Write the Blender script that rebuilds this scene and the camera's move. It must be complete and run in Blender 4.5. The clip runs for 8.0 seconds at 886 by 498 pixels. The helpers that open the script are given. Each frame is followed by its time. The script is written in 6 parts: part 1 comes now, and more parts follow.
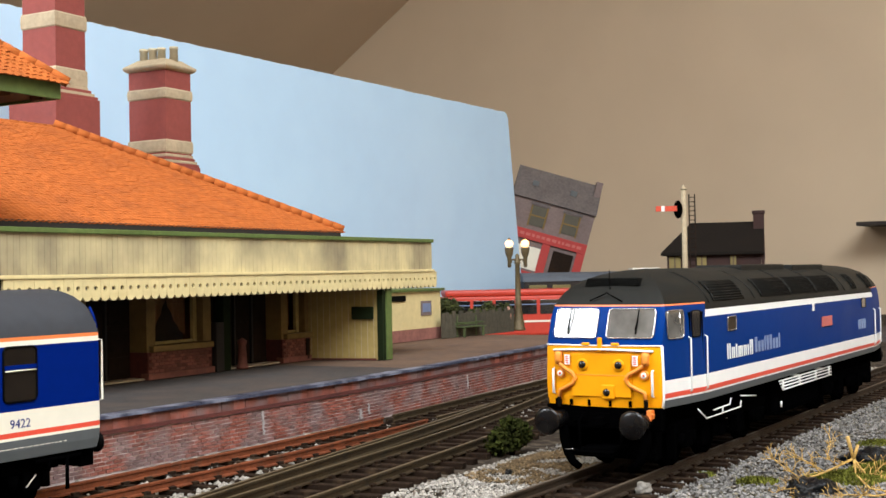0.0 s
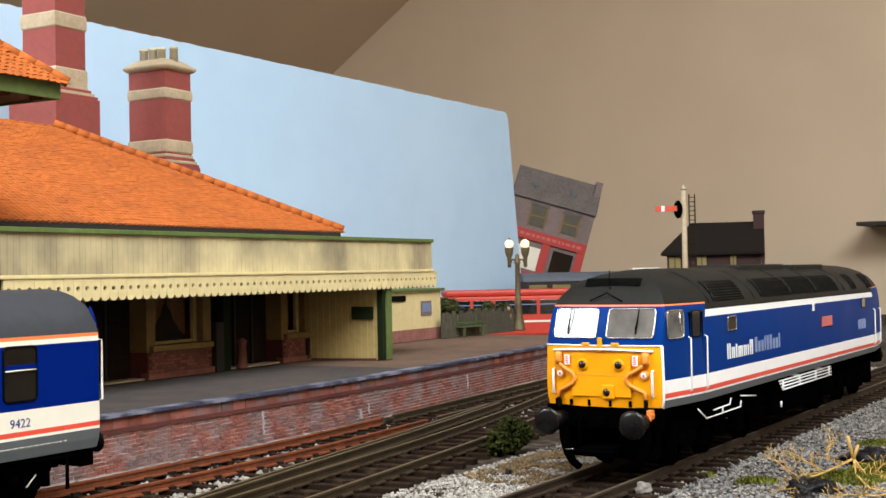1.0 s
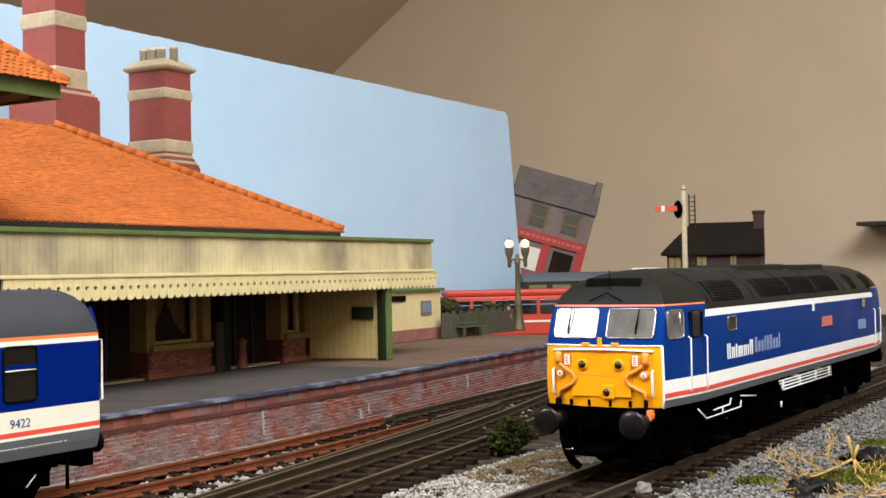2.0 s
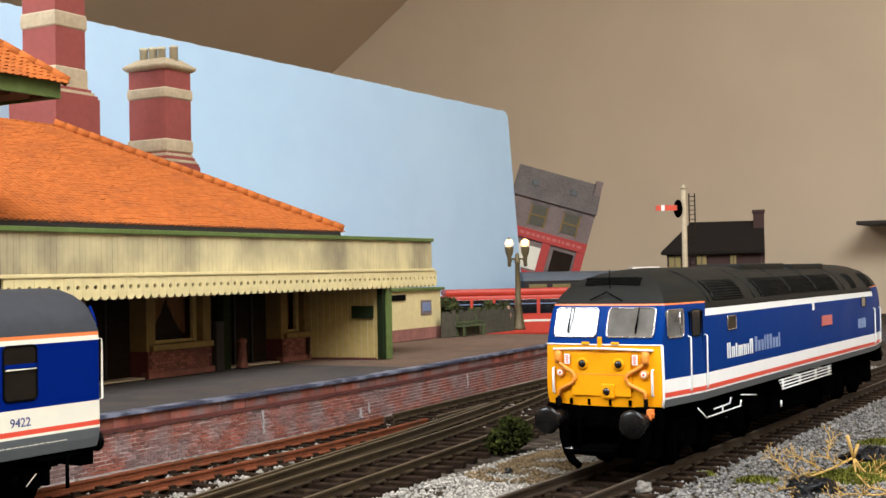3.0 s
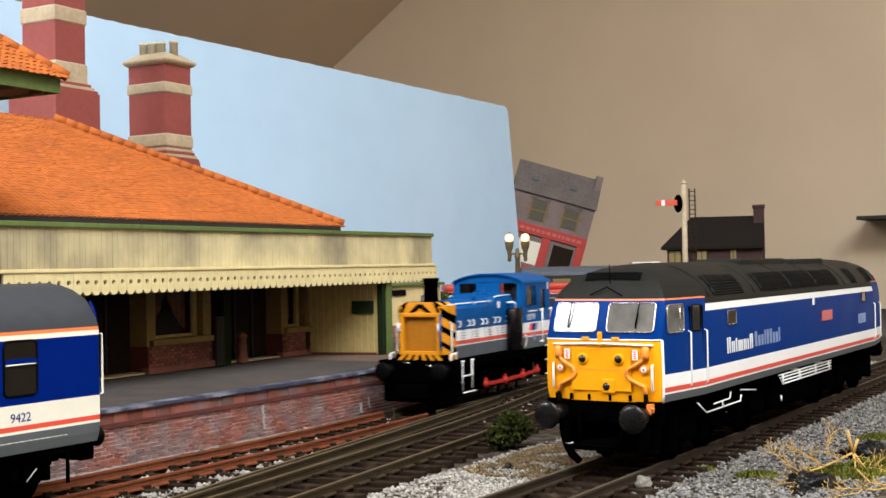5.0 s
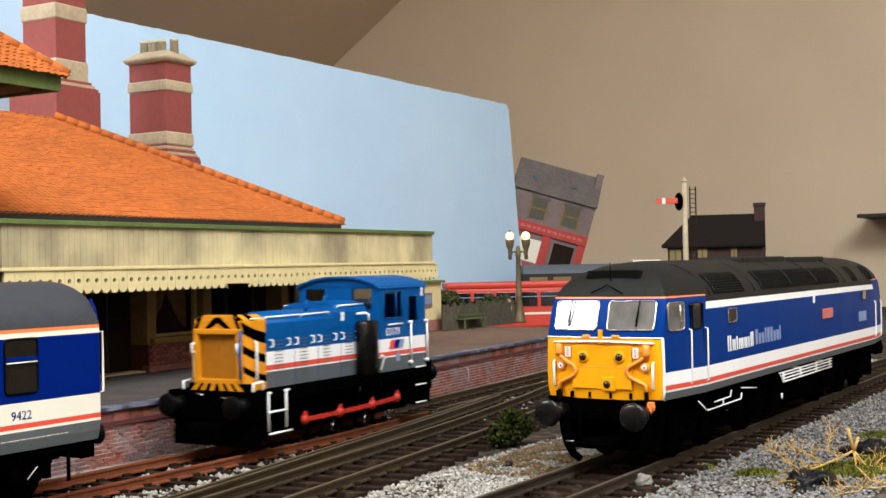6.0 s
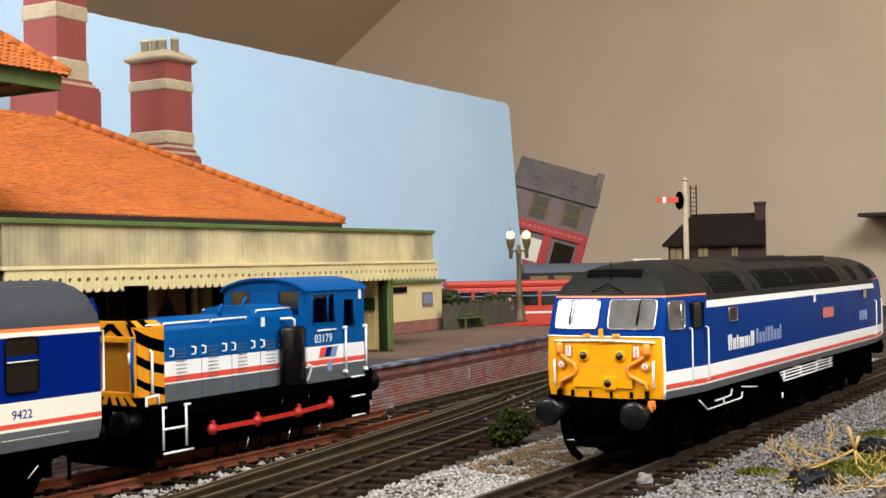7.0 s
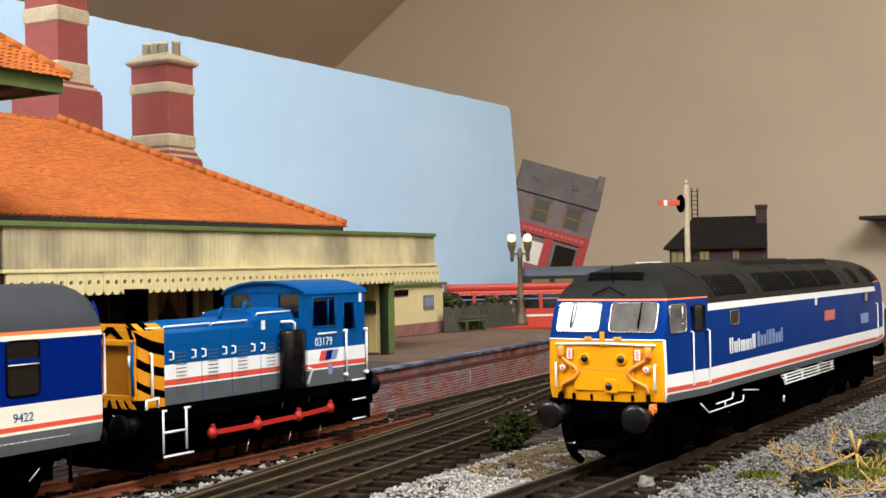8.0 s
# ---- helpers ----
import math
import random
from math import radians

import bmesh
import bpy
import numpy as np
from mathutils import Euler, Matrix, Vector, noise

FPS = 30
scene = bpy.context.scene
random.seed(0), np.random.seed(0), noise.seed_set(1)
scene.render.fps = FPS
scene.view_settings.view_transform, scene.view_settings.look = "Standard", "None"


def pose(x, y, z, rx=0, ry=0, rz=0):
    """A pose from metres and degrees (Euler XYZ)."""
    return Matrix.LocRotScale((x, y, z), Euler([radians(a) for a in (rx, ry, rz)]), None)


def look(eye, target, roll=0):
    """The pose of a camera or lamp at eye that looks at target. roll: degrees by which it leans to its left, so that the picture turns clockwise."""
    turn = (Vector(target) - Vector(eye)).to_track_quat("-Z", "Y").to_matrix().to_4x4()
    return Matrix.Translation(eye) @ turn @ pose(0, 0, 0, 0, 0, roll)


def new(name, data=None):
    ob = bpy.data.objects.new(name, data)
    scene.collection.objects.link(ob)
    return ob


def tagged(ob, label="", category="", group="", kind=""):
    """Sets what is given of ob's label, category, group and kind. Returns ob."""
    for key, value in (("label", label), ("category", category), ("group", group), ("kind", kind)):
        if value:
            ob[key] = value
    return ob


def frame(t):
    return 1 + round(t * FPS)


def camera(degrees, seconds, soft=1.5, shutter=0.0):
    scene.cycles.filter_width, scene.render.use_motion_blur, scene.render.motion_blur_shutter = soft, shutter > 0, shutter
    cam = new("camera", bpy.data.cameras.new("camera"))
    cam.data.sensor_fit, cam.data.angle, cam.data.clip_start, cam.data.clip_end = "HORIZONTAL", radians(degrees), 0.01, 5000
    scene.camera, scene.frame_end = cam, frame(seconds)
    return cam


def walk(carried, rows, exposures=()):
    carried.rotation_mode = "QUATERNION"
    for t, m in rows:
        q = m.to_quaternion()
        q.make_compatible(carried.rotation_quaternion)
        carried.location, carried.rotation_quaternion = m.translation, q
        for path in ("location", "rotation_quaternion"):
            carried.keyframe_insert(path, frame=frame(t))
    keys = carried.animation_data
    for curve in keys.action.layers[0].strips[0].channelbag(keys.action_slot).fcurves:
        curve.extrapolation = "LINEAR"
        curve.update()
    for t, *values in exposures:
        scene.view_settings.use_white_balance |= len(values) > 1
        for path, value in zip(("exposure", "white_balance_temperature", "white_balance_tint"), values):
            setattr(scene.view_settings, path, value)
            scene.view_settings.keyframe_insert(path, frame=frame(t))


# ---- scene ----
# A 1:76 model railway in an attic room. Lengths below are in millimetres unless said otherwise.
MM = 0.001
RAIL = 6.0            # height of the rail tops over the baseboard
EYE = (0.0, 0.0, 57.3 * MM)
LENS = 2150.6

cam = camera(40.06, 8.0, soft=1.55, shutter=0.5)


def aim(right, up):
    """The camera's pose: the view turned by small amounts from its first direction."""
    yaw = -math.atan(right / LENS)
    lift = math.atan((41.1 + up) / LENS)
    d = (math.sin(yaw) * math.cos(lift), math.cos(yaw) * math.cos(lift), math.sin(lift))
    return look(EYE, tuple(e + c for e, c in zip(EYE, d)), -1.095)


walk(cam, [(0.0, aim(0, 0)), (1.5, aim(0, 0)), (2.5, aim(0, -0.3)), (3.0, aim(0, -1.4)), (3.5, aim(0, -4.2)), (4.0, aim(0, -6.0)), (4.5, aim(0, -8.3)),
           (5.2, aim(0.6, -11.0)), (6.0, aim(1.5, -13.8)), (6.5, aim(2.2, -15.6)), (7.0, aim(2.6, -15.6)), (7.5, aim(3.8, -14.6)), (8.0, aim(4.6, -10.2))],
     exposures=[(0.0, 0.0), (8.0, 0.0)])

# ---- light: daylight from a skylight, and an added overhead source ----
world = bpy.data.worlds.new("world")
scene.world = world
world.use_nodes = True
sky = world.node_tree.nodes.new("ShaderNodeTexSky")
sky.sky_type, sky.sun_disc, sky.sun_elevation, sky.sun_rotation = "NISHITA", False, radians(40), radians(200)
world.node_tree.links.new(sky.outputs[0], world.node_tree.nodes["Background"].inputs[0])
world.node_tree.nodes["Background"].inputs[1].default_value = 0.08


def area_light(name, at, target, w, h, watts, colour):
    lamp = bpy.data.lights.new(name, "AREA")
    lamp.shape, lamp.size, lamp.size_y, lamp.energy, lamp.color = "RECTANGLE", w, h, watts, colour
    ob = new(name, lamp)
    ob.matrix_world = look(at, target)
    return ob


def in_room(x, y, z):
    """A place in the attic, whose length runs 31.3 degrees to the right of straight ahead."""
    c, d = math.cos(radians(58.7)), math.sin(radians(58.7))
    return (-0.106 + x * c - y * d, 1.7 + x * d + y * c, z)


# The first lamp is an unseen source, added to light the layout from above.
area_light("added_overhead_light", in_room(-1.62, -1.45, 1.03), in_room(-1.62, -1.45, 0), 1.28, 0.78, 51.0, (0.93, 0.97, 1.0))
area_light("skylight_light", in_room(-1.78, -0.306, 0.58), in_room(-1.78, -0.306 - 0.555, 0.58 - 0.832), 0.46, 0.48, 14.0, (0.93, 0.97, 1.0))


# ---- materials ----
def material(name, colour, rough=0.6, metal=0.0, vary=0.12, scale=400.0, bump=0.15, grain=3000.0, second=None, second_at=0.62, coat=0.0, piece=0.0, spec=0.5, stretch=(1, 1, 1), fixed=False, soft=0.08):
    """A painted or natural surface: two scales of variation in colour, a fine relief, wear in the gloss."""
    m = bpy.data.materials.new(name)
    m.use_nodes = True
    nt = m.node_tree
    n, l = nt.nodes, nt.links
    b = n["Principled BSDF"]
    b.inputs["Roughness"].default_value, b.inputs["Metallic"].default_value = rough, metal
    b.inputs["Coat Weight"].default_value = coat
    b.inputs["Specular IOR Level"].default_value = spec
    co = n.new("ShaderNodeTexCoord")
    mp = n.new("ShaderNodeMapping")
    mp.inputs["Scale"].default_value = stretch
    if fixed:
        place = n.new("ShaderNodeNewGeometry")
        l.new(place.outputs["Position"], mp.inputs[0])
    else:
        l.new(co.outputs["Object"], mp.inputs[0])
    big, small = n.new("ShaderNodeTexNoise"), n.new("ShaderNodeTexNoise")
    big.inputs["Scale"].default_value, small.inputs["Scale"].default_value = scale * 0.25, scale * 1.7
    big.inputs["Detail"].default_value = small.inputs["Detail"].default_value = 5
    for t in (big, small):
        l.new(mp.outputs[0], t.inputs["Vector"])
    dark = tuple(c * (1 - vary * 1.6) for c in colour)
    light = tuple(min(1, c * (1 + vary)) for c in colour)
    r1 = n.new("ShaderNodeValToRGB")
    r1.color_ramp.elements[0].position, r1.color_ramp.elements[1].position = 0.3, 0.7
    r1.color_ramp.elements[0].color, r1.color_ramp.elements[1].color = (*dark, 1), (*light, 1)
    mixf = n.new("ShaderNodeMath")
    mixf.operation = "MULTIPLY_ADD"
    mixf.inputs[1].default_value = 0.5
    half = n.new("ShaderNodeMath")
    half.operation = "MULTIPLY"
    half.inputs[1].default_value = 0.5
    l.new(small.outputs[0], half.inputs[0])
    l.new(big.outputs[0], mixf.inputs[0])
    l.new(half.outputs[0], mixf.inputs[2])
    l.new(mixf.outputs[0], r1.inputs[0])
    out = r1.outputs[0]
    if second:
        mask = n.new("ShaderNodeTexNoise")
        mask.inputs["Scale"].default_value, mask.inputs["Detail"].default_value = scale * 0.45, 7
        l.new(mp.outputs[0], mask.inputs["Vector"])
        r2 = n.new("ShaderNodeValToRGB")
        r2.color_ramp.elements[0].position, r2.color_ramp.elements[1].position = second_at - soft, second_at + soft
        l.new(mask.outputs[0], r2.inputs[0])
        mx = n.new("ShaderNodeMix")
        mx.data_type = "RGBA"
        l.new(r2.outputs[0], mx.inputs[0])
        l.new(out, mx.inputs[6])
        mx.inputs[7].default_value = (*second, 1)
        out = mx.outputs[2]
    if piece:
        info = n.new("ShaderNodeObjectInfo")
        geo = n.new("ShaderNodeNewGeometry")
        add = n.new("ShaderNodeMath")
        l.new(info.outputs["Random"], add.inputs[0])
        l.new(geo.outputs["Random Per Island"], add.inputs[1])
        fr = n.new("ShaderNodeMath")
        fr.operation = "FRACT"
        l.new(add.outputs[0], fr.inputs[0])
        rng = n.new("ShaderNodeMapRange")
        rng.inputs[3].default_value, rng.inputs[4].default_value = 1 - piece, 1 + piece
        l.new(fr.outputs[0], rng.inputs[0])
        hsv = n.new("ShaderNodeHueSaturation")
        l.new(rng.outputs[0], hsv.inputs["Value"])
        l.new(out, hsv.inputs["Color"])
        out = hsv.outputs[0]
    l.new(out, b.inputs["Base Color"])
    rr = n.new("ShaderNodeMapRange")
    rr.inputs[3].default_value, rr.inputs[4].default_value = max(0.02, rough - 0.1), min(1, rough + 0.1)
    l.new(big.outputs[0], rr.inputs[0])
    l.new(rr.outputs[0], b.inputs["Roughness"])
    if bump:
        fine = n.new("ShaderNodeTexNoise")
        fine.inputs["Scale"].default_value, fine.inputs["Detail"].default_value = grain, 3
        l.new(mp.outputs[0], fine.inputs["Vector"])
        bp = n.new("ShaderNodeBump")
        bp.inputs["Strength"].default_value, bp.inputs["Distance"].default_value = bump, 0.0004
        l.new(fine.outputs[0], bp.inputs["Height"])
        l.new(bp.outputs[0], b.inputs["Normal"])
    return m


def glowing(name, colour, strength):
    m = bpy.data.materials.new(name)
    m.use_nodes = True
    b = m.node_tree.nodes["Principled BSDF"]
    b.inputs["Base Color"].default_value = (*colour, 1)
    b.inputs["Emission Color"].default_value, b.inputs["Emission Strength"].default_value = (*colour, 1), strength
    return m


def glass(name, tint=(0.85, 0.87, 0.86), rough=0.03, ior=1.7):
    m = bpy.data.materials.new(name)
    m.use_nodes = True
    n, l = m.node_tree.nodes, m.node_tree.links
    n.remove(n["Principled BSDF"])
    tr, gl, mx, fr = (n.new("ShaderNodeBsdfTransparent"), n.new("ShaderNodeBsdfGlossy"), n.new("ShaderNodeMixShader"), n.new("ShaderNodeFresnel"))
    tr.inputs[0].default_value, gl.inputs["Roughness"].default_value, fr.inputs[0].default_value = (*tint, 1), rough, ior
    l.new(fr.outputs[0], mx.inputs[0])
    l.new(tr.outputs[0], mx.inputs[1])
    l.new(gl.outputs[0], mx.inputs[2])
    l.new(mx.outputs[0], n["Material Output"].inputs[0])
    return m


M = {
    "wall": material("beige_wall_paint", (0.63, 0.505, 0.36), 0.9, vary=0.05, scale=6, bump=0.1, grain=300),
    "slope": material("beige_ceiling_paint", (0.66, 0.525, 0.39), 0.9, vary=0.05, scale=6, bump=0.1, grain=300),
    "carpet": material("room_floor", (0.2, 0.17, 0.14), 0.95, scale=40),
    "board": material("pale_blue_board", (0.53, 0.75, 0.99), 0.8, vary=0.03, scale=25, bump=0.1, grain=900, second=(0.55, 0.77, 0.99), second_at=0.6),
    "board_edge": material("board_edge", (0.33, 0.3, 0.26), 0.9),
    "earth": material("scatter_ground", (0.04, 0.03, 0.022), 0.95, spec=0.1, vary=0.35, scale=500, bump=0.8, grain=1800, second=(0.1, 0.08, 0.06), second_at=0.56, fixed=True),
    "ballast": material("grey_ballast", (0.31, 0.285, 0.25), 0.9, spec=0.2, vary=0.25, scale=900, bump=0.4, piece=0.5, fixed=True),
    "greyballast": material("dull_ballast", (0.19, 0.18, 0.17), 0.9, spec=0.2, vary=0.25, scale=900, bump=0.4, piece=0.5, second=(0.12, 0.1, 0.06), second_at=0.6, fixed=True),
    "darkballast": material("dark_ballast", (0.03, 0.023, 0.018), 0.95, spec=0.05, vary=0.3, scale=900, piece=0.4, fixed=True),
    "sleeper": material("sleeper_brown", (0.02, 0.0115, 0.007), 0.85, spec=0.1, vary=0.3, scale=600, bump=0.3, second=(0.06, 0.039, 0.023), fixed=True),
    "rust": material("rusty_rail", (0.17, 0.05, 0.021), 0.8, spec=0.15, vary=0.25, scale=500, bump=0.3, second=(0.1, 0.045, 0.025), fixed=True),
    "rail": material("weathered_rail", (0.045, 0.03, 0.015), 0.6, spec=0.25, vary=0.3, scale=700, bump=0.3, second=(0.025, 0.019, 0.012), fixed=True),
    "railtop": material("worn_rail_head", (0.115, 0.083, 0.048), 0.5, 0.2, spec=0.3, vary=0.3, scale=500, bump=0.1, fixed=True),
    "brick": material("platform_brick", (0.25, 0.085, 0.062), 0.9, spec=0.1, vary=0.3, scale=200, bump=0.4, second=(0.2, 0.13, 0.125), second_at=0.52, piece=0.28, fixed=True),
    "mortar": material("grey_mortar", (0.5, 0.41, 0.39), 0.95, vary=0.2, scale=300, fixed=True),
    "darkbrick": material("dark_red_course", (0.1, 0.022, 0.016), 0.85, vary=0.3, scale=260, bump=0.3, fixed=True),
    "coping": material("blue_grey_coping", (0.045, 0.05, 0.085), 0.6, vary=0.35, scale=300, bump=0.3, second=(0.2, 0.21, 0.27), second_at=0.55, fixed=True),
    "tarmac": material("platform_surface", (0.074, 0.068, 0.066), 0.95, spec=0.1, vary=0.2, scale=160, bump=0.3, second=(0.1, 0.078, 0.067), second_at=0.54, soft=0.2, fixed=True),
    "cream": material("cream_paint", (0.72, 0.6, 0.31), 0.65, vary=0.08, scale=220, bump=0.15, second=(0.66, 0.54, 0.27), fixed=True),
    "sooty": material("cream_boards_with_soot", (0.66, 0.56, 0.31), 0.75, vary=0.1, scale=110, bump=0.2, second=(0.2, 0.165, 0.11), second_at=0.56, stretch=(0.85, 0.85, 0.6), fixed=True, soft=0.16),
    "green": material("green_paint", (0.11, 0.16, 0.04), 0.6, vary=0.2, scale=300, fixed=True),
    "lead": material("canopy_roof", (0.1, 0.1, 0.1), 0.8),
    "tile": material("orange_roof_tile", (0.42, 0.118, 0.029), 0.9, spec=0.1, vary=0.08, scale=160, bump=0.35, second=(0.35, 0.1, 0.028), second_at=0.58, piece=0.1, fixed=True),
    "chimney": material("red_chimney_brick", (0.27, 0.062, 0.05), 0.8, vary=0.12, scale=200, bump=0.3, fixed=True),
    "stone": material("cream_stone", (0.47, 0.38, 0.25), 0.85, vary=0.15, scale=300, bump=0.3, fixed=True),
    "pot": material("chimney_pot", (0.5, 0.44, 0.3), 0.85),
    "black": material("black_plastic", (0.0008, 0.0008, 0.0009), 0.7, spec=0.0, vary=0.3, scale=400, bump=0.15),
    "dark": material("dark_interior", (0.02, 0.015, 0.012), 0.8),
    "blue": material("rail_blue_paint", (0.001, 0.027, 0.16), 0.36, vary=0.06, scale=200, bump=0.03, spec=0.03),
    "coachblue": material("coach_blue_paint", (0.0005, 0.012, 0.145), 0.36, vary=0.06, scale=200, bump=0.03, spec=0.03),
    "shuntblue": material("shunter_blue_paint", (0.001, 0.07, 0.245), 0.4, vary=0.06, scale=200, bump=0.03, spec=0.08),
    "white": material("white_lining", (0.8, 0.8, 0.78), 0.4, vary=0.03, scale=200, bump=0.03),
    "coachwhite": material("cream_white_lining", (0.78, 0.74, 0.62), 0.4, vary=0.03, scale=200, bump=0.03),
    "red": material("red_lining", (0.72, 0.075, 0.04), 0.4, vary=0.05, scale=200, bump=0.03),
    "orange": material("orange_line", (0.75, 0.19, 0.05), 0.45, vary=0.05, scale=200, bump=0.03),
    "yellow": material("warning_yellow", (0.77, 0.31, 0.004), 0.45, spec=0.12, vary=0.05, scale=200, bump=0.04),
    "roofgrey": material("loco_roof_grey", (0.0125, 0.0125, 0.011), 0.55, spec=0.12, vary=0.12, scale=200, bump=0.08),
    "coachroof": material("coach_roof_grey", (0.038, 0.041, 0.048), 0.6, spec=0.3, vary=0.12, scale=200, bump=0.08),
    "skirt": material("lower_body_grey", (0.085, 0.095, 0.1), 0.5, vary=0.08, scale=200, bump=0.05),
    "steel": material("bright_steel", (0.55, 0.55, 0.55), 0.25, 0.9, vary=0.08, bump=0.03),
    "buffer": material("buffer_steel", (0.004, 0.0035, 0.0035), 0.26, 0.0, spec=0.3, vary=0.2, scale=500, bump=0.08),
    "glass": glass("cab_glass"),
    "thinglass": glass("old_thin_glass", (0.75, 0.66, 0.56), 0.15, 1.12),
    "bus_red": material("red_coach_paint", (0.55, 0.045, 0.022), 0.5, vary=0.06, scale=200),
    "hedge": material("hedge_green", (0.075, 0.085, 0.022), 0.9, vary=0.5, scale=700, piece=0.4),
    "bush": material("dark_green_clump", (0.045, 0.053, 0.011), 0.95, spec=0.1, vary=0.5, scale=700, piece=0.5),
    "moss": material("moss_green", (0.145, 0.15, 0.024), 0.95, spec=0.1, vary=0.6, scale=700, piece=0.5),
    "twig": material("golden_twig", (0.47, 0.29, 0.075), 0.7, vary=0.25, scale=500),
    "coal": material("black_rock", (0.0025, 0.003, 0.0035), 0.3, spec=0.3, vary=0.4, scale=500, bump=0.6),
    "shopwall": material("shop_brown_wall", (0.2, 0.15, 0.14), 0.85, vary=0.2, scale=260),
    "slate": material("slate_roof", (0.13, 0.11, 0.105), 0.8, vary=0.25, scale=260),
    "boxbrown": material("dark_brown_timber", (0.03, 0.022, 0.018), 0.8, vary=0.25, scale=260),
    "signalred": material("signal_red", (0.6, 0.07, 0.03), 0.5),
    "lampglow": glowing("lamp_glow", (1.0, 0.5, 0.2), 4.0),
}
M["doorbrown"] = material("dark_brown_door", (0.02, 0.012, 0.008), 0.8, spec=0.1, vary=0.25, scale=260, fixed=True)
M["fencewood"] = material("weathered_fence", (0.075, 0.066, 0.045), 0.9, vary=0.3, scale=260, fixed=True)
M["benchgreen"] = material("bench_green", (0.075, 0.1, 0.035), 0.7, vary=0.2)
M["bronze"] = material("bronze_lamp_paint", (0.13, 0.095, 0.045), 0.55, 0.3, vary=0.2)
M["greyroof"] = material("blue_grey_coach_roof", (0.11, 0.125, 0.15), 0.7)
M["oldwindow"] = material("yellowed_window", (0.22, 0.17, 0.06), 0.4)
M["signred2"] = material("shop_red", (0.42, 0.035, 0.03), 0.6, vary=0.1)
M["shopwall2"] = material("pale_red_bar", (0.5, 0.13, 0.11), 0.7)
M["oldwindow2"] = material("dull_window", (0.07, 0.065, 0.045), 0.4)
M["cabinroof"] = material("dark_slate", (0.013, 0.01, 0.008), 0.85, spec=0.1, vary=0.2)
M["cabinbrick"] = material("dark_cabin_brick", (0.035, 0.013, 0.01), 0.85, vary=0.2)
M["cabinframe"] = material("brown_window_frame", (0.11, 0.075, 0.045), 0.7)
M["stonewhite"] = material("lime_white", (0.4, 0.36, 0.35), 0.9, vary=0.2)
M["pane"] = material("dark_glazing", (0.012, 0.012, 0.013), 0.07, vary=0.1, bump=0.0, coat=1.0, spec=1.0)
M["scatter"] = material("brown_scatter", (0.17, 0.118, 0.065), 0.95, spec=0.1, vary=0.35, scale=900, piece=0.45, fixed=True)
M["coachpane"] = material("brown_coach_glazing", (0.012, 0.009, 0.007), 0.12, vary=0.3, scale=120, bump=0.0, spec=0.45)
M["screen"] = material("cab_screen", (0.13, 0.125, 0.115), 0.05, vary=0.6, scale=60, bump=0.0, coat=1.0, spec=0.8)
M["darkgreen"] = material("dark_green_paint", (0.014, 0.022, 0.008), 0.8, spec=0.1)
M["baybrick"] = material("bay_brick", (0.2, 0.07, 0.05), 0.85, vary=0.25, scale=260, piece=0.35, fixed=True)
# Both creams are darkened: the canopy's shade is put into their base colour.
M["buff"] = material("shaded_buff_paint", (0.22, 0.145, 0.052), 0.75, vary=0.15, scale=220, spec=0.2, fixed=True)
M["panelcream"] = material("shaded_cream_board", (0.4, 0.3, 0.11), 0.75, vary=0.15, scale=220, spec=0.2, fixed=True)
M["oldpane"] = material("old_station_glass", (0.03, 0.02, 0.012), 0.35, vary=0.4, scale=120, spec=0.3, bump=0.0)
M["shuntyellow"] = material("deep_warning_yellow", (0.62, 0.24, 0.005), 0.5, spec=0.3, vary=0.08, scale=200)
M["rubber"] = material("black_rubber", (0.0015, 0.0015, 0.0015), 0.5, spec=0.06)
M["hose"] = material("orange_hose", (0.8, 0.2, 0.03), 0.5, vary=0.1)
M["jumper"] = material("pale_orange_hose", (0.74, 0.26, 0.04), 0.5, spec=0.3, vary=0.08)
# Darker copies of rail and railtop: the locomotive's shade put into the colour.
M["shadedrail"] = material("shaded_goods_rail", (0.034, 0.023, 0.015), 0.65, spec=0.2, vary=0.3, scale=700, bump=0.3, fixed=True)
M["shadedrailtop"] = material("shaded_goods_rail_head", (0.085, 0.065, 0.045), 0.5, 0.2, spec=0.3, vary=0.3, scale=500, bump=0.1, fixed=True)
M["ghost"] = material("pale_blue_lettering", (0.2, 0.26, 0.42), 0.5)
M["radiator"] = material("ochre_radiator", (0.34, 0.125, 0.005), 0.6, spec=0.2, vary=0.1)
M["nosered"] = material("rod_red", (0.4, 0.022, 0.013), 0.5, spec=0.3, vary=0.08)
M["grille"] = material("roof_grille_black", (0.003, 0.003, 0.0028), 0.8, spec=0.05)
M["curtain"] = material("brown_curtain", (0.4, 0.27, 0.16), 0.9, vary=0.2, scale=260)
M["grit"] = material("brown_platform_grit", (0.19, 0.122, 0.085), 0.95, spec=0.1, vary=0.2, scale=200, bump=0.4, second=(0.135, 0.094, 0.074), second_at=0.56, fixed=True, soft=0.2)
M["annexbrick"] = material("pale_annex_brick", (0.3, 0.125, 0.1), 0.9, vary=0.25, scale=300, fixed=True)
M["soffit"] = material("red_brown_soffit", (0.13, 0.05, 0.022), 0.8, vary=0.2, scale=260)
M["figure"] = material("painted_figure", (0.42, 0.22, 0.15), 0.7)


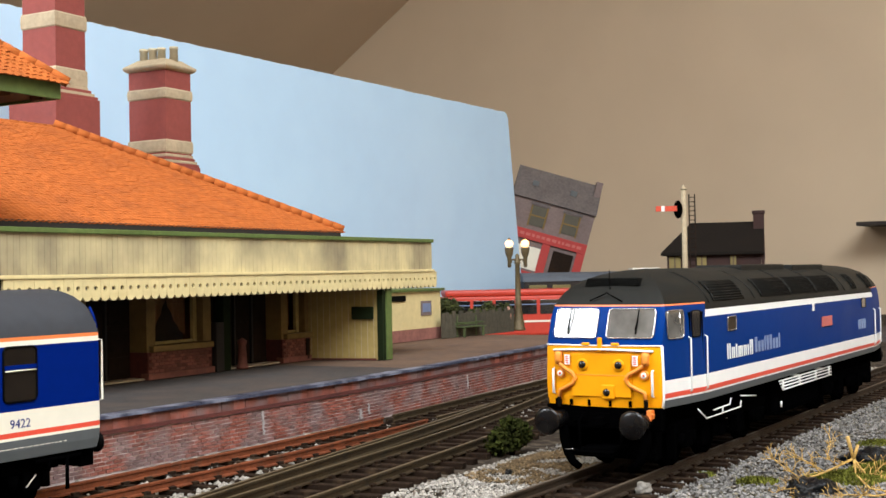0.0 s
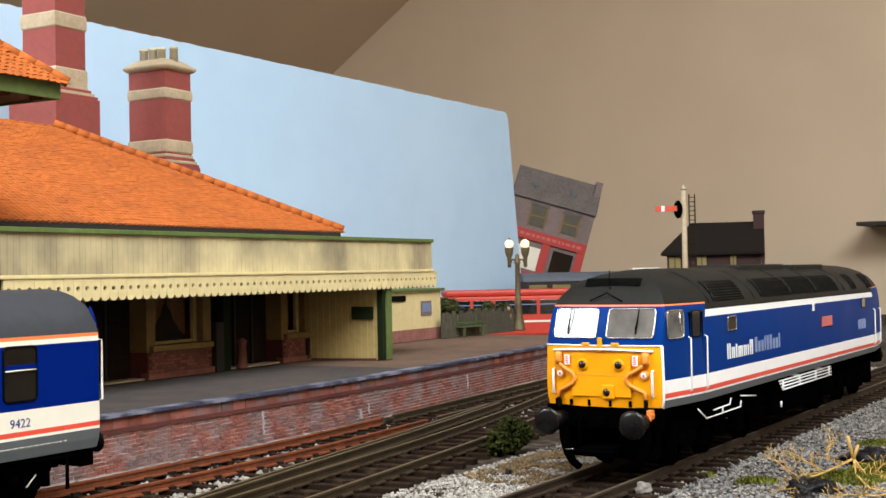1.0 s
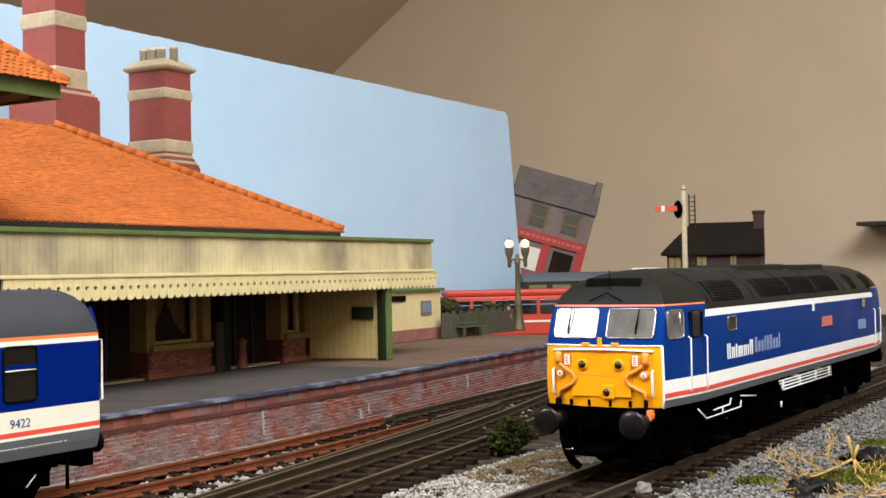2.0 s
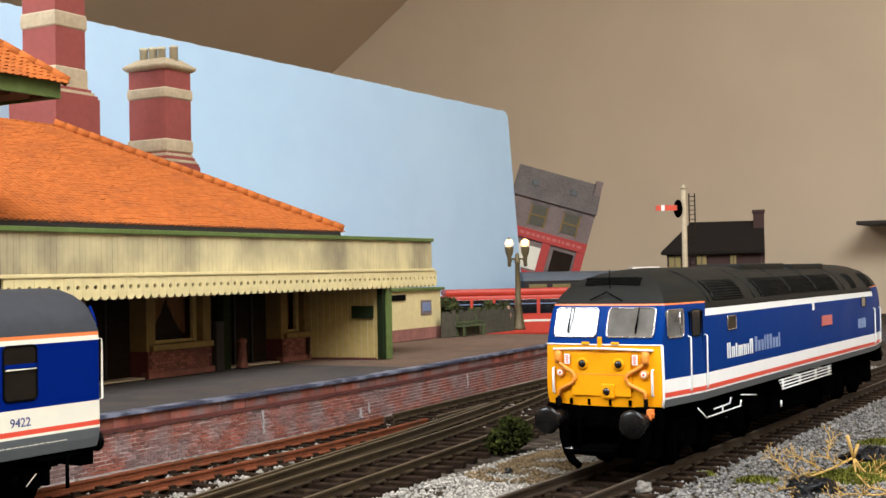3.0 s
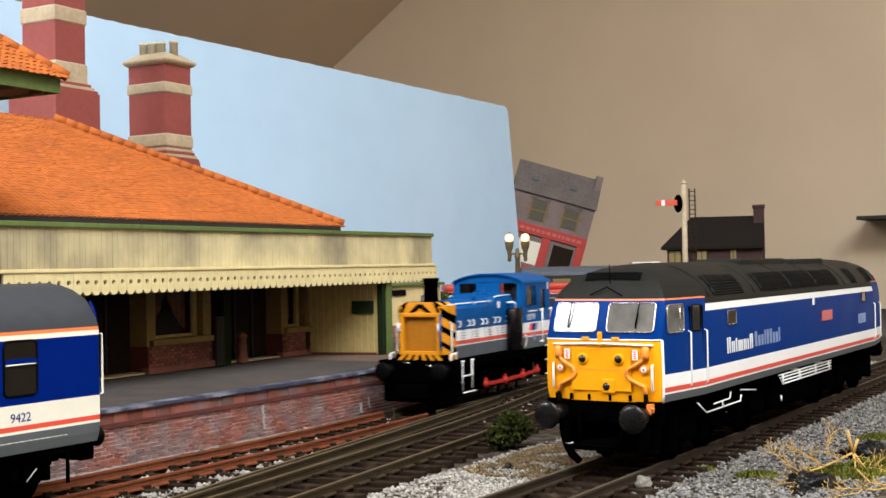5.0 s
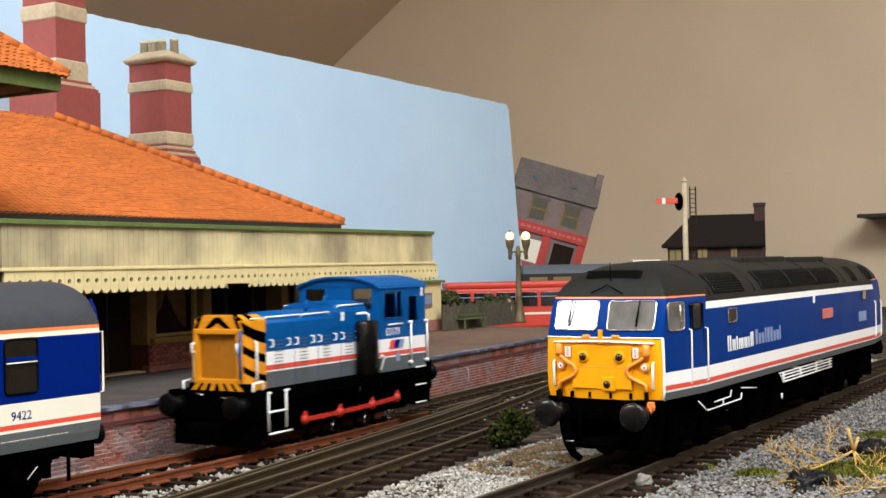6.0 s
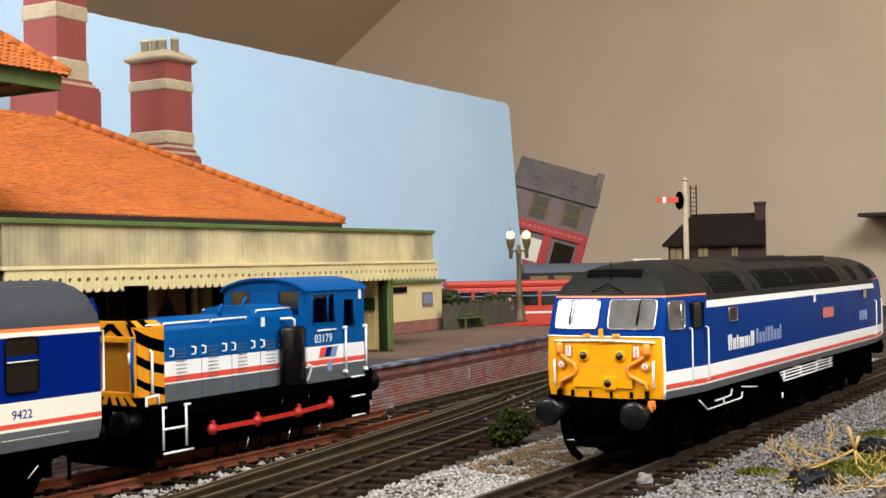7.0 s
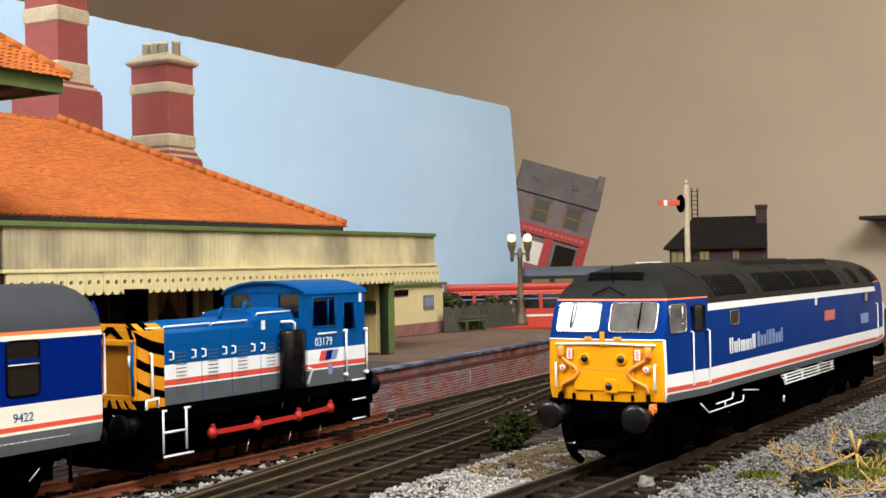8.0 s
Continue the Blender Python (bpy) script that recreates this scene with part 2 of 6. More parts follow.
# ---- mesh helpers (millimetres) ----
def part(name, bm, mat, parent=None, label="", smooth=False):
    """Links a bmesh, drawn in millimetres, as one mesh object under a thing or under a part."""
    bmesh.ops.scale(bm, vec=(MM, MM, MM), verts=bm.verts)
    me = bpy.data.meshes.new(name)
    if smooth:
        for f in bm.faces:
            f.smooth = True
    bm.to_mesh(me)
    bm.free()
    for m in (mat if isinstance(mat, (list, tuple)) else [mat]):
        me.materials.append(M[m] if isinstance(m, str) else m)
    ob = new(name, me)
    ob.parent = parent
    return tagged(ob, label)


def thing(name, m, label, category, group="", kind=""):
    """An Empty at a thing's base."""
    ob = new(name)
    ob.empty_display_size = 0.01
    ob.matrix_world = m
    return tagged(ob, label, category, group, kind)


def at(x, y, z, rz=0, rx=0, ry=0):
    return pose(x * MM, y * MM, z * MM, rx, ry, rz)


def box(bm, x0, x1, y0, y1, z0, z1, bevel=0.0, mat=0):
    r = bmesh.ops.create_cube(bm, size=1.0)
    vs = r["verts"]
    for v in vs:
        v.co = ((x0 + x1) / 2 + v.co.x * (x1 - x0), (y0 + y1) / 2 + v.co.y * (y1 - y0), (z0 + z1) / 2 + v.co.z * (z1 - z0))
    fs = list({f for v in vs for f in v.link_faces})
    for f in fs:
        f.material_index = mat
    if bevel:
        r = bmesh.ops.bevel(bm, geom=list({e for v in vs for e in v.link_edges}), offset=bevel, segments=2, profile=0.6, affect="EDGES")
        for f in r["faces"]:
            f.material_index = mat
    return bm


def tube(bm, pts, r, n=8, mat=0, caps=True, r1=None):
    """A round bar along points, tapering to r1."""
    pts = [Vector(p) for p in pts]
    rings = []
    for i, p in enumerate(pts):
        d = (pts[min(i + 1, len(pts) - 1)] - pts[max(i - 1, 0)]).normalized()
        a = d.orthogonal().normalized() if not rings else (rings[-1][1] - d * rings[-1][1].dot(d)).normalized()
        b = d.cross(a)
        rad = r if r1 is None else r + (r1 - r) * i / max(1, len(pts) - 1)
        rings.append(([bm.verts.new(p + (a * math.cos(2 * math.pi * k / n) + b * math.sin(2 * math.pi * k / n)) * rad) for k in range(n)], a))
    for (p, _), (q, _) in zip(rings, rings[1:]):
        for k in range(n):
            f = bm.faces.new((p[k], p[(k + 1) % n], q[(k + 1) % n], q[k]))
            f.material_index = mat
            f.smooth = True
    if caps:
        bm.faces.new(rings[0][0][::-1]).material_index = mat
        bm.faces.new(rings[-1][0]).material_index = mat
    return bm


def lathe(bm, axis0, direction, profile, n=20, mat=0):
    """A turned shape: profile of (along, radius) about a line."""
    o, d = Vector(axis0), Vector(direction).normalized()
    a = d.orthogonal().normalized()
    b = d.cross(a)
    rings = [[bm.verts.new(o + d * s + (a * math.cos(2 * math.pi * k / n) + b * math.sin(2 * math.pi * k / n)) * max(r, 0.001)) for k in range(n)] for s, r in profile]
    for p, q in zip(rings, rings[1:]):
        for k in range(n):
            f = bm.faces.new((p[k], p[(k + 1) % n], q[(k + 1) % n], q[k]))
            f.material_index = mat
            f.smooth = True
    bm.faces.new(rings[0][::-1]).material_index = mat
    bm.faces.new(rings[-1]).material_index = mat
    return bm


def prism(bm, profile, axis, a0, a1, mat=0):
    """A closed profile pushed along x, y or z."""
    def put(u, v, a):
        return {"x": (a, u, v), "y": (u, a, v), "z": (u, v, a)}[axis]
    lo = [bm.verts.new(put(u, v, a0)) for u, v in profile]
    hi = [bm.verts.new(put(u, v, a1)) for u, v in profile]
    k = len(profile)
    fs = [bm.faces.new(lo), bm.faces.new(hi[::-1])] + [bm.faces.new((lo[i], hi[i], hi[(i + 1) % k], lo[(i + 1) % k])) for i in range(k)]
    for f in fs:
        f.material_index = mat
    bmesh.ops.recalc_face_normals(bm, faces=fs)
    return bm


def quad(bm, pts, mat=0):
    f = bm.faces.new([bm.verts.new(p) for p in pts])
    f.material_index = mat
    return f


def solid(name, x0, x1, y0, y1, z0, z1, mat, parent=None, bevel=0.0, label=""):
    return part(name, box(bmesh.new(), x0, x1, y0, y1, z0, z1, bevel), mat, parent, label)


def bars(name, lists, r, mat, parent, label="", n=8):
    bm = bmesh.new()
    for pts in lists:
        tube(bm, pts, r, n)
    return part(name, bm, mat, parent, label)


def wheel(parent, x, y, r, mat="black"):
    """A flanged wheel, its origin on the axle."""
    bm = bmesh.new()
    sgn = -1 if y < 0 else 1
    lathe(bm, (0, -1.2 * sgn, 0), (0, sgn, 0), [(0, r + 0.5), (0.5, r + 0.5), (0.7, r), (2.2, r - 0.1), (2.3, r - 1.1), (1.7, r - 1.4), (1.7, 1.8), (2.6, 1.6), (2.6, 0.2)], 24)
    ob = part("wheel", bm, mat, parent)
    ob.matrix_local = at(x, y, r)
    return ob


# ---- the plan: one curve that the platform, its track and the station follow ----
def curve(s, bend, start, reach):
    """A line that runs at 31.3 degrees from straight ahead, then eases round by bend degrees."""
    x, y, done, turn = -73.6, 323.9, 0.0, 31.3
    if s < 0:
        w = radians(31.3)
        return x + s * math.sin(w), y + s * math.cos(w), 31.3
    while done < s:
        step = min(4.0, s - done)
        turn = 31.3 - bend * min(1, max(0, (done + step / 2 - start) / reach))
        x, y, done = x + step * math.sin(radians(turn)), y + step * math.cos(radians(turn)), done + step
    return x, y, turn


def track_at(s):
    """Centre of the platform track at s along it: x, y and the way it runs, in degrees from straight ahead."""
    return curve(s, 4.8, 30, 60)


def edge_at(s):
    """The line that the platform's edge and the turnout keep to."""
    return curve(s, 5.8, 60, 140)


def beside(s, u):
    """A point u millimetres to the right of the platform line."""
    x, y, w = edge_at(s)
    return x + u * math.cos(radians(w)), y - u * math.sin(radians(w))


STATION = at(-100.0, 407.0, RAIL + 12.5, 90 - 28.5)     # x along the building, -y towards the track, z up from the platform


# ---- the room ----
ROOM = at(-106.0, 1700.0, 0.0, 90 - 31.3)       # x away along the room's length, y to its left


def room():
    far = thing("wall_gable", ROOM, "beige painted plaster gable wall of an attic room", "wall", kind="structure")
    part("plaster", box(bmesh.new(), 0, 60, -2200, 1500, -900, 1500), "wall", far)
    near = thing("wall_behind", ROOM, "beige painted plaster wall at the other end", "wall", kind="structure")
    part("plaster", box(bmesh.new(), -3560, -3500, -2200, 1000, -900, 1500), "wall", near)
    side = thing("wall_side", ROOM, "beige painted plaster side wall", "wall", kind="structure")
    part("plaster", box(bmesh.new(), -3560, 60, -2260, -2200, -900, 1100), "wall", side)
    knee = thing("wall_knee", ROOM, "low beige wall under the sloping ceiling", "wall", kind="structure")
    part("plaster", box(bmesh.new(), -3560, 60, 1000, 1060, -900, -260), "wall", knee)
    bm = bmesh.new()
    a = 0.667
    for x0, x1, y0, y1 in ((-3560, -2040, -1000, 1060), (-1520, 60, -1000, 1060), (-2040, -1520, -90, 1060), (-2040, -1520, -1000, -520)):
        vs = [(x0, y0), (x1, y0), (x1, y1), (x0, y1)]
        lo = [bm.verts.new((x, y, 343.9 - a * (y - 53.2))) for x, y in vs]
        hi = [bm.verts.new((x, y, 403.9 - a * (y - 53.2))) for x, y in vs]
        bm.faces.new(lo)
        bm.faces.new(hi[::-1])
        for i in range(4):
            bm.faces.new((lo[i], lo[(i + 1) % 4], hi[(i + 1) % 4], hi[i]))
    bmesh.ops.recalc_face_normals(bm, faces=bm.faces)
    ob = part("ceiling_slope", bm, "slope")
    ob.matrix_world = ROOM
    tagged(ob, "beige painted sloping attic ceiling with a skylight", "ceiling", kind="structure")
    bm = bmesh.new()
    for x0, x1, y0, y1 in ((-3560, -2270, -2260, -940), (-970, 60, -2260, -940), (-2270, -970, -2260, -1850), (-2270, -970, -1050, -940)):
        box(bm, x0, x1, y0, y1, 1040, 1100)
    ob = part("ceiling", bm, "slope")
    ob.matrix_world = ROOM
    tagged(ob, "flat beige painted attic ceiling with an added opening for light", "ceiling", kind="structure")
    ob = part("floor", box(bmesh.new(), -3560, 60, -2260, 1060, -960, -900), "carpet")
    ob.matrix_world = ROOM
    tagged(ob, "plain brown carpeted floor of the room", "floor", kind="structure")


room()
ob = part("wall_shelf", box(bmesh.new(), -60, 0, -1500, -677, 98.4, 102.6, 0.8), "boxbrown")
ob.matrix_world = ROOM
tagged(ob, "thin dark brown shelf fixed to the beige wall", "shelf")


# ---- baseboard and ballast ----
def ground():
    bm = bmesh.new()
    n = 110
    rows = []
    for i in range(n + 1):
        for_j = []
        for j in range(n + 1):
            x, y = -1700 + 1694 * j / n, -1550 + 1250 * i / n
            for_j.append(bm.verts.new((x, y, 1.6 + 0.5 * noise.noise((x * 0.05, y * 0.05, 0)))))
        rows.append(for_j)
    for i in range(n):
        for j in range(n):
            bm.faces.new((rows[i][j], rows[i][j + 1], rows[i + 1][j + 1], rows[i + 1][j]))
    ob = part("ground", bm, "earth", smooth=True)
    ob.matrix_world = ROOM
    tagged(ob, "grey and brown scatter covered railway baseboard ground", "ground", kind="structure")
    ob = solid("baseboard", -1700, -4, -1550, -300, -40, -1, "boxbrown")
    ob.matrix_world = ROOM
    tagged(ob, "brown timber baseboard under the model railway", "baseboard", kind="structure")
    for x in (-1660, -80):
        for y in (-1520, -370):
            leg = solid("baseboard_leg", 0, 45, 0, 45, -900, -40, "boxbrown")
            leg.matrix_world = ROOM @ at(x, y, 0)
            tagged(leg, "brown timber leg under the baseboard", "table leg")


ground()


def rail_line(bm, pts, h=2.6, mat=0, top=1):
    """One rail: foot, web and head swept along points of (x, y)."""
    prof = [(-1.0, 0), (1.0, 0), (1.0, 0.35), (0.25, 0.6), (0.25, h - 0.8), (0.62, h - 0.6), (0.62, h - 0.1), (0.45, h), (-0.45, h), (-0.62, h - 0.1), (-0.62, h - 0.6), (-0.25, h - 0.8), (-0.25, 0.6), (-1.0, 0.35)]
    rings = []
    for i, p in enumerate(pts):
        q0, q1 = pts[max(i - 1, 0)], pts[min(i + 1, len(pts) - 1)]
        d = Vector((q1[0] - q0[0], q1[1] - q0[1])).normalized()
        rings.append([bm.verts.new((p[0] + d.y * u, p[1] - d.x * u, RAIL - h + z)) for u, z in prof])
    for a, b in zip(rings, rings[1:]):
        for k in range(len(prof)):
            f = bm.faces.new((a[k], b[k], b[(k + 1) % len(prof)], a[(k + 1) % len(prof)]))
            f.material_index = top if k == 7 else mat
    bm.faces.new(rings[0])
    bm.faces.new(rings[-1][::-1])
    bmesh.ops.recalc_face_normals(bm, faces=bm.faces)


SLEEPER = {}


def sleeper_mesh(width):
    if width not in SLEEPER:
        bm = box(bmesh.new(), -1.6, 1.6, -width / 2, width / 2, -1.8, 0, 0.25)
        for y in (-8.25, 8.25):
            for d in (-1.5, 1.5):
                box(bm, -1.1, 1.1, y + d - 0.55, y + d + 0.55, 0, 0.75)
        bmesh.ops.scale(bm, vec=(MM, MM, MM), verts=bm.verts)
        me = bpy.data.meshes.new("sleeper")
        bm.to_mesh(me)
        bm.free()
        me.materials.append(M["sleeper"])
        SLEEPER[width] = me
    return SLEEPER[width]


def railway(name, label, place, s0, s1, mats, step=8.6, width=33.0, until=None):
    """A track: two rails and its sleepers, along place(s) -> x, y, way."""
    t = thing(name, at(0, 0, 0), label, "railway track", "railway tracks", "structure")
    for side in (-8.87, 8.87):
        bm = bmesh.new()
        pts = []
        s = s0
        while s <= s1:
            x, y, w = place(s)
            pts.append((x + side * math.cos(radians(w)), y - side * math.sin(radians(w))))
            s += 12
        rail_line(bm, pts)
        part("rail", bm, mats, t)
    s = s0
    rnd = random.Random(3)
    while s < s1:
        x, y, w = place(s + rnd.uniform(-0.5, 0.5))
        ob = new("sleeper", sleeper_mesh(width))
        ob.parent = t
        ob.matrix_local = at(x, y, RAIL - 2.62 + rnd.uniform(-0.15, 0.05), 90 - w + rnd.uniform(-1, 1))
        s += step
    return t


def middle_at(s):
    u = 48 - 0.12 * (s + 10)
    x, y, w = edge_at(s)
    return x + u * math.cos(radians(w)), y - u * math.sin(radians(w)), w - 6.8


def loco_at(s):
    w = radians(31.9)
    return 35.3 + s * math.sin(w), 297.7 + s * math.cos(w), 31.9


rusty = railway("platform_track", "rusty red model rails on dark brown sleepers beside the platform", track_at, -130, 130, ["rust", "rust"])
railway("station_throat_track", "brown weathered model rails on dark sleepers beyond the platform road", track_at, 130, 900, ["rail", "railtop"])
railway("middle_track", "brown weathered model rails and dark sleepers of the turnout", middle_at, -150, 300, ["rail", "railtop"])
railway("goods_track", "brown weathered model rails on dark sleepers under the blue locomotive", loco_at, -180, 1050, ["shadedrail", "shadedrailtop"])
turn = thing("turnout_rail", at(0, 0, 0), "curved brown closure rail of the turnout", "rail", kind="structure")
for shift in (0, 2.6):
    bm = bmesh.new()
    rail_line(bm, [beside(s, 3.6 + shift + (24.5 * ((185 - s) / 185) ** 1.2 if s < 185 else 0)) for s in range(-120, 190, 10)])
    part("rail", bm, ["rail", "railtop"], turn)


# ---- platform ----
TOP = RAIL + 12.5


def strip(bm, s0, s1, u0, u1, z0, z1, step=10.0, mat=0):
    """A band that follows the platform track between two offsets and heights."""
    k = max(1, round((s1 - s0) / step))
    rings = []
    for i in range(k + 1):
        s = s0 + (s1 - s0) * i / k
        a, b = beside(s, u0), beside(s, u1)
        rings.append([bm.verts.new((*a, z0)), bm.verts.new((*b, z0)), bm.verts.new((*b, z1)), bm.verts.new((*a, z1))])
    fs = [bm.faces.new(rings[0]), bm.faces.new(rings[-1][::-1])]
    for p, q in zip(rings, rings[1:]):
        fs += [bm.faces.new((p[j], q[j], q[(j + 1) % 4], p[(j + 1) % 4])) for j in range(4)]
    for f in fs:
        f.material_index = mat
    bmesh.ops.recalc_face_normals(bm, faces=fs)


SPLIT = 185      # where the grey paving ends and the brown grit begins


def platform():
    p = thing("platform", at(0, 0, 0), "brick faced station platform with grey surface and blue coping", "platform", kind="structure")
    bm = bmesh.new()
    strip(bm, -170, SPLIT, -34.0, -330, 0, TOP - 0.25)
    part("platform_surface", bm, "tarmac", p)
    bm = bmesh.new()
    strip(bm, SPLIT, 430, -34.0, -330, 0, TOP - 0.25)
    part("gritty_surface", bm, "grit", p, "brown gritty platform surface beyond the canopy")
    bm = bmesh.new()
    strip(bm, -170, 430, -30.66, -33.3, 0.5, TOP - 4.4)
    part("wall_core", bm, "mortar", p)
    # Overhanging course; its dark red also carries the shadow line under the coping bricks.
    bm = bmesh.new()
    strip(bm, -170, 430, -30.0, -31.3, TOP - 5.4, TOP - 4.2)
    part("string_course", bm, "darkbrick", p, "overhanging brick course, its shadow line put into the dark red")
    # coping slabs, one by one
    rnd = random.Random(8)
    s = -60.0
    while s < 430:
        ln = 11.6
        bm = bmesh.new()
        d = rnd.uniform(-0.12, 0.12)
        strip(bm, s, s + ln - 0.18, -29.3 + d, -34.6, TOP - 0.9, TOP + rnd.uniform(-0.05, 0.12), 12)
        part("coping_slab", bm, "coping", p)
        s += ln
    # upper brick course below the coping
    s = -60.0
    while s < 430:
        bm = bmesh.new()
        strip(bm, s, s + 5.6, -30.6 + rnd.uniform(-0.1, 0.1), -33.4, TOP - 4.15, TOP - 0.95, 6)
        part("course_brick", bm, "brick", p)
        s += 5.75
    return p


PLATFORM = platform()


# ---- station building ----
def plank_mesh(name, width, z0, z1, depth, mat):
    bm = box(bmesh.new(), -width / 2, width / 2, 0, depth, z0, z1, 0.12)
    bmesh.ops.scale(bm, vec=(MM, MM, MM), verts=bm.verts)
    me = bpy.data.meshes.new(name)
    bm.to_mesh(me)
    bm.free()
    me.materials.append(M[mat])
    return me


def valance_mesh():
    """One valance board: a round tooth at its foot and a drilled hole."""
    w, zt, zs, hz, r = 3.82, 39.2, 33.0, 35.8, 0.82
    bm = bmesh.new()
    def V(x, z):
        return bm.verts.new((x, 0, z))
    sq = [(1.15, 0), (1.15, 1.15), (0, 1.15), (-1.15, 1.15), (-1.15, 0), (-1.15, -1.15), (0, -1.15), (1.15, -1.15)]
    outer = [V(x, hz + z) for x, z in sq]
    inner = [V(r * math.cos(math.pi / 4 * k), hz + r * math.sin(math.pi / 4 * k)) for k in range(8)]
    for k in range(8):
        bm.faces.new((outer[k], outer[(k + 1) % 8], inner[(k + 1) % 8], inner[k]))
    def rect(x0, x1, z0, z1):
        bm.faces.new([V(x0, z0), V(x1, z0), V(x1, z1), V(x0, z1)])
    rect(-w / 2, w / 2, hz + 1.15, zt)
    rect(-w / 2, -1.15, hz - 1.15, hz + 1.15)
    rect(1.15, w / 2, hz - 1.15, hz + 1.15)
    rect(-w / 2, w / 2, zs, hz - 1.15)
    bm.faces.new([V(-w / 2, zs), V(-1.3, 32.2), V(-0.6, 31.75), V(0.6, 31.75), V(1.3, 32.2), V(w / 2, zs)])
    bmesh.ops.remove_doubles(bm, verts=bm.verts, dist=0.01)
    bmesh.ops.recalc_face_normals(bm, faces=bm.faces)
    r_ = bmesh.ops.extrude_face_region(bm, geom=list(bm.faces))
    bmesh.ops.translate(bm, vec=(0, 0.9, 0), verts=[v for v in r_["geom"] if isinstance(v, bmesh.types.BMVert)])
    bmesh.ops.recalc_face_normals(bm, faces=bm.faces)
    bmesh.ops.scale(bm, vec=(MM, MM, MM), verts=bm.verts)
    me = bpy.data.meshes.new("valance_board")
    bm.to_mesh(me)
    bm.free()
    me.materials.append(M["cream"])
    return me


def shared(name, bm, mat):
    bmesh.ops.scale(bm, vec=(MM, MM, MM), verts=bm.verts)
    me = bpy.data.meshes.new(name)
    bm.to_mesh(me)
    bm.free()
    me.materials.append(M[mat])
    return me


BAY_BRICK = shared("bay_brick", box(bmesh.new(), 0, 2.75, 0, 1.0, 0, 1.06), "baybrick")


def child(name, me, parent, m):
    ob = new(name, me)
    ob.parent = parent
    ob.matrix_local = m
    return ob


def station():
    st = thing("station_building", STATION, "cream and brick station building with orange tiled roof and canopy", "station building")
    # the body behind the facade: a solid block, coloured dark for the unlit inside
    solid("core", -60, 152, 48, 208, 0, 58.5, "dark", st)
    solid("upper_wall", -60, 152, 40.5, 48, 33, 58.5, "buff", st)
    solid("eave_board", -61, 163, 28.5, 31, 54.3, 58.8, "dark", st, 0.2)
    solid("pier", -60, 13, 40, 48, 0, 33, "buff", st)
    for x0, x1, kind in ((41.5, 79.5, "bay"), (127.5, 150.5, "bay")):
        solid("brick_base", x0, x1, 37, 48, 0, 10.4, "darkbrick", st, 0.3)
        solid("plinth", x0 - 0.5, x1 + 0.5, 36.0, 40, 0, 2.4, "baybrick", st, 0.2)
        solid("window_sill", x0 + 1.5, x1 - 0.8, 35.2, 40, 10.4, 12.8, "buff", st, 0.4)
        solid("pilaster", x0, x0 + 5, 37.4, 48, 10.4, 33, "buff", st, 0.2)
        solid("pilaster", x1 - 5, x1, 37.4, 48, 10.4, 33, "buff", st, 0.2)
        for row in range(6):
            bx = x0 + 0.2 + (1.4 if row % 2 else 0)
            while bx < x1 - 2.4:
                child("brick", BAY_BRICK, st, at(bx, 36.5, 2.6 + 1.28 * row))
                bx += 2.95
        w0, w1 = x0 + 5, x1 - 5
        win = solid("window", w0, w1, 42.4, 42.7, 12.8, 33, "thinglass", st)
        for a, b in ((w0, w0 + 2.2), (w1 - 2.2, w1)):
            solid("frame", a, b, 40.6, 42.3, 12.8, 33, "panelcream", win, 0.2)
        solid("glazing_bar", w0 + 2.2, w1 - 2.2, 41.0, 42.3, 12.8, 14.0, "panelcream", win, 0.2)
        mid = (w0 + w1) / 2
        for sgn, edge_x in ((-1, w0 + 2.2), (1, w1 - 2.2)):
            bm = bmesh.new()
            folds = 7
            for k in range(folds):
                f0, f1 = k / folds, (k + 1) / folds
                xa, xb = edge_x + (mid - edge_x) * f0, edge_x + (mid - edge_x) * f1
                za, zb = 15.5 + 15 * f0 ** 1.6, 15.5 + 15 * f1 ** 1.6
                ya, yb = (44.0, 44.8) if k % 2 else (44.8, 44.0)
                quad(bm, [(xa, ya, za), (xb, yb, zb), (xb, yb, 33), (xa, ya, 33)])
                quad(bm, [(xa, ya + 0.3, za), (xa, ya + 0.3, 33), (xb, yb + 0.3, 33), (xb, yb + 0.3, zb)])
            part("curtain", bm, "curtain", win, "looped brown curtain")
    for x0, x1 in ((13, 41.5), (79.5, 127.5)):
        n = 2 if x1 - x0 < 40 else 4
        for k in range(n):
            a, b = x0 + (x1 - x0) * k / n, x0 + (x1 - x0) * (k + 1) / n
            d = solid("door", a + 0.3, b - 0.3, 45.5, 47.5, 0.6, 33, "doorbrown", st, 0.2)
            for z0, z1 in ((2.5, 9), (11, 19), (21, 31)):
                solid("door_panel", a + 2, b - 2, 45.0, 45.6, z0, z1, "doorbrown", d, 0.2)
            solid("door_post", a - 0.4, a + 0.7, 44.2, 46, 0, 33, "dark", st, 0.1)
        solid("door_step", x0 + 0.5, x1 - 0.5, 38, 45, 0, 0.7, "stone", st, 0.15)
    # pieces that stand by the doors
    solid("dark_post", 86.5, 91, 36.5, 40.5, 0, 33, "darkgreen", st, 0.3)
    bm = bmesh.new()
    lathe(bm, (97.2, 35.5, 0), (0, 0, 1), [(0, 2.6), (1.2, 2.5), (2.0, 2.1), (10.2, 1.5), (10.4, 2.0), (11.8, 2.0), (12.4, 1.0), (13.0, 0.2)], 10)
    part("pedestal", bm, "baybrick", st, "tapered stone pedestal by the door")
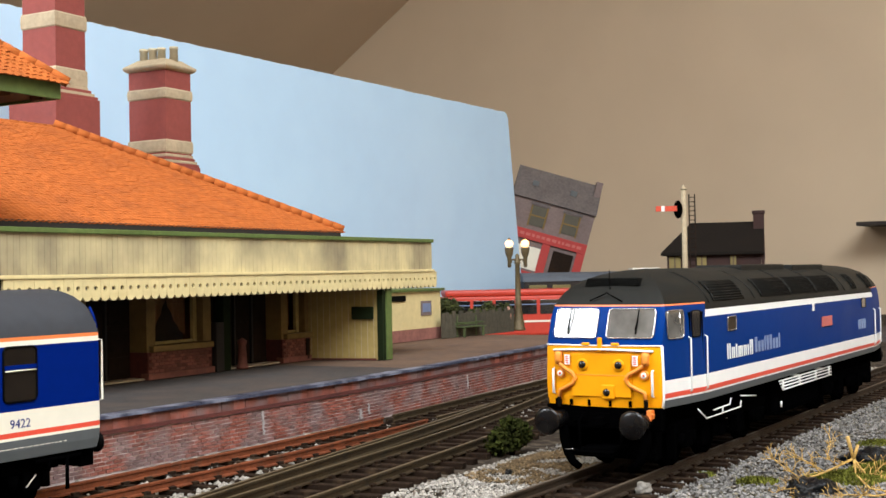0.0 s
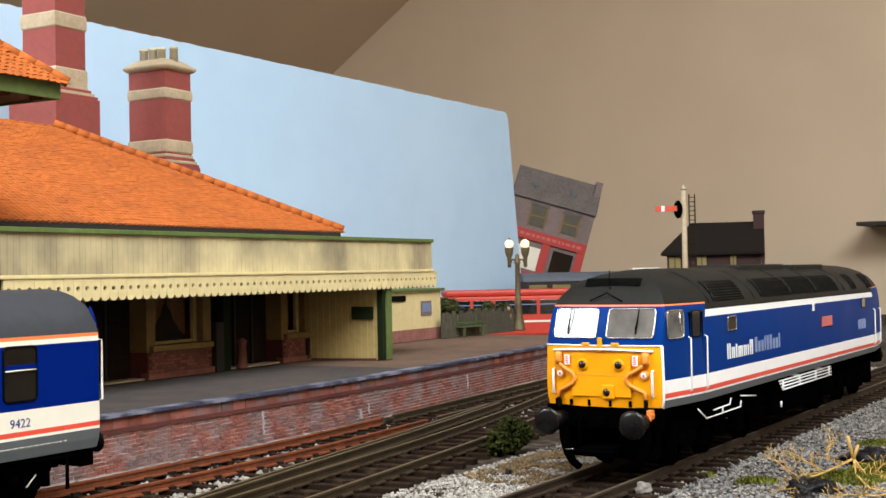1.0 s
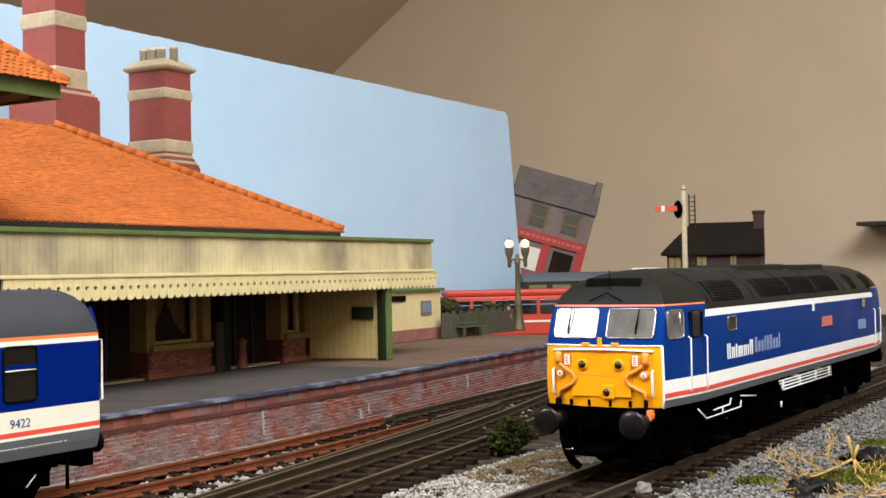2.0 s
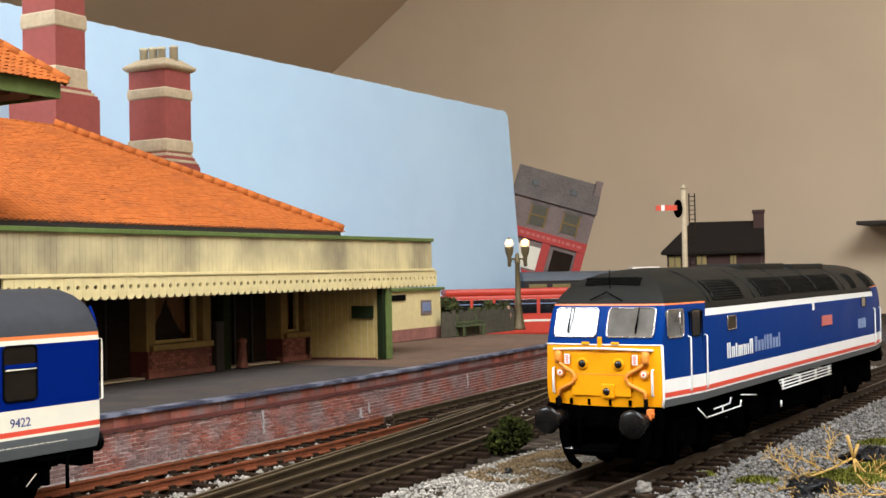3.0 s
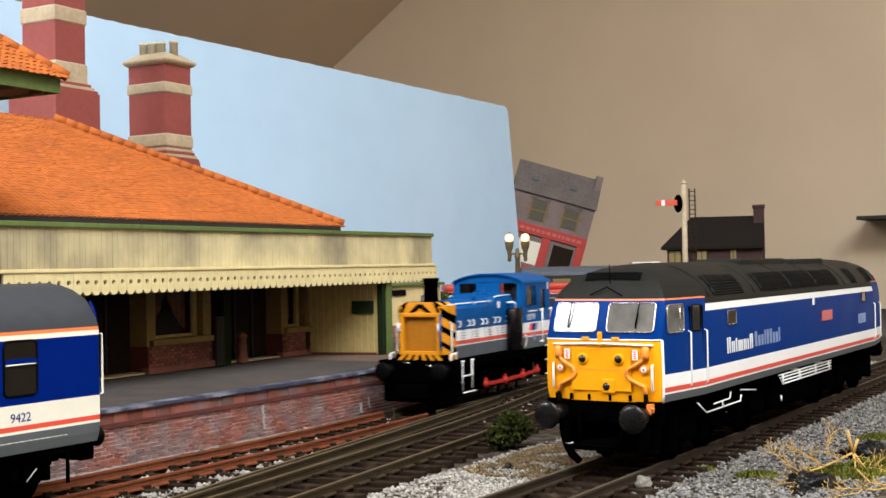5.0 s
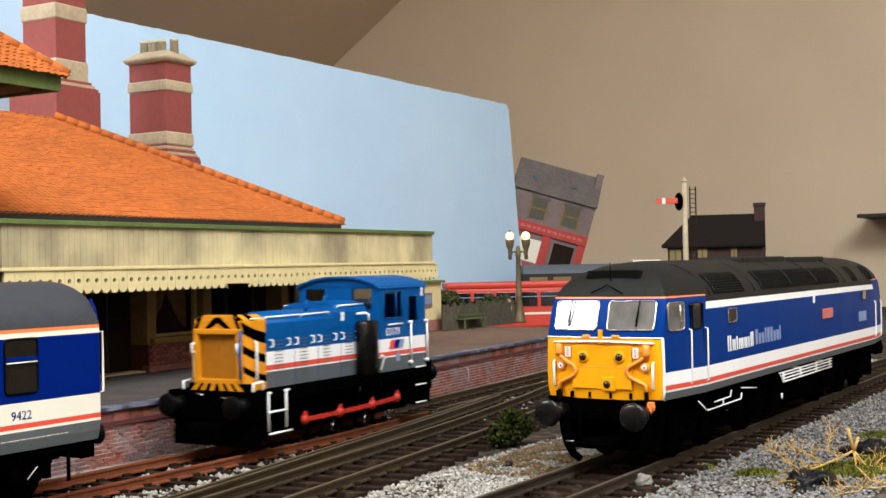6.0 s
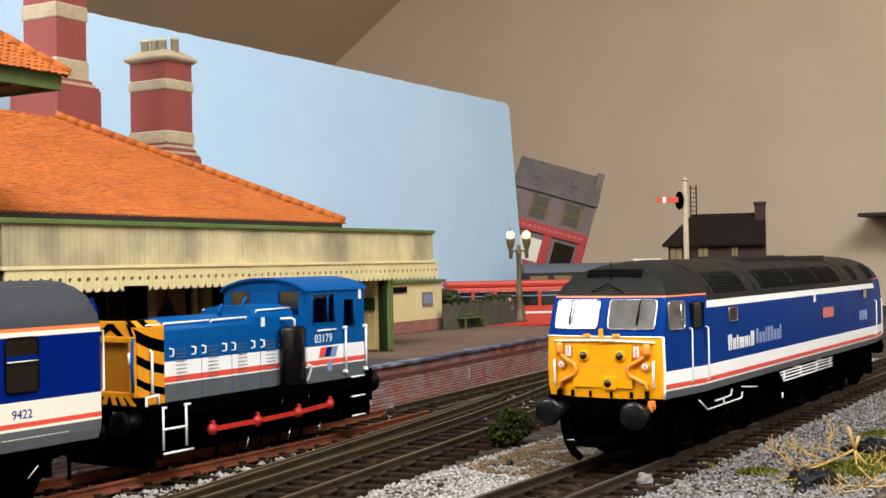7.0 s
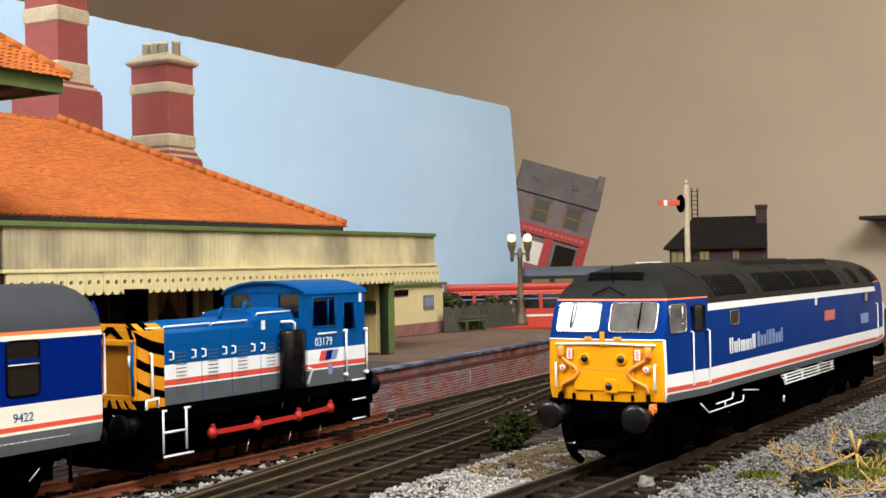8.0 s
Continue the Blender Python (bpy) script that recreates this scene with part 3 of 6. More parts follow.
    solid("downpipe_shoe", 80.5, 85.5, 35.5, 38.5, 0, 20, "dark", st, 0.3)
    # canopy
    fascia = plank_mesh("fascia_board", 2.3, 40.2, 53.2, 1.2, "sooty")
    boards = valance_mesh()
    k = 0
    rnd = random.Random(4)
    s = -60.0
    while s < 197:
        child("fascia_board", fascia, st, at(s + 1.2, 0.6 + rnd.uniform(-0.06, 0.06), 0))
        s += 2.4
    s = -60.5
    while s < 197.5:
        child("valance_board", boards, st, at(s + 1.95, -1.0 + rnd.uniform(-0.05, 0.05), rnd.uniform(-0.06, 0.06)))
        s += 3.9
    # Added dark sheet that stands in for the shade seen through the holes.
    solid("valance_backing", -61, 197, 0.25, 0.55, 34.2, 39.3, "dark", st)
    bm = bmesh.new()
    box(bm, -62, 198.4, -1.5, 0.5, 39.15, 40.3, 0.2)
    part("moulding", bm, "cream", st, "cream moulding between fascia and valance")
    bm = bmesh.new()
    box(bm, -62, 198.4, 2, 46, 52.1, 54.2)
    part("canopy_roof", bm, "lead", st)
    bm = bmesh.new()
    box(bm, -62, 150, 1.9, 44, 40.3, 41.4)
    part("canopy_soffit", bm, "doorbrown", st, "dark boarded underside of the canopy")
    bm = bmesh.new()
    box(bm, -62, 199.4, -0.6, 2.6, 53.1, 54.7, 0.3)
    part("trim", bm, "green", st, "green painted top rail of the canopy")
    solid("canopy_end", 196.6, 198.2, 2.2, 44, 36, 53.1, "cream", st, 0.2)
    # end panel with its dark notice and green post
    def across(y, out=0.0):
        """The end panel stands a little askew: its face at a distance back from the canopy's front."""
        return 148.2 + (39 - y) * 6.5 / 34.6 - out
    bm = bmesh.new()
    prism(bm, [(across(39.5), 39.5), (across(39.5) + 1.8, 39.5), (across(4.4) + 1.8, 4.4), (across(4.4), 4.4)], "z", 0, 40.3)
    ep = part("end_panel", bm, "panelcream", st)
    for y in range(6, 39, 3):
        bm = bmesh.new()
        prism(bm, [(across(y, 0.12), y), (across(y), y), (across(y + 0.14), y + 0.14), (across(y + 0.14, 0.12), y + 0.14)], "z", 0.4, 40)
        part("board_seam", bm, "stone", ep)
    bm = bmesh.new()
    prism(bm, [(across(16, 1.0), 16), (across(16, 0.05), 16), (across(6, 0.05), 6), (across(6, 1.0), 6)], "z", 18.4, 24.0)
    part("notice_board", bm, "darkgreen", st, "black notice board")
    bm = bmesh.new()
    prism(bm, [(across(37, 0.6), 37), (across(37, 0.05), 37), (across(5, 0.05), 5), (across(5, 0.6), 5)], "z", 0, 0.8)
    part("panel_foot", bm, "darkbrick", st)
    solid("brown_downpipe", 146.0, 147.5, 37.6, 39.4, 0, 40, "doorbrown", st, 0.3)
    solid("downpipe_boot", 144.6, 147.5, 36, 39.4, 0, 10, "doorbrown", st, 0.5)
    solid("canopy_post", 157.2, 161.8, 0.8, 4.3, 0, 40.2, "green", st, 0.3, "green canopy post")
    solid("post_batten", 154.4, 157.1, 1.4, 4.3, 0, 40.2, "darkgreen", st, 0.2)
    br = [(161.8, 2.6, 30.5), (163.4, 2.6, 33.2), (166.5, 2.6, 36.0), (171, 2.6, 37.8), (178, 2.6, 38.6)]
    bars("canopy_bracket", [br], 0.9, "green", st)
    # roof under the tiles
    bm = bmesh.new()
    e0, e1, y0, w, z0, z1 = -70, 166, 30, 90, 58.5, 105.6
    v = [bm.verts.new(c) for c in ((e0, y0, z0), (e1, y0, z0), (e1, y0 + 2 * w, z0), (e0, y0 + 2 * w, z0), (e0, y0 + w, z1), (e1 - w, y0 + w, z1))]
    for ids in ((0, 1, 5, 4), (1, 2, 5), (2, 3, 4, 5), (0, 4, 3), (0, 3, 2, 1)):
        bm.faces.new([v[i] for i in ids])
    bmesh.ops.recalc_face_normals(bm, faces=bm.faces)
    return st, part("roof", bm, "tile", st, "orange clay tile roof")


STATION_THING, ROOF = station()


def taller_block():
    """The two-storey block: mostly out of view but for the corner of its roof."""
    b = thing("station_house", STATION @ at(-4.5, 0, -3.2), "two storey station house with orange tiled hipped roof", "house")
    solid("wall", -190, -66, -4, 90, 3.2, 98, "cream", b)
    for x in range(-180, -45, 12):
        part("rafter_foot", box(bmesh.new(), x, x + 1.2, -9.2, -4, 95.0, 96.4), "soffit", b)
    solid("soffit", -195, -42.5, -9.5, 92, 96.4, 97.4, "soffit", b)
    bm = bmesh.new()
    box(bm, -195, -42, -10.5, -9.5, 95.6, 100.4, 0.2)
    part("gutter_board", bm, "green", b)
    bm = bmesh.new()
    box(bm, -43, -42, -9.5, 92, 95.6, 100.4, 0.2)
    part("gutter_board", bm, "green", b)
    bm = bmesh.new()
    e1, y0, w, z0, z1 = -40, -11.5, 52, 100.4, 141
    v = [bm.verts.new(c) for c in ((-197, y0, z0), (e1, y0, z0), (e1, y0 + 2 * w, z0), (-197, y0 + 2 * w, z0), (-197 + w, y0 + w, z1), (e1 - w, y0 + w, z1))]
    for ids in ((0, 1, 5, 4), (1, 2, 5), (2, 3, 4, 5), (0, 4, 3), (0, 3, 2, 1)):
        bm.faces.new([v[i] for i in ids])
    bmesh.ops.recalc_face_normals(bm, faces=bm.faces)
    return b, part("roof", bm, "tile", b)


HOUSE, HOUSE_ROOF = taller_block()


def band(bm, w, d, z0, z1, flare=0.0):
    """A moulded band round a stack: rounded out in the middle."""
    zs = [z0, z0 + 0.6, (z0 + z1) / 2, z1 - 0.6, z1]
    outs = [0.15, 0.5, 0.6, 0.5, 0.15]
    rings = []
    for z, o in zip(zs, outs):
        rings.append([bm.verts.new((x * (w / 2 + o), y * (d / 2 + o), z)) for x, y in ((-1, -1), (1, -1), (1, 1), (-1, 1))])
    for a, b in zip(rings, rings[1:]):
        for k in range(4):
            bm.faces.new((a[k], a[(k + 1) % 4], b[(k + 1) % 4], b[k]))
    bm.faces.new(rings[0][::-1])
    bm.faces.new(rings[-1])


def chimney(x, y, z0, z1, wx, wy, bands_at, base_top, cap, label, foot=3.0):
    c = thing("chimney", STATION @ at(x, y, z0), label, "chimney", "station chimneys")
    part("shaft", box(bmesh.new(), -wx / 2, wx / 2, -wy / 2, wy / 2, base_top - z0, z1 - z0, 0.2), "chimney", c)
    bm = box(bmesh.new(), -wx / 2 - foot, wx / 2 + foot, -wy / 2 - foot, wy / 2 + foot, 0, base_top - z0 - 4, 0.3)
    part("base", bm, "chimney", c)
    for k, g in enumerate((0.87, 0.63, 0.4, 0.17)):
        g *= foot
        bm = box(bmesh.new(), -wx / 2 - g, wx / 2 + g, -wy / 2 - g, wy / 2 + g, base_top - z0 - 4 + 1.5 * k, base_top - z0 - 2.6 + 1.5 * k, 0.25)
        part("stepped_course", bm, "stone" if k % 2 else "chimney", c)
    for a, b in bands_at:
        bm = bmesh.new()
        band(bm, wx, wy, a - z0, b - z0)
        part("stone_band", bm, "stone", c, "cream stone band")
    if cap:
        bm = bmesh.new()
        h = z1 - z0
        rings = []
        for z, o in ((-1.5, 0.4), (-0.6, 1.6), (0.3, 2.1), (1.0, 2.0), (4.2, -2.4), (4.6, -2.8)):
            rings.append([bm.verts.new((sx * (wx / 2 + o), sy * (wy / 2 + o), h + z)) for sx, sy in ((-1, -1), (1, -1), (1, 1), (-1, 1))])
        for a, b in zip(rings, rings[1:]):
            for k in range(4):
                bm.faces.new((a[k], a[(k + 1) % 4], b[(k + 1) % 4], b[k]))
        bm.faces.new(rings[0][::-1])
        bm.faces.new(rings[-1])
        part("cap", bm, "stone", c, "flared cream stone cap")
        for px, py in ((-1.6, 8.6), (-0.7, 3.6), (0.2, -1.2), (1.4, -8.0)):
            bm = bmesh.new()
            lathe(bm, (px, py, h + 3.4), (0, 0, 1), [(0, 2.15), (6.4, 1.95), (6.5, 2.2), (7.8, 2.2), (7.8, 1.5), (4.0, 1.4)], 16)
            part("chimney_pot", bm, "pot", c)
    return c


chimney(93.4, 137.6, 62, 182, 18.2, 20.6, [(152.5, 159.5), (126.5, 134.6)], 125, False, "tall red brick chimney with cream stone bands", 4.4)
chimney(151.3, 126.2, 62, 141.2, 18.5, 23.5, [(125.8, 131.0), (99.6, 105.9)], 97, True, "red brick chimney with cream bands and four pots")


def annex():
    a = thing("platform_annex", STATION @ at(0, 64, 0), "low cream rendered annex on a red brick base", "outbuilding")
    solid("wall", 165, 323, 0, 40, 6.6, 28.0, "cream", a, 0.15)
    solid("brick_base", 165, 323.6, -0.7, 40, 0, 6.6, "annexbrick", a, 0.15)
    solid("green_eave", 163, 325, -2.0, 42, 28.0, 29.6, "green", a, 0.3)
    solid("sign", 265, 281, -0.9, -0.1, 22.9, 26.1, "grille", a, 0.15, "dark green name sign")
    p = solid("poster", 299, 311, -0.6, -0.1, 14, 22.4, "shopwall", a, 0.1, "small framed poster")
    solid("poster_sheet", 300.4, 309.6, -0.75, -0.6, 16, 21, "ghost", p)
    return a


annex()


def backboard():
    bm = bmesh.new()
    zl = RAIL + 188.4 - 6
    rnd = random.Random(2)
    top = [(884 - 14 - 1.5, zl - 1.5)] + [(x, zl + rnd.uniform(-0.45, 0.2)) for x in range(864, -230, -5)]
    prism(bm, [(-230, -6), (897, -6), (884 - 14 + 1.0, zl - 5), *top, (-230, zl)], "y", 0, 6)
    ob = part("sky_board", bm, "board")
    ob.matrix_world = at(-392, 320, 8, 90 - 31.2)
    tagged(ob, "pale blue painted backscene board with a worn top edge", "backscene board", kind="structure")


backboard()


# ---- beyond the platform ----
def leaf_clump(bm, c, r, count, rnd, size=1.0, flat=0.75):
    """Small leaves set about a rough, uneven cloud."""
    for _ in range(count):
        d = Vector((rnd.gauss(0, 1), rnd.gauss(0, 1), rnd.gauss(0, 1))).normalized()
        k = r * (0.55 + 0.5 * rnd.random()) * (0.8 + 0.4 * noise.noise((d.x * 2.3 + c[0], d.y * 2.3, d.z * 2.3)))
        p = Vector((c[0] + d.x * k, c[1] + d.y * k, max(0.2, c[2] + d.z * k * flat)))
        a = Vector((rnd.gauss(0, 1), rnd.gauss(0, 1), rnd.gauss(0, 1))).normalized()
        b = a.orthogonal().normalized()
        s = size * rnd.uniform(0.5, 1.2)
        n = a.cross(b) * s * 0.5
        vs = [bm.verts.new(p + a * s), bm.verts.new(p + b * s * 0.7 + n), bm.verts.new(p - a * s), bm.verts.new(p - b * s * 0.7 - n)]
        bm.faces.new((vs[0], vs[1], vs[2]))
        bm.faces.new((vs[0], vs[2], vs[3]))
        bm.faces.new((vs[1], vs[3], vs[2]))


def bush(name, x, y, z, r, count, mat, label, size=1.0, tall=0.75):
    b = thing(name, at(x, y, z), label, "bush")
    rnd = random.Random(int(x * 7 + y))
    bm = bmesh.new()
    for _ in range(9):
        p = (rnd.uniform(-r, r) * 0.55, rnd.uniform(-r, r) * 0.55, r * tall * rnd.uniform(0.3, 0.95))
        leaf_clump(bm, p, r * 0.55, count // 9, rnd, size)
    part("foliage", bm, mat, b)
    bm = bmesh.new()
    for _ in range(7):
        a = rnd.uniform(0, 6.28)
        tube(bm, [(0, 0, -0.5), (math.cos(a) * r * 0.2, math.sin(a) * r * 0.2, r * 0.5), (math.cos(a) * r * 0.5, math.sin(a) * r * 0.5, r * tall)], 0.5, 5, r1=0.15)
    part("stem", bm, "sleeper", b)
    return b


bush("trackside_bush", 19.8, 369, 1.6, 8.2, 4200, "bush", "dark green foam foliage bush beside the track", 0.72, 1.15)
bush("hedge_bush", 2, 740, TOP, 11, 2600, "hedge", "dull green bush at the end of the annex", 1.1, 2.0)
bush("hedge_bush", 17, 756, TOP, 10, 1800, "hedge", "dull green bush behind the green bench", 1.1, 1.5)
bush("hedge_bush", 34, 792, TOP, 11, 1900, "hedge", "dull green bush behind the wooden fence", 1.3, 1.7)
bush("hedge_bush", 22, 765, TOP, 10, 1700, "hedge", "low dull green bush behind the wooden fence", 1.3, 1.3)


def fence():
    f = thing("wooden_fence", at(0, 0, TOP), "dark weathered wooden fence behind the bench", "fence")
    n = 22
    for k in range(n):
        t = k / (n - 1)
        x, y = -0.7 + 44 * t, 712 + 66 * t
        ob = part("paling", box(bmesh.new(), -1.78, 1.78, -0.4, 0.4, 0, 14.6 + 1.1 * math.sin(k * 2.7), 0.15), "fencewood", f)
        ob.matrix_local = at(x, y, 0, 56)
    for z in (4, 13):
        bm = bmesh.new()
        tube(bm, [(-0.7, 713.2, z), (43.3, 779.2, z)], 0.7, 4)
        part("rail", bm, "fencewood", f)


fence()


def bench():
    b = thing("platform_bench", at(15.3, 731, TOP, 56), "green slatted wooden bench on the platform", "bench")
    for y, z in ((-3.6, 5.6), (-1.6, 5.6), (0.4, 5.6)):
        solid("seat_slat", -13, 13, y, y + 1.6, z, z + 0.7, "benchgreen", b, 0.15)
    for z in (7.2, 9.2, 11.0):
        solid("back_slat", -13, 13, 2.2 + (z - 7) * 0.12, 2.9 + (z - 7) * 0.12, z, z + 1.5, "benchgreen", b, 0.15)
    for x in (-10.5, 10.5):
        bm = bmesh.new()
        box(bm, x - 0.7, x + 0.7, -3.4, -2.2, 0, 5.6, 0.2)
        part("leg", bm, "benchgreen", b)
        bm = bmesh.new()
        box(bm, x - 0.7, x + 0.7, 2.0, 3.0, 0, 12.6, 0.2)
        part("leg", bm, "benchgreen", b)
        bm = bmesh.new()
        box(bm, x - 0.6, x + 0.6, -3.4, 2.6, 8.0, 8.8, 0.2)
        part("armrest", bm, "benchgreen", b)


bench()


def street_lamp():
    l = thing("platform_lamp", at(48.3, 792, TOP), "bronze twin lantern lamp post with glowing lamps", "lamp post")
    bm = bmesh.new()
    lathe(bm, (0, 0, 0), (0, 0, 1), [(0, 4.6), (1.2, 4.6), (2.0, 4.0), (9, 3.0), (14, 2.2), (16, 2.1), (17, 2.5), (18, 2.0), (30, 1.7), (43, 1.5), (44, 2.2), (45, 1.5), (49, 1.2), (50, 0.3)], 14)
    part("post", bm, "bronze", l)
    for sgn in (-1, 1):
        bm = bmesh.new()
        tube(bm, [(0, 0, 44), (sgn * 2.0, 0, 46.2), (sgn * 3.8, 0, 46.0), (sgn * 4.8, 0, 43.0), (sgn * 5.0, 0, 41.0)], 0.7, 8)
        part("arm", bm, "bronze", l)
        bm = bmesh.new()
        lathe(bm, (sgn * 5.2, 0, 41.0), (0, 0, 1), [(0, 0.8), (1, 1.3), (4.0, 1.2), (6.5, 1.5), (9.0, 2.5), (12.6, 3.0), (13.0, 2.9), (13.0, 0.4)], 12)
        lan = part("lantern", bm, "bronze", l)
        bm = bmesh.new()
        bmesh.ops.create_icosphere(bm, subdivisions=2, radius=2.7)
        bmesh.ops.translate(bm, vec=(sgn * 5.2, 0, 56.5), verts=bm.verts)
        part("glowing_globe", bm, "lampglow", l, "glowing warm white globe", smooth=True)
        bm = bmesh.new()
        lathe(bm, (sgn * 5.2, 0, 59.0), (0, 0, 1), [(0, 1.2), (0.6, 0.9), (1.4, 0.2)], 10)
        part("finial", bm, "bronze", lan)


street_lamp()


def figurine():
    bm = bmesh.new()
    lathe(bm, (0, 0, 0), (0, 0, 1), [(0, 1.8), (0.6, 1.9), (6, 2.0), (11, 2.5), (15.5, 3.0), (18.5, 2.6), (19.6, 1.0), (20.4, 1.5), (22.4, 1.7), (24, 1.2), (24.6, 0.1)], 14)
    ob = part("figurine", bm, "figure", None, smooth=True)
    ob.matrix_world = at(41, 777, TOP) @ Matrix.Scale(0.66, 4)
    tagged(ob, "plain small painted figurine standing by the fence", "figurine")


figurine()


def bus(x, y, rz):
    b = thing("red_bus", at(x, y, 6.0, rz), "red single deck model bus with dark windows", "bus", "red buses")
    bm = box(bmesh.new(), -62, 62, -16, 16, 4, 33, 1.6)
    part("body", bm, "bus_red", b)
    bm = box(bmesh.new(), -61, 61, -15.5, 15.5, 33, 37.6, 1.8)
    part("roof", bm, "bus_red", b)
    for k in range(7):
        x0 = -57 + 16.4 * k
        w = solid("window", x0, x0 + 14, -16.3, -15.5, 19.5, 30, "pane", b, 0.1)
        solid("frame", x0, x0 + 14, -16.5, -16.2, 26.3, 27.0, "ghost", w)
    solid("waist_band", -61.5, 61.5, -16.3, -15.8, 13.5, 15.0, "coachwhite", b, 0.1)
    for xx in (-42, 40):
        for yy in (-13.5, 13.5):
            bm = bmesh.new()
            lathe(bm, (xx, yy - 2, 6.2), (0, 1, 0), [(0, 3.0), (0, 6.2), (4, 6.2), (4, 3.0)], 18)
            part("wheel", bm, "black", b)


bus(60, 905, 6)
bus(196, 935, 10)
solid_road = part("station_road", box(bmesh.new(), -20, 460, 868, 1000, 0.2, 6.0), "tarmac")
tagged(solid_road, "grey tarmac station road behind the platform", "road", kind="structure")


def far_coach():
    c = thing("siding_coach", at(150, 1040, RAIL, 4), "old dark coach with grey roof and yellow windows", "coach")
    bm = box(bmesh.new(), -84, 100, -17, 17, 10, 42, 0.8)
    part("body", bm, "boxbrown", c)
    bm = bmesh.new()
    prism(bm, [(-17.6, 41.8), (17.6, 41.8), (16.8, 44.6), (13, 47.4), (6, 49.3), (-6, 49.3), (-13, 47.4), (-16.8, 44.6)], "x", -85, 101)
    part("roof", bm, "greyroof", c)
    for k in range(9):
        x0 = -80 + 20 * k
        solid("window", x0, x0 + 15, -17.5, -16.8, 27, 39, "oldwindow", c, 0.2)
    for x0 in (-60, 75):
        for dx in (-12, 12):
            for yy in (-8.9, 8.9):
                wheel(c, x0 + dx, yy, 6)
    solid("underframe", -82, 98, -8, 8, 5, 10.5, "black", c)
    bm = bmesh.new()
    box(bm, 10, 34, -8, 8, 48.8, 52, 0.8)
    part("roof_box", bm, "coachwhite", c)
    t = thing("siding_track", at(150, 1040, 0, 4), "brown model rails under the old coach", "railway track", "railway tracks", "structure")
    for yy in (-8.9, 8.9):
        bm = bmesh.new()
        box(bm, -120, 220, yy - 0.6, yy + 0.6, 1.8, RAIL - 0.02)
        part("rail", bm, ["rail"], t)


far_coach()


def shop():
    """A card shop that leans over sideways."""
    h = thing("leaning_shop", at(32, 1168, 2, 0, 0, 16.5), "leaning brown card shop with red sign and slate roof", "shop")
    solid("wall", 0, 80, 0, 30, 4, 136, "shopwall", h, 0.3)
    bm = bmesh.new()
    prism(bm, [(-3, 134.5), (33, 134.5), (15, 165)], "x", -2, 81)
    part("roof", bm, "slate", h)
    solid("chimney", 74, 80.5, 8, 18, 130, 168, "shopwall", h, 0.3)
    solid("sign_board", 0, 80, -2.4, 0.1, 96, 105.5, "signred2", h, 0.3, "red shop sign board")
    bm = bmesh.new()
    x = 10
    rnd = random.Random(1)
    while x < 72:
        wd = rnd.uniform(2, 5)
        box(bm, x, x + wd, -2.7, -2.3, 99.5, 102.2)
        x += wd + 1.6
    part("sign_bars", bm, "shopwall2", h)
    for x0 in (20, 52):
        w = solid("window", x0, x0 + 14, -0.5, 0.2, 110, 129, "oldwindow2", h, 0.1)
        for a, b, c, d in ((x0 - 1.4, x0, 109, 130), (x0 + 14, x0 + 15.4, 109, 130), (x0, x0 + 14, 119, 120.4), (x0 - 2.5, x0 + 16.5, 129.5, 133)):
            solid("frame", a, b, -1.0, 0.2, c, d, "buff" if d < 132 else "slate", w)
    for x0 in (14, 52):
        solid("dormer_light", x0, x0 + 6, 4, 8, 148, 153, "skirt", h, 0.2)
    solid("shop_window", 6, 38, -0.6, 0.1, 68, 90, "coachwhite", h, 0.2)
    solid("red_pilaster", 38, 46, -2, 0.1, 54, 96, "signred2", h, 0.2)
    solid("red_pilaster", 72, 80, -2, 0.1, 54, 96, "signred2", h, 0.2)
    solid("stall_riser", 0, 80, -1.4, 0.1, 54, 66, "signred2", h, 0.2)
    solid("shop_door", 50, 70, -0.6, 0.1, 54, 92, "doorbrown", h, 0.2)


shop()


def signal_cabin():
    c = thing("signal_cabin", at(154.8, 864, 2, -14.7), "dark brown signal cabin with hipped slate roof", "signal box")
    solid("brick_base", 4, 69, 3, 46, 0, 48, "cabinbrick", c, 0.3)
    solid("upper_wall", 4, 69, 3, 46, 48, 64, "cabinbrick", c, 0.3)
    bm = bmesh.new()
    v = [bm.verts.new(p) for p in ((0, -1, 65.8), (71, -1, 65.8), (71, 50, 65.8), (0, 50, 65.8), (20, 24.5, 87.5), (71, 24.5, 87.5))]
    for ids in ((0, 1, 5, 4), (1, 2, 5), (2, 3, 4, 5), (3, 0, 4), (3, 2, 1, 0)):
        bm.faces.new([v[i] for i in ids])
    box(bm, 0, 71, -1, 50, 64, 65.8)
    part("roof", bm, "cabinroof", c)
    solid("gable_wall", 69.1, 71.4, 3, 46, 0, 63.9, "cabinbrick", c, 0.2)
    solid("chimney", 64, 71.6, 18, 28, 60, 93.2, "cabinbrick", c, 0.4)
    solid("chimney_cap", 63.3, 72.2, 17.3, 28.7, 92.6, 95.0, "cabinbrick", c, 0.4)
    for x0, x1 in ((5.5, 13.5), (25, 31.5), (48, 52)):
        w = solid("window", x0, x1, 2.0, 3.1, 46, 63, "oldwindow", c, 0.1)
        solid("frame", x0 + (x1 - x0) / 2 - 0.5, x0 + (x1 - x0) / 2 + 0.5, 1.6, 2.1, 46, 63, "cabinframe", w, 0.1)


signal_cabin()


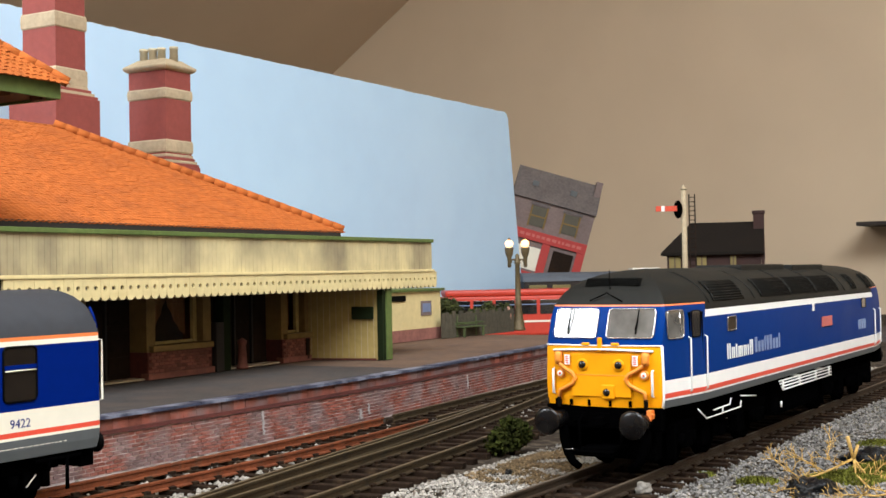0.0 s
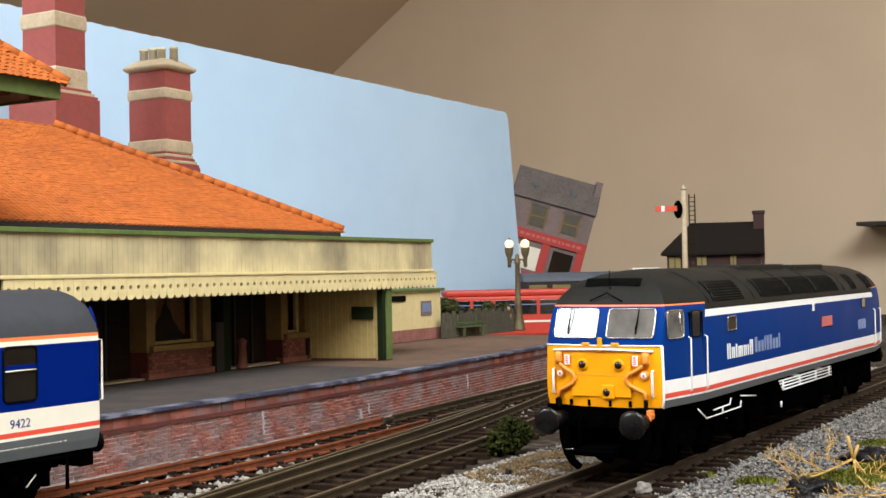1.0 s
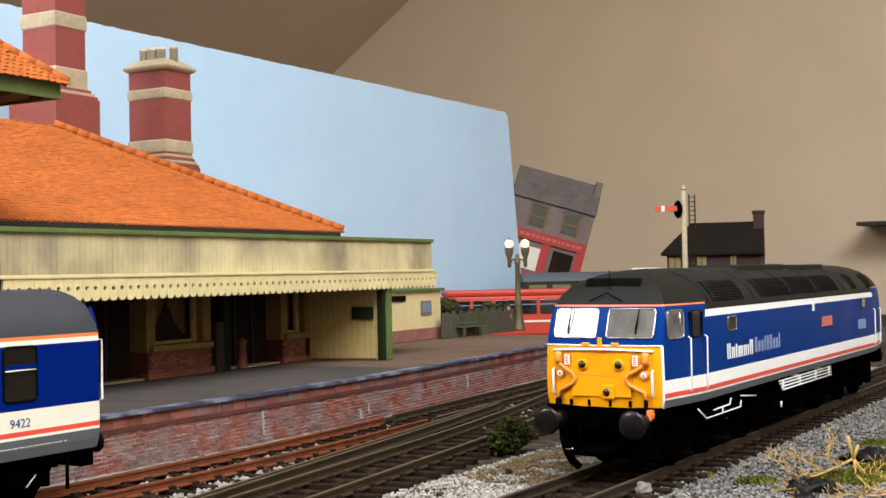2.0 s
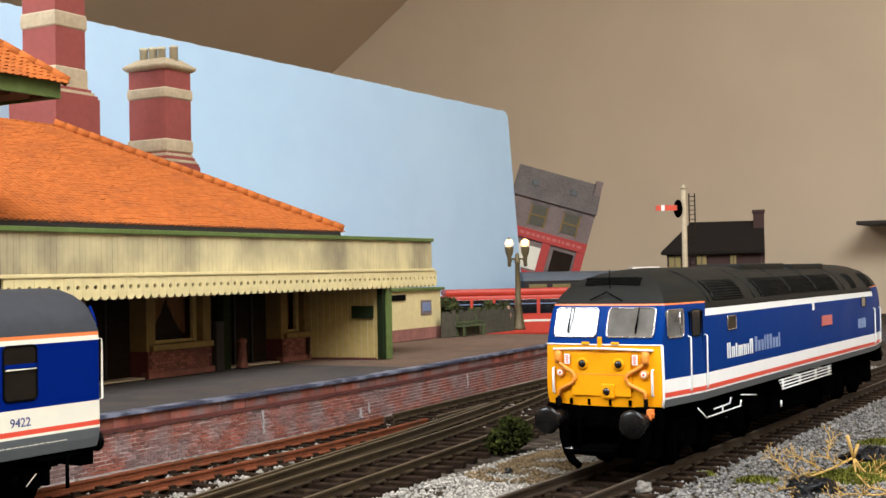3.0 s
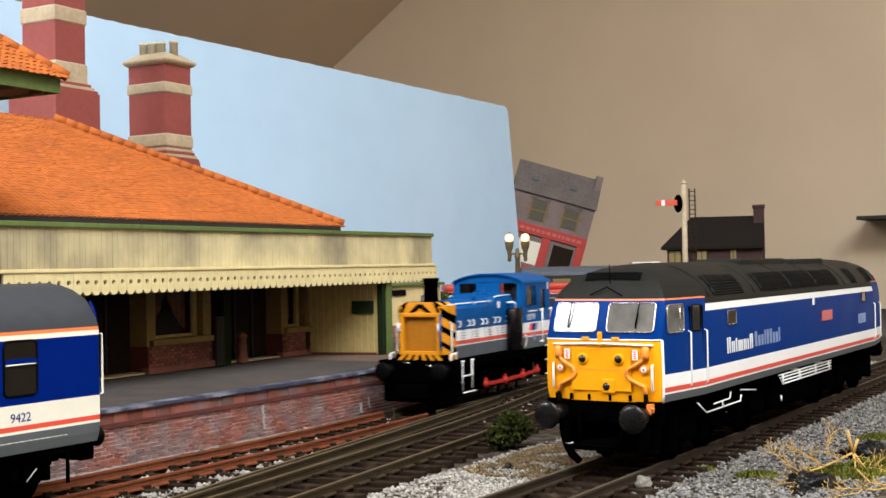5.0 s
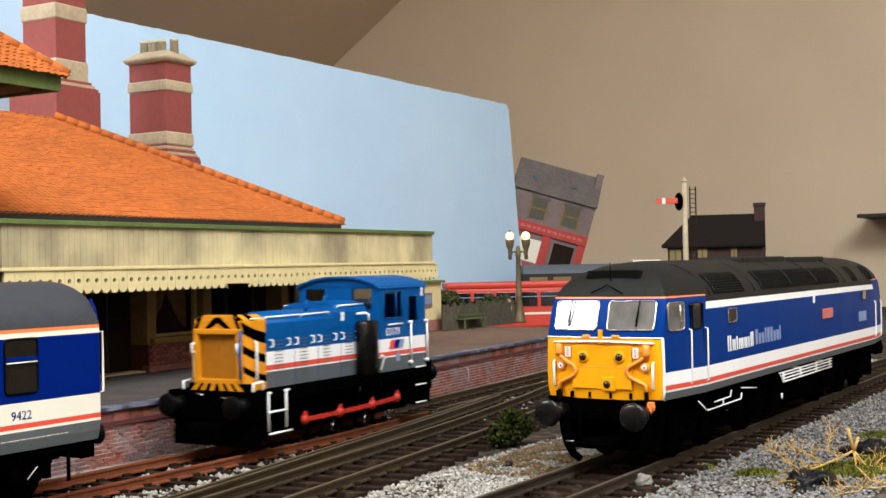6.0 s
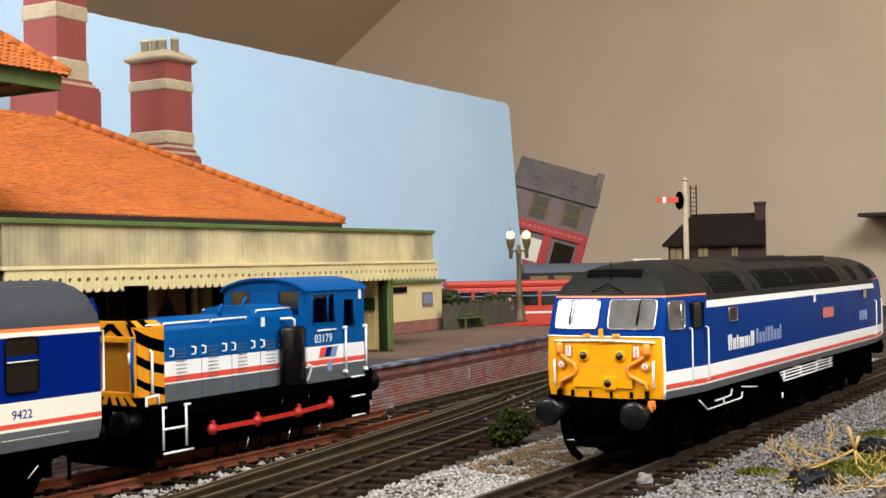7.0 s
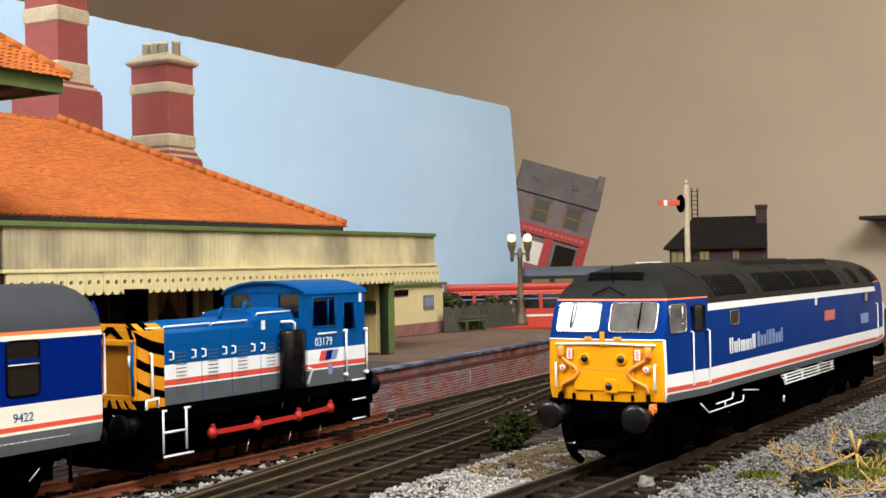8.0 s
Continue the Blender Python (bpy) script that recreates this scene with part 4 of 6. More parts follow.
def semaphore():
    s = thing("semaphore_signal", at(159.2, 800, 1.6), "white post semaphore signal with a red arm", "signal")
    bm = bmesh.new()
    tube(bm, [(0, 0, 0), (0, 0, 107)], 2.1, 10, r1=1.7)
    lathe(bm, (0, 0, 107), (0, 0, 1), [(0, 2.2), (1.0, 2.2), (1.4, 1.2), (3.4, 0.2)], 10)
    part("post", bm, "stone", s)
    arm = solid("arm", -19, -5, -2.6, -1.8, 92.8, 96.4, "signalred", s, 0.2, "red signal arm")
    solid("arm_stripe", -15.4, -13.2, -2.75, -2.5, 92.8, 96.4, "white", arm)
    bm = bmesh.new()
    lathe(bm, (-4.2, -1.0, 94), (0, -1, 0), [(0, 5.2), (1.4, 5.2), (1.5, 4.0)], 18)
    bmesh.ops.scale(bm, vec=(0.55, 1, 1.15), verts=bm.verts, space=Matrix.Translation((4.2, 0, -94)))
    part("spectacle", bm, "black", s)
    bm = bmesh.new()
    for x in (3.6, 7.4):
        tube(bm, [(x, 1, 0), (x, 1, 104)], 0.45, 5)
    for k in range(34):
        tube(bm, [(3.6, 1, 3 + 3 * k), (7.4, 1, 3 + 3 * k)], 0.35, 4)
    part("ladder", bm, "doorbrown", s)


semaphore()


# ---- foreground ----
FORK = 7.8


def twig():
    """A dry bush: limbs that fork and fork again, from a broken stub down to the moss."""
    t = thing("dry_twig_bush", at(103.7, 311, 0), "dry golden twigs lying on mossy ground", "twigs")
    rnd = random.Random(11)
    limbs = [[(0.0, 0.0, -0.0), (-5.3, -0.6, -2.3), (-9.3, -1.2, -3.7), (-13.8, -1.8, -4.8), (-22.7, -14.3, -5.1)],
             [(-13.8, -1.8, -4.8), (-17.9, -1.2, -1.8), (-20.8, -1.2, 0.4)],
             [(-7.8, -1.1, -3.1), (-11.1, -0.6, -0.9), (-14.7, 0.0, 0.5)],
             [(-4.2, -0.5, -1.9), (-6.6, 0.6, 0.4), (-5.4, 1.2, 3.8)],
             [(0.0, 0.0, -0.0), (0.1, -1.2, -3.9), (-0.9, -14.3, -5.1), (2.4, -19.4, -5.1)],
             [(0.0, 0.0, -0.0), (2.0, -0.6, -3.0), (3.9, -1.2, -4.9), (8.2, -4.2, -5.1)],
             [(2.1, -20.9, -5.1), (-3.3, -23.9, -5.1), (-7.1, -21.9, -5.1), (-11.0, -21.9, -5.1), (-11.3, -13.3, -5.1)],
             [(-0.9, -14.3, -5.1), (-8.2, -27.2, -5.1), (-14.2, -30.5, -5.1)],
             [(3.9, -1.2, -4.9), (6.3, -0.6, -2.4), (9.0, 0.0, -0.5)],
             [(-13.8, -1.8, -4.8), (-14.2, -7.4, -5.1), (-21.2, -20.9, -5.1)]]
    def spray(bm, p, d, ln, r, depth):
        """A fine twig that splits in two, with a crook at each fork."""
        for k in range(2):
            side = (1 if k else -1) * rnd.uniform(0.35, 0.8)
            nd = (d + Vector((d.z * side, rnd.uniform(-0.5, 0.5), -d.x * side)) + Vector((0, 0, 0.15))).normalized()
            q = p + nd * ln * rnd.uniform(0.6, 1.1)
            q.z = max(q.z, 2.2)
            tube(bm, [p, (p + q) / 2 + Vector((rnd.gauss(0, 0.1), rnd.gauss(0, 0.1), rnd.gauss(0, 0.1))), q], r, 5, r1=r * 0.75)
            if depth:
                spray(bm, q, nd, ln * rnd.uniform(0.6, 0.85), max(0.08, r * 0.8), depth - 1)
    for i, limb in enumerate(limbs):
        pts = [Vector(p) + Vector((0, 0, FORK)) for p in limb]
        bm = bmesh.new()
        tube(bm, pts, 0.34 if abs(limb[0][0]) < 0.2 else 0.2, 7, r1=0.17 if abs(limb[0][0]) < 0.2 else 0.12)
        for a, b in zip(pts, pts[1:]):
            d = (b - a).normalized()
            for k in range(2):
                s = a.lerp(b, rnd.uniform(0.25, 1.0))
                spray(bm, s, (d + Vector((rnd.gauss(0, 0.4), rnd.gauss(0, 0.6), rnd.uniform(-0.1, 0.9)))).normalized(), rnd.uniform(1.6, 2.8), 0.13, 1)
        spray(bm, pts[-1], (pts[-1] - pts[-2]).normalized(), 2.2, 0.13, 2)
        part("branch", bm, "twig", t)
    for tip in ((-1.3, 0.6, 5.6), (1.4, 0.5, 3.4)):
        bm = bmesh.new()
        base = Vector((0, 0, FORK))
        tube(bm, [base + Vector((0, 0, -0.3)), base + Vector(tip) * 0.5, base + Vector(tip)], 0.42, 8, r1=0.5 if tip[0] < 0 else 0.4)
        part("stub", bm, "twig", t)
    bm = bmesh.new()
    tube(bm, [(0.5, -2, FORK - 4.1), (1.2, -1, 1.2)], 0.3, 7)
    part("stem", bm, "twig", t)


twig()


def moss(x, y, r, count, mat, label, name="moss_patch", size=0.7):
    rnd = random.Random(int(x * 3 + y))
    bm = bmesh.new()
    for _ in range(count):
        a, d = rnd.uniform(0, 6.28), r * math.sqrt(rnd.random())
        px, py = d * math.cos(a), d * math.sin(a) * 0.7
        h = 0.9 * (1 - d / r) * r * 0.22 + rnd.uniform(0, 0.6)
        w = size * rnd.uniform(0.2, 0.6)
        t = Vector((rnd.uniform(-1, 1), rnd.uniform(-1, 1), 0)).normalized() * w
        v = [bm.verts.new((px - t.x, py - t.y, h - 0.4)), bm.verts.new((px + t.x, py + t.y, h - 0.4)), bm.verts.new((px + rnd.uniform(-0.7, 0.7), py + rnd.uniform(-0.7, 0.7), h + rnd.uniform(0.3, 0.9)))]
        bm.faces.new(v)
    ob = part(name, bm, mat)
    ob.matrix_world = at(x, y, 2.0)
    tagged(ob, label, "moss", kind="stuff")


moss(79, 311, 5.5, 900, "moss", "yellow green moss tuft on the ballast")
moss(103, 312, 12, 3200, "moss", "yellow green moss mat under the twigs")
moss(121, 325, 14, 2600, "moss", "yellow green moss mat beside the track")
moss(132, 372, 7, 600, "moss", "dull moss on the grey ballast")
moss(68, 322, 3, 200, "moss", "small moss tuft beside the rail")


def rock(name, x, y, z, r, mat, label, seed, flat=0.6):
    bm = bmesh.new()
    bmesh.ops.create_icosphere(bm, subdivisions=4, radius=r)
    for v in bm.verts:
        k = 1 + 0.1 * noise.noise(v.co * (9.0 / r)) + 0.45 * noise.noise(v.co * (1.4 / r) + Vector((seed, 0, 0))) + 0.2 * noise.noise(v.co * (4.5 / r) + Vector((0, seed, 0)))
        v.co = Vector((v.co.x * k, v.co.y * k, v.co.z * k * flat))
    ob = part(name, bm, mat, smooth=True)
    ob.matrix_world = at(x, y, z)
    tagged(ob, label, "rock")


rock("black_rock", 88.6, 297, 1.6, 6.4, "coal", "lumpy glossy black rock under the twigs", 2, 0.7)
rock("black_rock", 84, 290, 0.6, 3.6, "coal", "small lumpy glossy black rock", 5, 0.7)
# This black lump is added to stand in for a dark shadow behind the moss.
rock("black_rock", 117, 338, 1.6, 7.0, "coal", "dark rock shape added as the shadow by the moss", 7, 0.6)
rock("white_stone", 47.0, 293.0, 4.4, 1.9, "ballast", "single pale stone beside the rail", 9, 0.9)
rock("dark_clinker", 16.5, 330, 2.8, 1.1, "coal", "small dark lump of clinker on the ballast", 12, 0.8)
for k, (x, y) in enumerate(((-61, 330), (-66, 322), (-52, 338), (-80, 303), (-84, 300), (-45, 352))):
    rock("pale_lump", x, y, 2.6, 0.6 + 0.15 * (k % 3), "ballast", "pale lump of ballast beside the rusty rail", 20 + k, 0.8)


def drip(s, z0, z1, w, mat="white"):
    """A run of pale lime on the platform wall."""
    x, y = beside(s, -29.9)
    bm = bmesh.new()
    rnd = random.Random(int(s))
    z, c = z1, 0.0
    while z > z0:
        box(bm, c - w * rnd.uniform(0.05, 0.4), c + w * rnd.uniform(0.05, 0.4), 0.2, 0.9, z - 0.9, z, 0.1)
        z -= 0.7
        c += rnd.uniform(-0.1, 0.22)
    ob = part("lime_run", bm, "stonewhite")
    ob.matrix_world = at(x, y, 0, 90 - edge_at(s)[2])
    tagged(ob, "pale lime stain running down the brick wall", "stain")


drip(75, 5.2, 12.5, 1.9)
drip(230, 6, 11.5, 1.2)
drip(135, 3.6, 6.8, 3.0)
drip(141, 5.0, 8.6, 2.2)


# ---- trains ----
def hull(rows, length, colours, parent, template, name="body", smooth=True, label=""):
    """A body lofted from level contours: rows of (height, half width, end setback, material index above, or a function of the side's number)."""
    bm = bmesh.new()
    rings = []
    for h, w, xf, _ in rows:
        half = [(xf + d, w * k) for d, k in template]
        front = [(x, -y) for x, y in half] + [(x, y) for x, y in half[-2::-1]]
        rings.append([bm.verts.new((x, y, h)) for x, y in front + [(length - x, -y) for x, y in front]])
    n = len(rings[0])
    for a, b, row in zip(rings, rings[1:], rows):
        for k in range(n):
            f = bm.faces.new((a[k], b[k], b[(k + 1) % n], a[(k + 1) % n]))
            f.material_index = row[3](k % (n // 2)) if callable(row[3]) else row[3]
            f.smooth = smooth
    bm.faces.new(rings[0])
    f = bm.faces.new(rings[-1][::-1])
    f.material_index = rows[-1][3]
    bmesh.ops.recalc_face_normals(bm, faces=bm.faces)
    for e in bm.edges:
        if len(e.link_faces) == 2 and e.calc_face_angle(0) > 0.5:
            e.smooth = False
    return part(name, bm, colours, parent, label)


def words(name, text, size, m, mat, parent, label="", squeeze=1.0):
    """Raised lettering in the built-in font; m places its lower left corner, size in millimetres."""
    cu = bpy.data.curves.new(name, "FONT")
    cu.body, cu.size, cu.extrude = text, size * MM, 0.00004
    cu.resolution_u = 3
    tmp = bpy.data.objects.new(name, cu)
    scene.collection.objects.link(tmp)
    bpy.context.view_layer.update()
    me = bpy.data.meshes.new_from_object(tmp.evaluated_get(bpy.context.evaluated_depsgraph_get()))
    bpy.data.objects.remove(tmp)
    me.materials.clear()
    me.materials.append(M[mat])
    ob = new(name, me)
    ob.parent = parent
    ob.matrix_local = m @ Matrix.Diagonal((squeeze, 1, 1, 1))
    return tagged(ob, label)


def on_side(s, u, h):
    """A pose on the near side of a vehicle: x along it, y up, z out."""
    return at(s, -u, h) @ pose(0, 0, 0, 90, 0, 0)


def buffer(parent, x, y, z, way, r=3.5, shank=7.0, mat="buffer"):
    bm = bmesh.new()
    lathe(bm, (x, y, z), (-way, 0, 0), [(-shank, 2.1), (-3.45, 2.0), (-3.4, 1.1), (-1.4, 1.1), (-1.3, r * 0.97), (-0.8, r), (-0.5, r * 0.96), (-0.25, r * 0.72), (-0.07, r * 0.38), (0, 0.05)], 28)
    return part("buffer", bm, mat, parent, "round black steel buffer")


def window_pane(parent, m, w, h, r=0.8, frame_mat="steel", frame_r=0.16, pane_mat="pane", name="window", bars_at=()):
    """A glazed window: pane, thin raised frame with round corners, and cross bars; m: x along, y up, z out, at its middle."""
    def ring(grow, z):
        out = []
        for cx, cy, a0 in ((w / 2 - r, h / 2 - r, 0), (-w / 2 + r, h / 2 - r, 90), (-w / 2 + r, -h / 2 + r, 180), (w / 2 - r, -h / 2 + r, 270)):
            for k in range(5):
                a = radians(a0 + 22.5 * k)
                out.append((cx + (r + grow) * math.cos(a), cy + (r + grow) * math.sin(a), z))
        return out
    bm = bmesh.new()
    top = [bm.verts.new(p) for p in ring(0, 0.08)]
    low = [bm.verts.new(p) for p in ring(0, -0.5)]
    bm.faces.new(top)
    bm.faces.new(low[::-1])
    k = len(top)
    for i in range(k):
        bm.faces.new((top[i], low[i], low[(i + 1) % k], top[(i + 1) % k]))
    bmesh.ops.recalc_face_normals(bm, faces=bm.faces)
    win = part(name, bm, pane_mat, parent)
    win.matrix_local = m
    bm = bmesh.new()
    pts = ring(0.05, 0.1)
    tube(bm, pts + [pts[0]], frame_r, 6, caps=False)
    fr = part("frame", bm, frame_mat, win)
    for y in bars_at:
        bm = box(bmesh.new(), -w / 2, w / 2, y - 0.3, y + 0.3, 0.05, 0.3, 0.05)
        part("glazing_bar", bm, frame_mat, win)
    return win


def bogie(parent, x0, axles, r=7.5):
    b = thing("bogie", at(x0, 0, 0), "", "")
    b.parent = parent
    bm = bmesh.new()
    span = axles[-1] - axles[0]
    for y in (-13.2, 13.2):
        box(bm, axles[0] - 8, axles[-1] + 8, y - 0.9, y + 0.9, 9.2, 12.2, 0.3)
        for a in axles:
            box(bm, a - 2.3, a + 2.3, y - 1.6, y + 1.6, 5.2, 9.4, 0.4)
            for d in (-4.2, 4.2):
                lathe(bm, (a + d, y * 1.03, 5.5), (0, 0, 1), [(0, 0.9), (0, 1.3), (3.6, 1.3), (3.6, 0.9)], 10)
        for a, c in zip(axles, axles[1:]):
            box(bm, (a + c) / 2 - 3, (a + c) / 2 + 3, y - 1.4, y + 1.4, 4.2, 9.5, 0.3)
        box(bm, axles[0] - 9.5, axles[0] - 8, y - 1.2, y + 1.2, 3.2, 12, 0.2)
    box(bm, axles[0] - 6, axles[-1] + 6, -6, 6, 7, 13, 0.4)
    part("bogie_frame", bm, "black", b)
    for a in axles:
        for y in (-8.9, 8.9):
            wheel(b, a, y, r)
    return b


TEMPLATE_CAB = [(23.5, 1.0), (1.75, 0.862), (1.45, 0.84), (1.2, 0.8), (0.75, 0.6), (0.22, 0.3), (0, 0)]
CAB_FACE = [(32.3, 18.1, 6.4), (38.5, 18.1, 8.6), (40.0, 17.9, 9.2), (42.0, 17.5, 10.0)]


def cab_front(y, h):
    """How far back the cab's front lies at a height and a distance from the middle."""
    for (h0, w0, x0), (h1, w1, x1) in zip(CAB_FACE, CAB_FACE[1:]):
        if h <= h1:
            break
    k = (h - h0) / (h1 - h0)
    w, xf = w0 + (w1 - w0) * k, x0 + (x1 - x0) * k
    f = abs(y) / w
    for (d1, f1), (d0, f0) in zip(TEMPLATE_CAB, TEMPLATE_CAB[1:]):
        if f >= f0:
            return xf + d0 + (d1 - d0) * (f - f0) / (f1 - f0)
    return xf


def windscreen(parent, y0, y1, z0, z1, r=1.0):
    """A cab window that follows the cab's front, with round corners, a bright frame and a wiper."""
    cy, cz, hw, hh = (y0 + y1) / 2, (z0 + z1) / 2, (y1 - y0) / 2, (z1 - z0) / 2
    ring = []
    for sx, sz, a0 in ((1, 1, 0), (-1, 1, 90), (-1, -1, 180), (1, -1, 270)):
        for k in range(6):
            a = radians(a0 + 18 * k)
            ring.append((cy + sx * (hw - r) + r * math.cos(a), cz + sz * (hh - r) + r * math.sin(a)))
    # a flat pane, tilted with the cab's front
    sy = (cab_front(y1, cz) - cab_front(y0, cz)) / (y1 - y0)
    sz = (cab_front(cy, z1) - cab_front(cy, z0)) / (z1 - z0)
    lift = min(cab_front(y, z) - sy * (y - cy) - sz * (z - cz) for y, z in ring + [(cy, cz), (cy + hw * 0.5, cz), (cy - hw * 0.5, cz)])
    def pane_x(y, z):
        return lift + sy * (y - cy) + sz * (z - cz) - 0.1
    bm = bmesh.new()
    outer = [bm.verts.new((pane_x(y, z), y, z)) for y, z in ring]
    back = [bm.verts.new((cab_front(y, z) + 0.4, y, z)) for y, z in ring]
    n = len(ring)
    bm.faces.new(outer)
    for k in range(n):
        bm.faces.new((outer[k], back[k], back[(k + 1) % n], outer[(k + 1) % n]))
    bmesh.ops.recalc_face_normals(bm, faces=bm.faces)
    win = part("windscreen", bm, "screen", parent)
    bm = bmesh.new()
    pts = [(pane_x(y, z) - 0.02, y, z) for y, z in ring]
    tube(bm, pts + [pts[0]], 0.2, 6, caps=False)
    part("frame", bm, "steel", win)
    bm = bmesh.new()
    wy = cy + (1.5 if cy > 0 else -2.0)
    tube(bm, [(cab_front(wy, z1) - 0.8, wy, z1 + 0.4), (cab_front(wy, cz) - 0.85, wy + 0.3, cz), (cab_front(wy, cz - 2) - 0.8, wy + 0.5, cz - 1.6)], 0.15, 6)
    tube(bm, [(cab_front(wy, cz + 1) - 0.75, wy + 0.15, cz + 1.2), (cab_front(wy, cz - 2) - 0.7, wy + 0.5, cz - 2.6)], 0.22, 5)
    part("wiper", bm, "black", win)


def main_line_loco():
    x, y, w = loco_at(0)
    lo = thing("diesel_locomotive", at(x, y, RAIL, 90 - w), "blue white and red diesel locomotive with yellow cab front", "locomotive")
    def face(c):
        return lambda k: 4 if 1 <= k <= 10 else c
    def rail_white(k):
        return 1 if k == 12 else 3
    rows = [(17.0, 17.8, 6.8, face(0)), (18.9, 18.2, 6.6, face(1)), (19.4, 18.3, 6.55, face(2)), (20.6, 18.35, 6.5, face(1)), (23.8, 18.4, 6.4, face(3)), (32.3, 18.1, 6.4, 3),
            (38.5, 18.1, 8.6, rail_white), (40.0, 17.9, 9.2, lambda k: 1 if k == 12 else 3), (40.35, 17.9, 9.3, lambda k: 5 if k == 12 else 3), (41.9, 17.55, 10.0, lambda k: 5 if k == 12 else 6), (42.3, 17.4, 10.2, 5), (44.2, 16.4, 11.3, 5), (46.4, 14.5, 13.3, 5), (48.4, 11.6, 16.6, 5), (49.9, 8.3, 22, 5), (50.8, 5.0, 29, 5), (51.2, 2.0, 38, 5)]
    hull(rows, 254, ["skirt", "white", "red", "blue", "yellow", "roofgrey", "orange"], lo, TEMPLATE_CAB)
    # cab front
    windscreen(lo, 1.4, 13.5, 34.2, 41.3)
    windscreen(lo, -13.5, -1.4, 34.2, 41.3)
    face_x = 6.4
    bm = bmesh.new()
    box(bm, face_x - 0.12, face_x + 0.5, -8.0, 8.0, 19.6, 30.2, 0.1)
    part("headcode_panel", bm, "yellow", lo)
    part("panel_seam", box(bmesh.new(), face_x - 0.2, face_x, -7.6, 7.6, 24.9, 25.05), "jumper", lo)
    for yy, zz, rr in ((-4.9, 27.5, 1.0), (4.9, 27.5, 1.0), (-1.6, 20.7, 1.0)):
        bm = bmesh.new()
        lathe(bm, (face_x + 0.3, yy, zz), (-1, 0, 0), [(0, rr + 0.55), (0.7, rr + 0.5), (0.75, rr + 0.1)], 20)
        hl = part("lamp_ring", bm, "yellow", lo)
        bm = bmesh.new()
        lathe(bm, (face_x - 0.3, yy, zz), (-1, 0, 0), [(0, rr), (0.3, rr * 0.95), (0.55, rr * 0.6), (0.65, 0.05)], 18)
        part("headlight", bm, "coachpane", lo, "dark glass headlight")
    solid("lamp_box", face_x - 0.5, face_x + 0.4, -3.7, -0.3, 19.1, 22.6, "yellow", lo, 0.3)
    for sgn in (-1, 1):
        bm = bmesh.new()
        lathe(bm, (face_x + 1.2, 11.35 * sgn, 25.1), (-1, 0, 0), [(0, 1.2), (1.0, 1.15), (1.1, 0.95), (1.05, 0.75)], 20)
        ring = part("marker_ring", bm, "jumper", lo)
        bm = bmesh.new()
        lathe(bm, (face_x + 0.3, 11.35 * sgn, 25.1), (-1, 0, 0), [(0, 0.75), (0.25, 0.7), (0.3, 0.42)], 18)
        part("reflector", bm, "white", ring)
        bm = bmesh.new()
        lathe(bm, (face_x + 0.1, 11.35 * sgn, 25.1), (-1, 0, 0), [(0, 0.4), (0.15, 0.3), (0.2, 0.05)], 14)
        part("tail_lamp", bm, "red", ring, "small red tail lamp")
        # orange jumper hoses
        bm = bmesh.new()
        tube(bm, [(face_x + 0.5, 11.7 * sgn, 29.0), (face_x + 0.1, 11.3 * sgn, 27.5), (face_x - 0.1, 9.6 * sgn, 26.3), (face_x - 0.3, 7.6 * sgn, 25.3), (face_x - 0.4, 6.8 * sgn, 24.1), (face_x - 0.2, 7.6 * sgn, 22.7), (face_x, 9.6 * sgn, 21.7), (face_x + 0.3, 11.4 * sgn, 20.9), (face_x + 0.4, 11.7 * sgn, 18.6)], 0.5, 8)
        tube(bm, [(face_x + 0.5, 11.7 * sgn, 27.6), (face_x + 0.3, 11.8 * sgn, 28.6), (face_x + 0.3, 11.8 * sgn, 29.6), (face_x + 0.6, 11.8 * sgn, 30.4)], 0.95, 10)
        part("jumper_hose", bm, "jumper", lo, "orange jumper hose")
        solid("hose_bracket", face_x - 0.1, face_x + 0.8, 11.7 * sgn - 0.45, 11.7 * sgn + 0.45, 16.6, 19.2, "rubber", lo, 0.1)
        bars("handrail", [[(face_x + 1.6, 13.4 * sgn, 19.8), (face_x + 0.5, 13.4 * sgn, 20.1), (face_x + 0.5, 13.4 * sgn, 26.1), (face_x + 1.6, 13.4 * sgn, 26.4)]], 0.32, "white", lo)
        solid("label_plate", face_x - 0.15, face_x + 0.1, 9.2 * sgn - 0.7, 9.2 * sgn + 0.7, 27.4, 29.9, "white", lo)
        bm = bmesh.new()
        for k in range(4):
            box(bm, face_x - 0.22, face_x - 0.1, 9.2 * sgn - 0.42 + 0.1 * (k % 2), 9.2 * sgn + 0.3 + 0.1 * (k % 2), 27.7 + k * 0.52, 27.98 + k * 0.52)
        part("label_mark", bm, "red", lo)
    bars("grab_rail", [[(face_x + 1.4, -13.6, 30.9), (face_x + 0.6, -13.2, 31.0), (face_x - 0.6, 0, 31.4), (face_x + 0.6, 13.2, 31.0), (face_x + 1.4, 13.6, 30.9)]], 0.3, "white", lo)
    bm = bmesh.new()
    box(bm, face_x - 0.8, face_x + 0.2, -0.5, 0.5, 30.8, 34.3, 0.2)
    for yy in (-4, 4):
        box(bm, face_x - 0.4, face_x + 0.3, yy - 1, yy + 1, 32.3, 33.0, 0.2)
    part("lamp_iron", bm, "yellow", lo)
    # white edge of the yellow front
    bm = bmesh.new()
    hw, fx = 18.1, 6.4
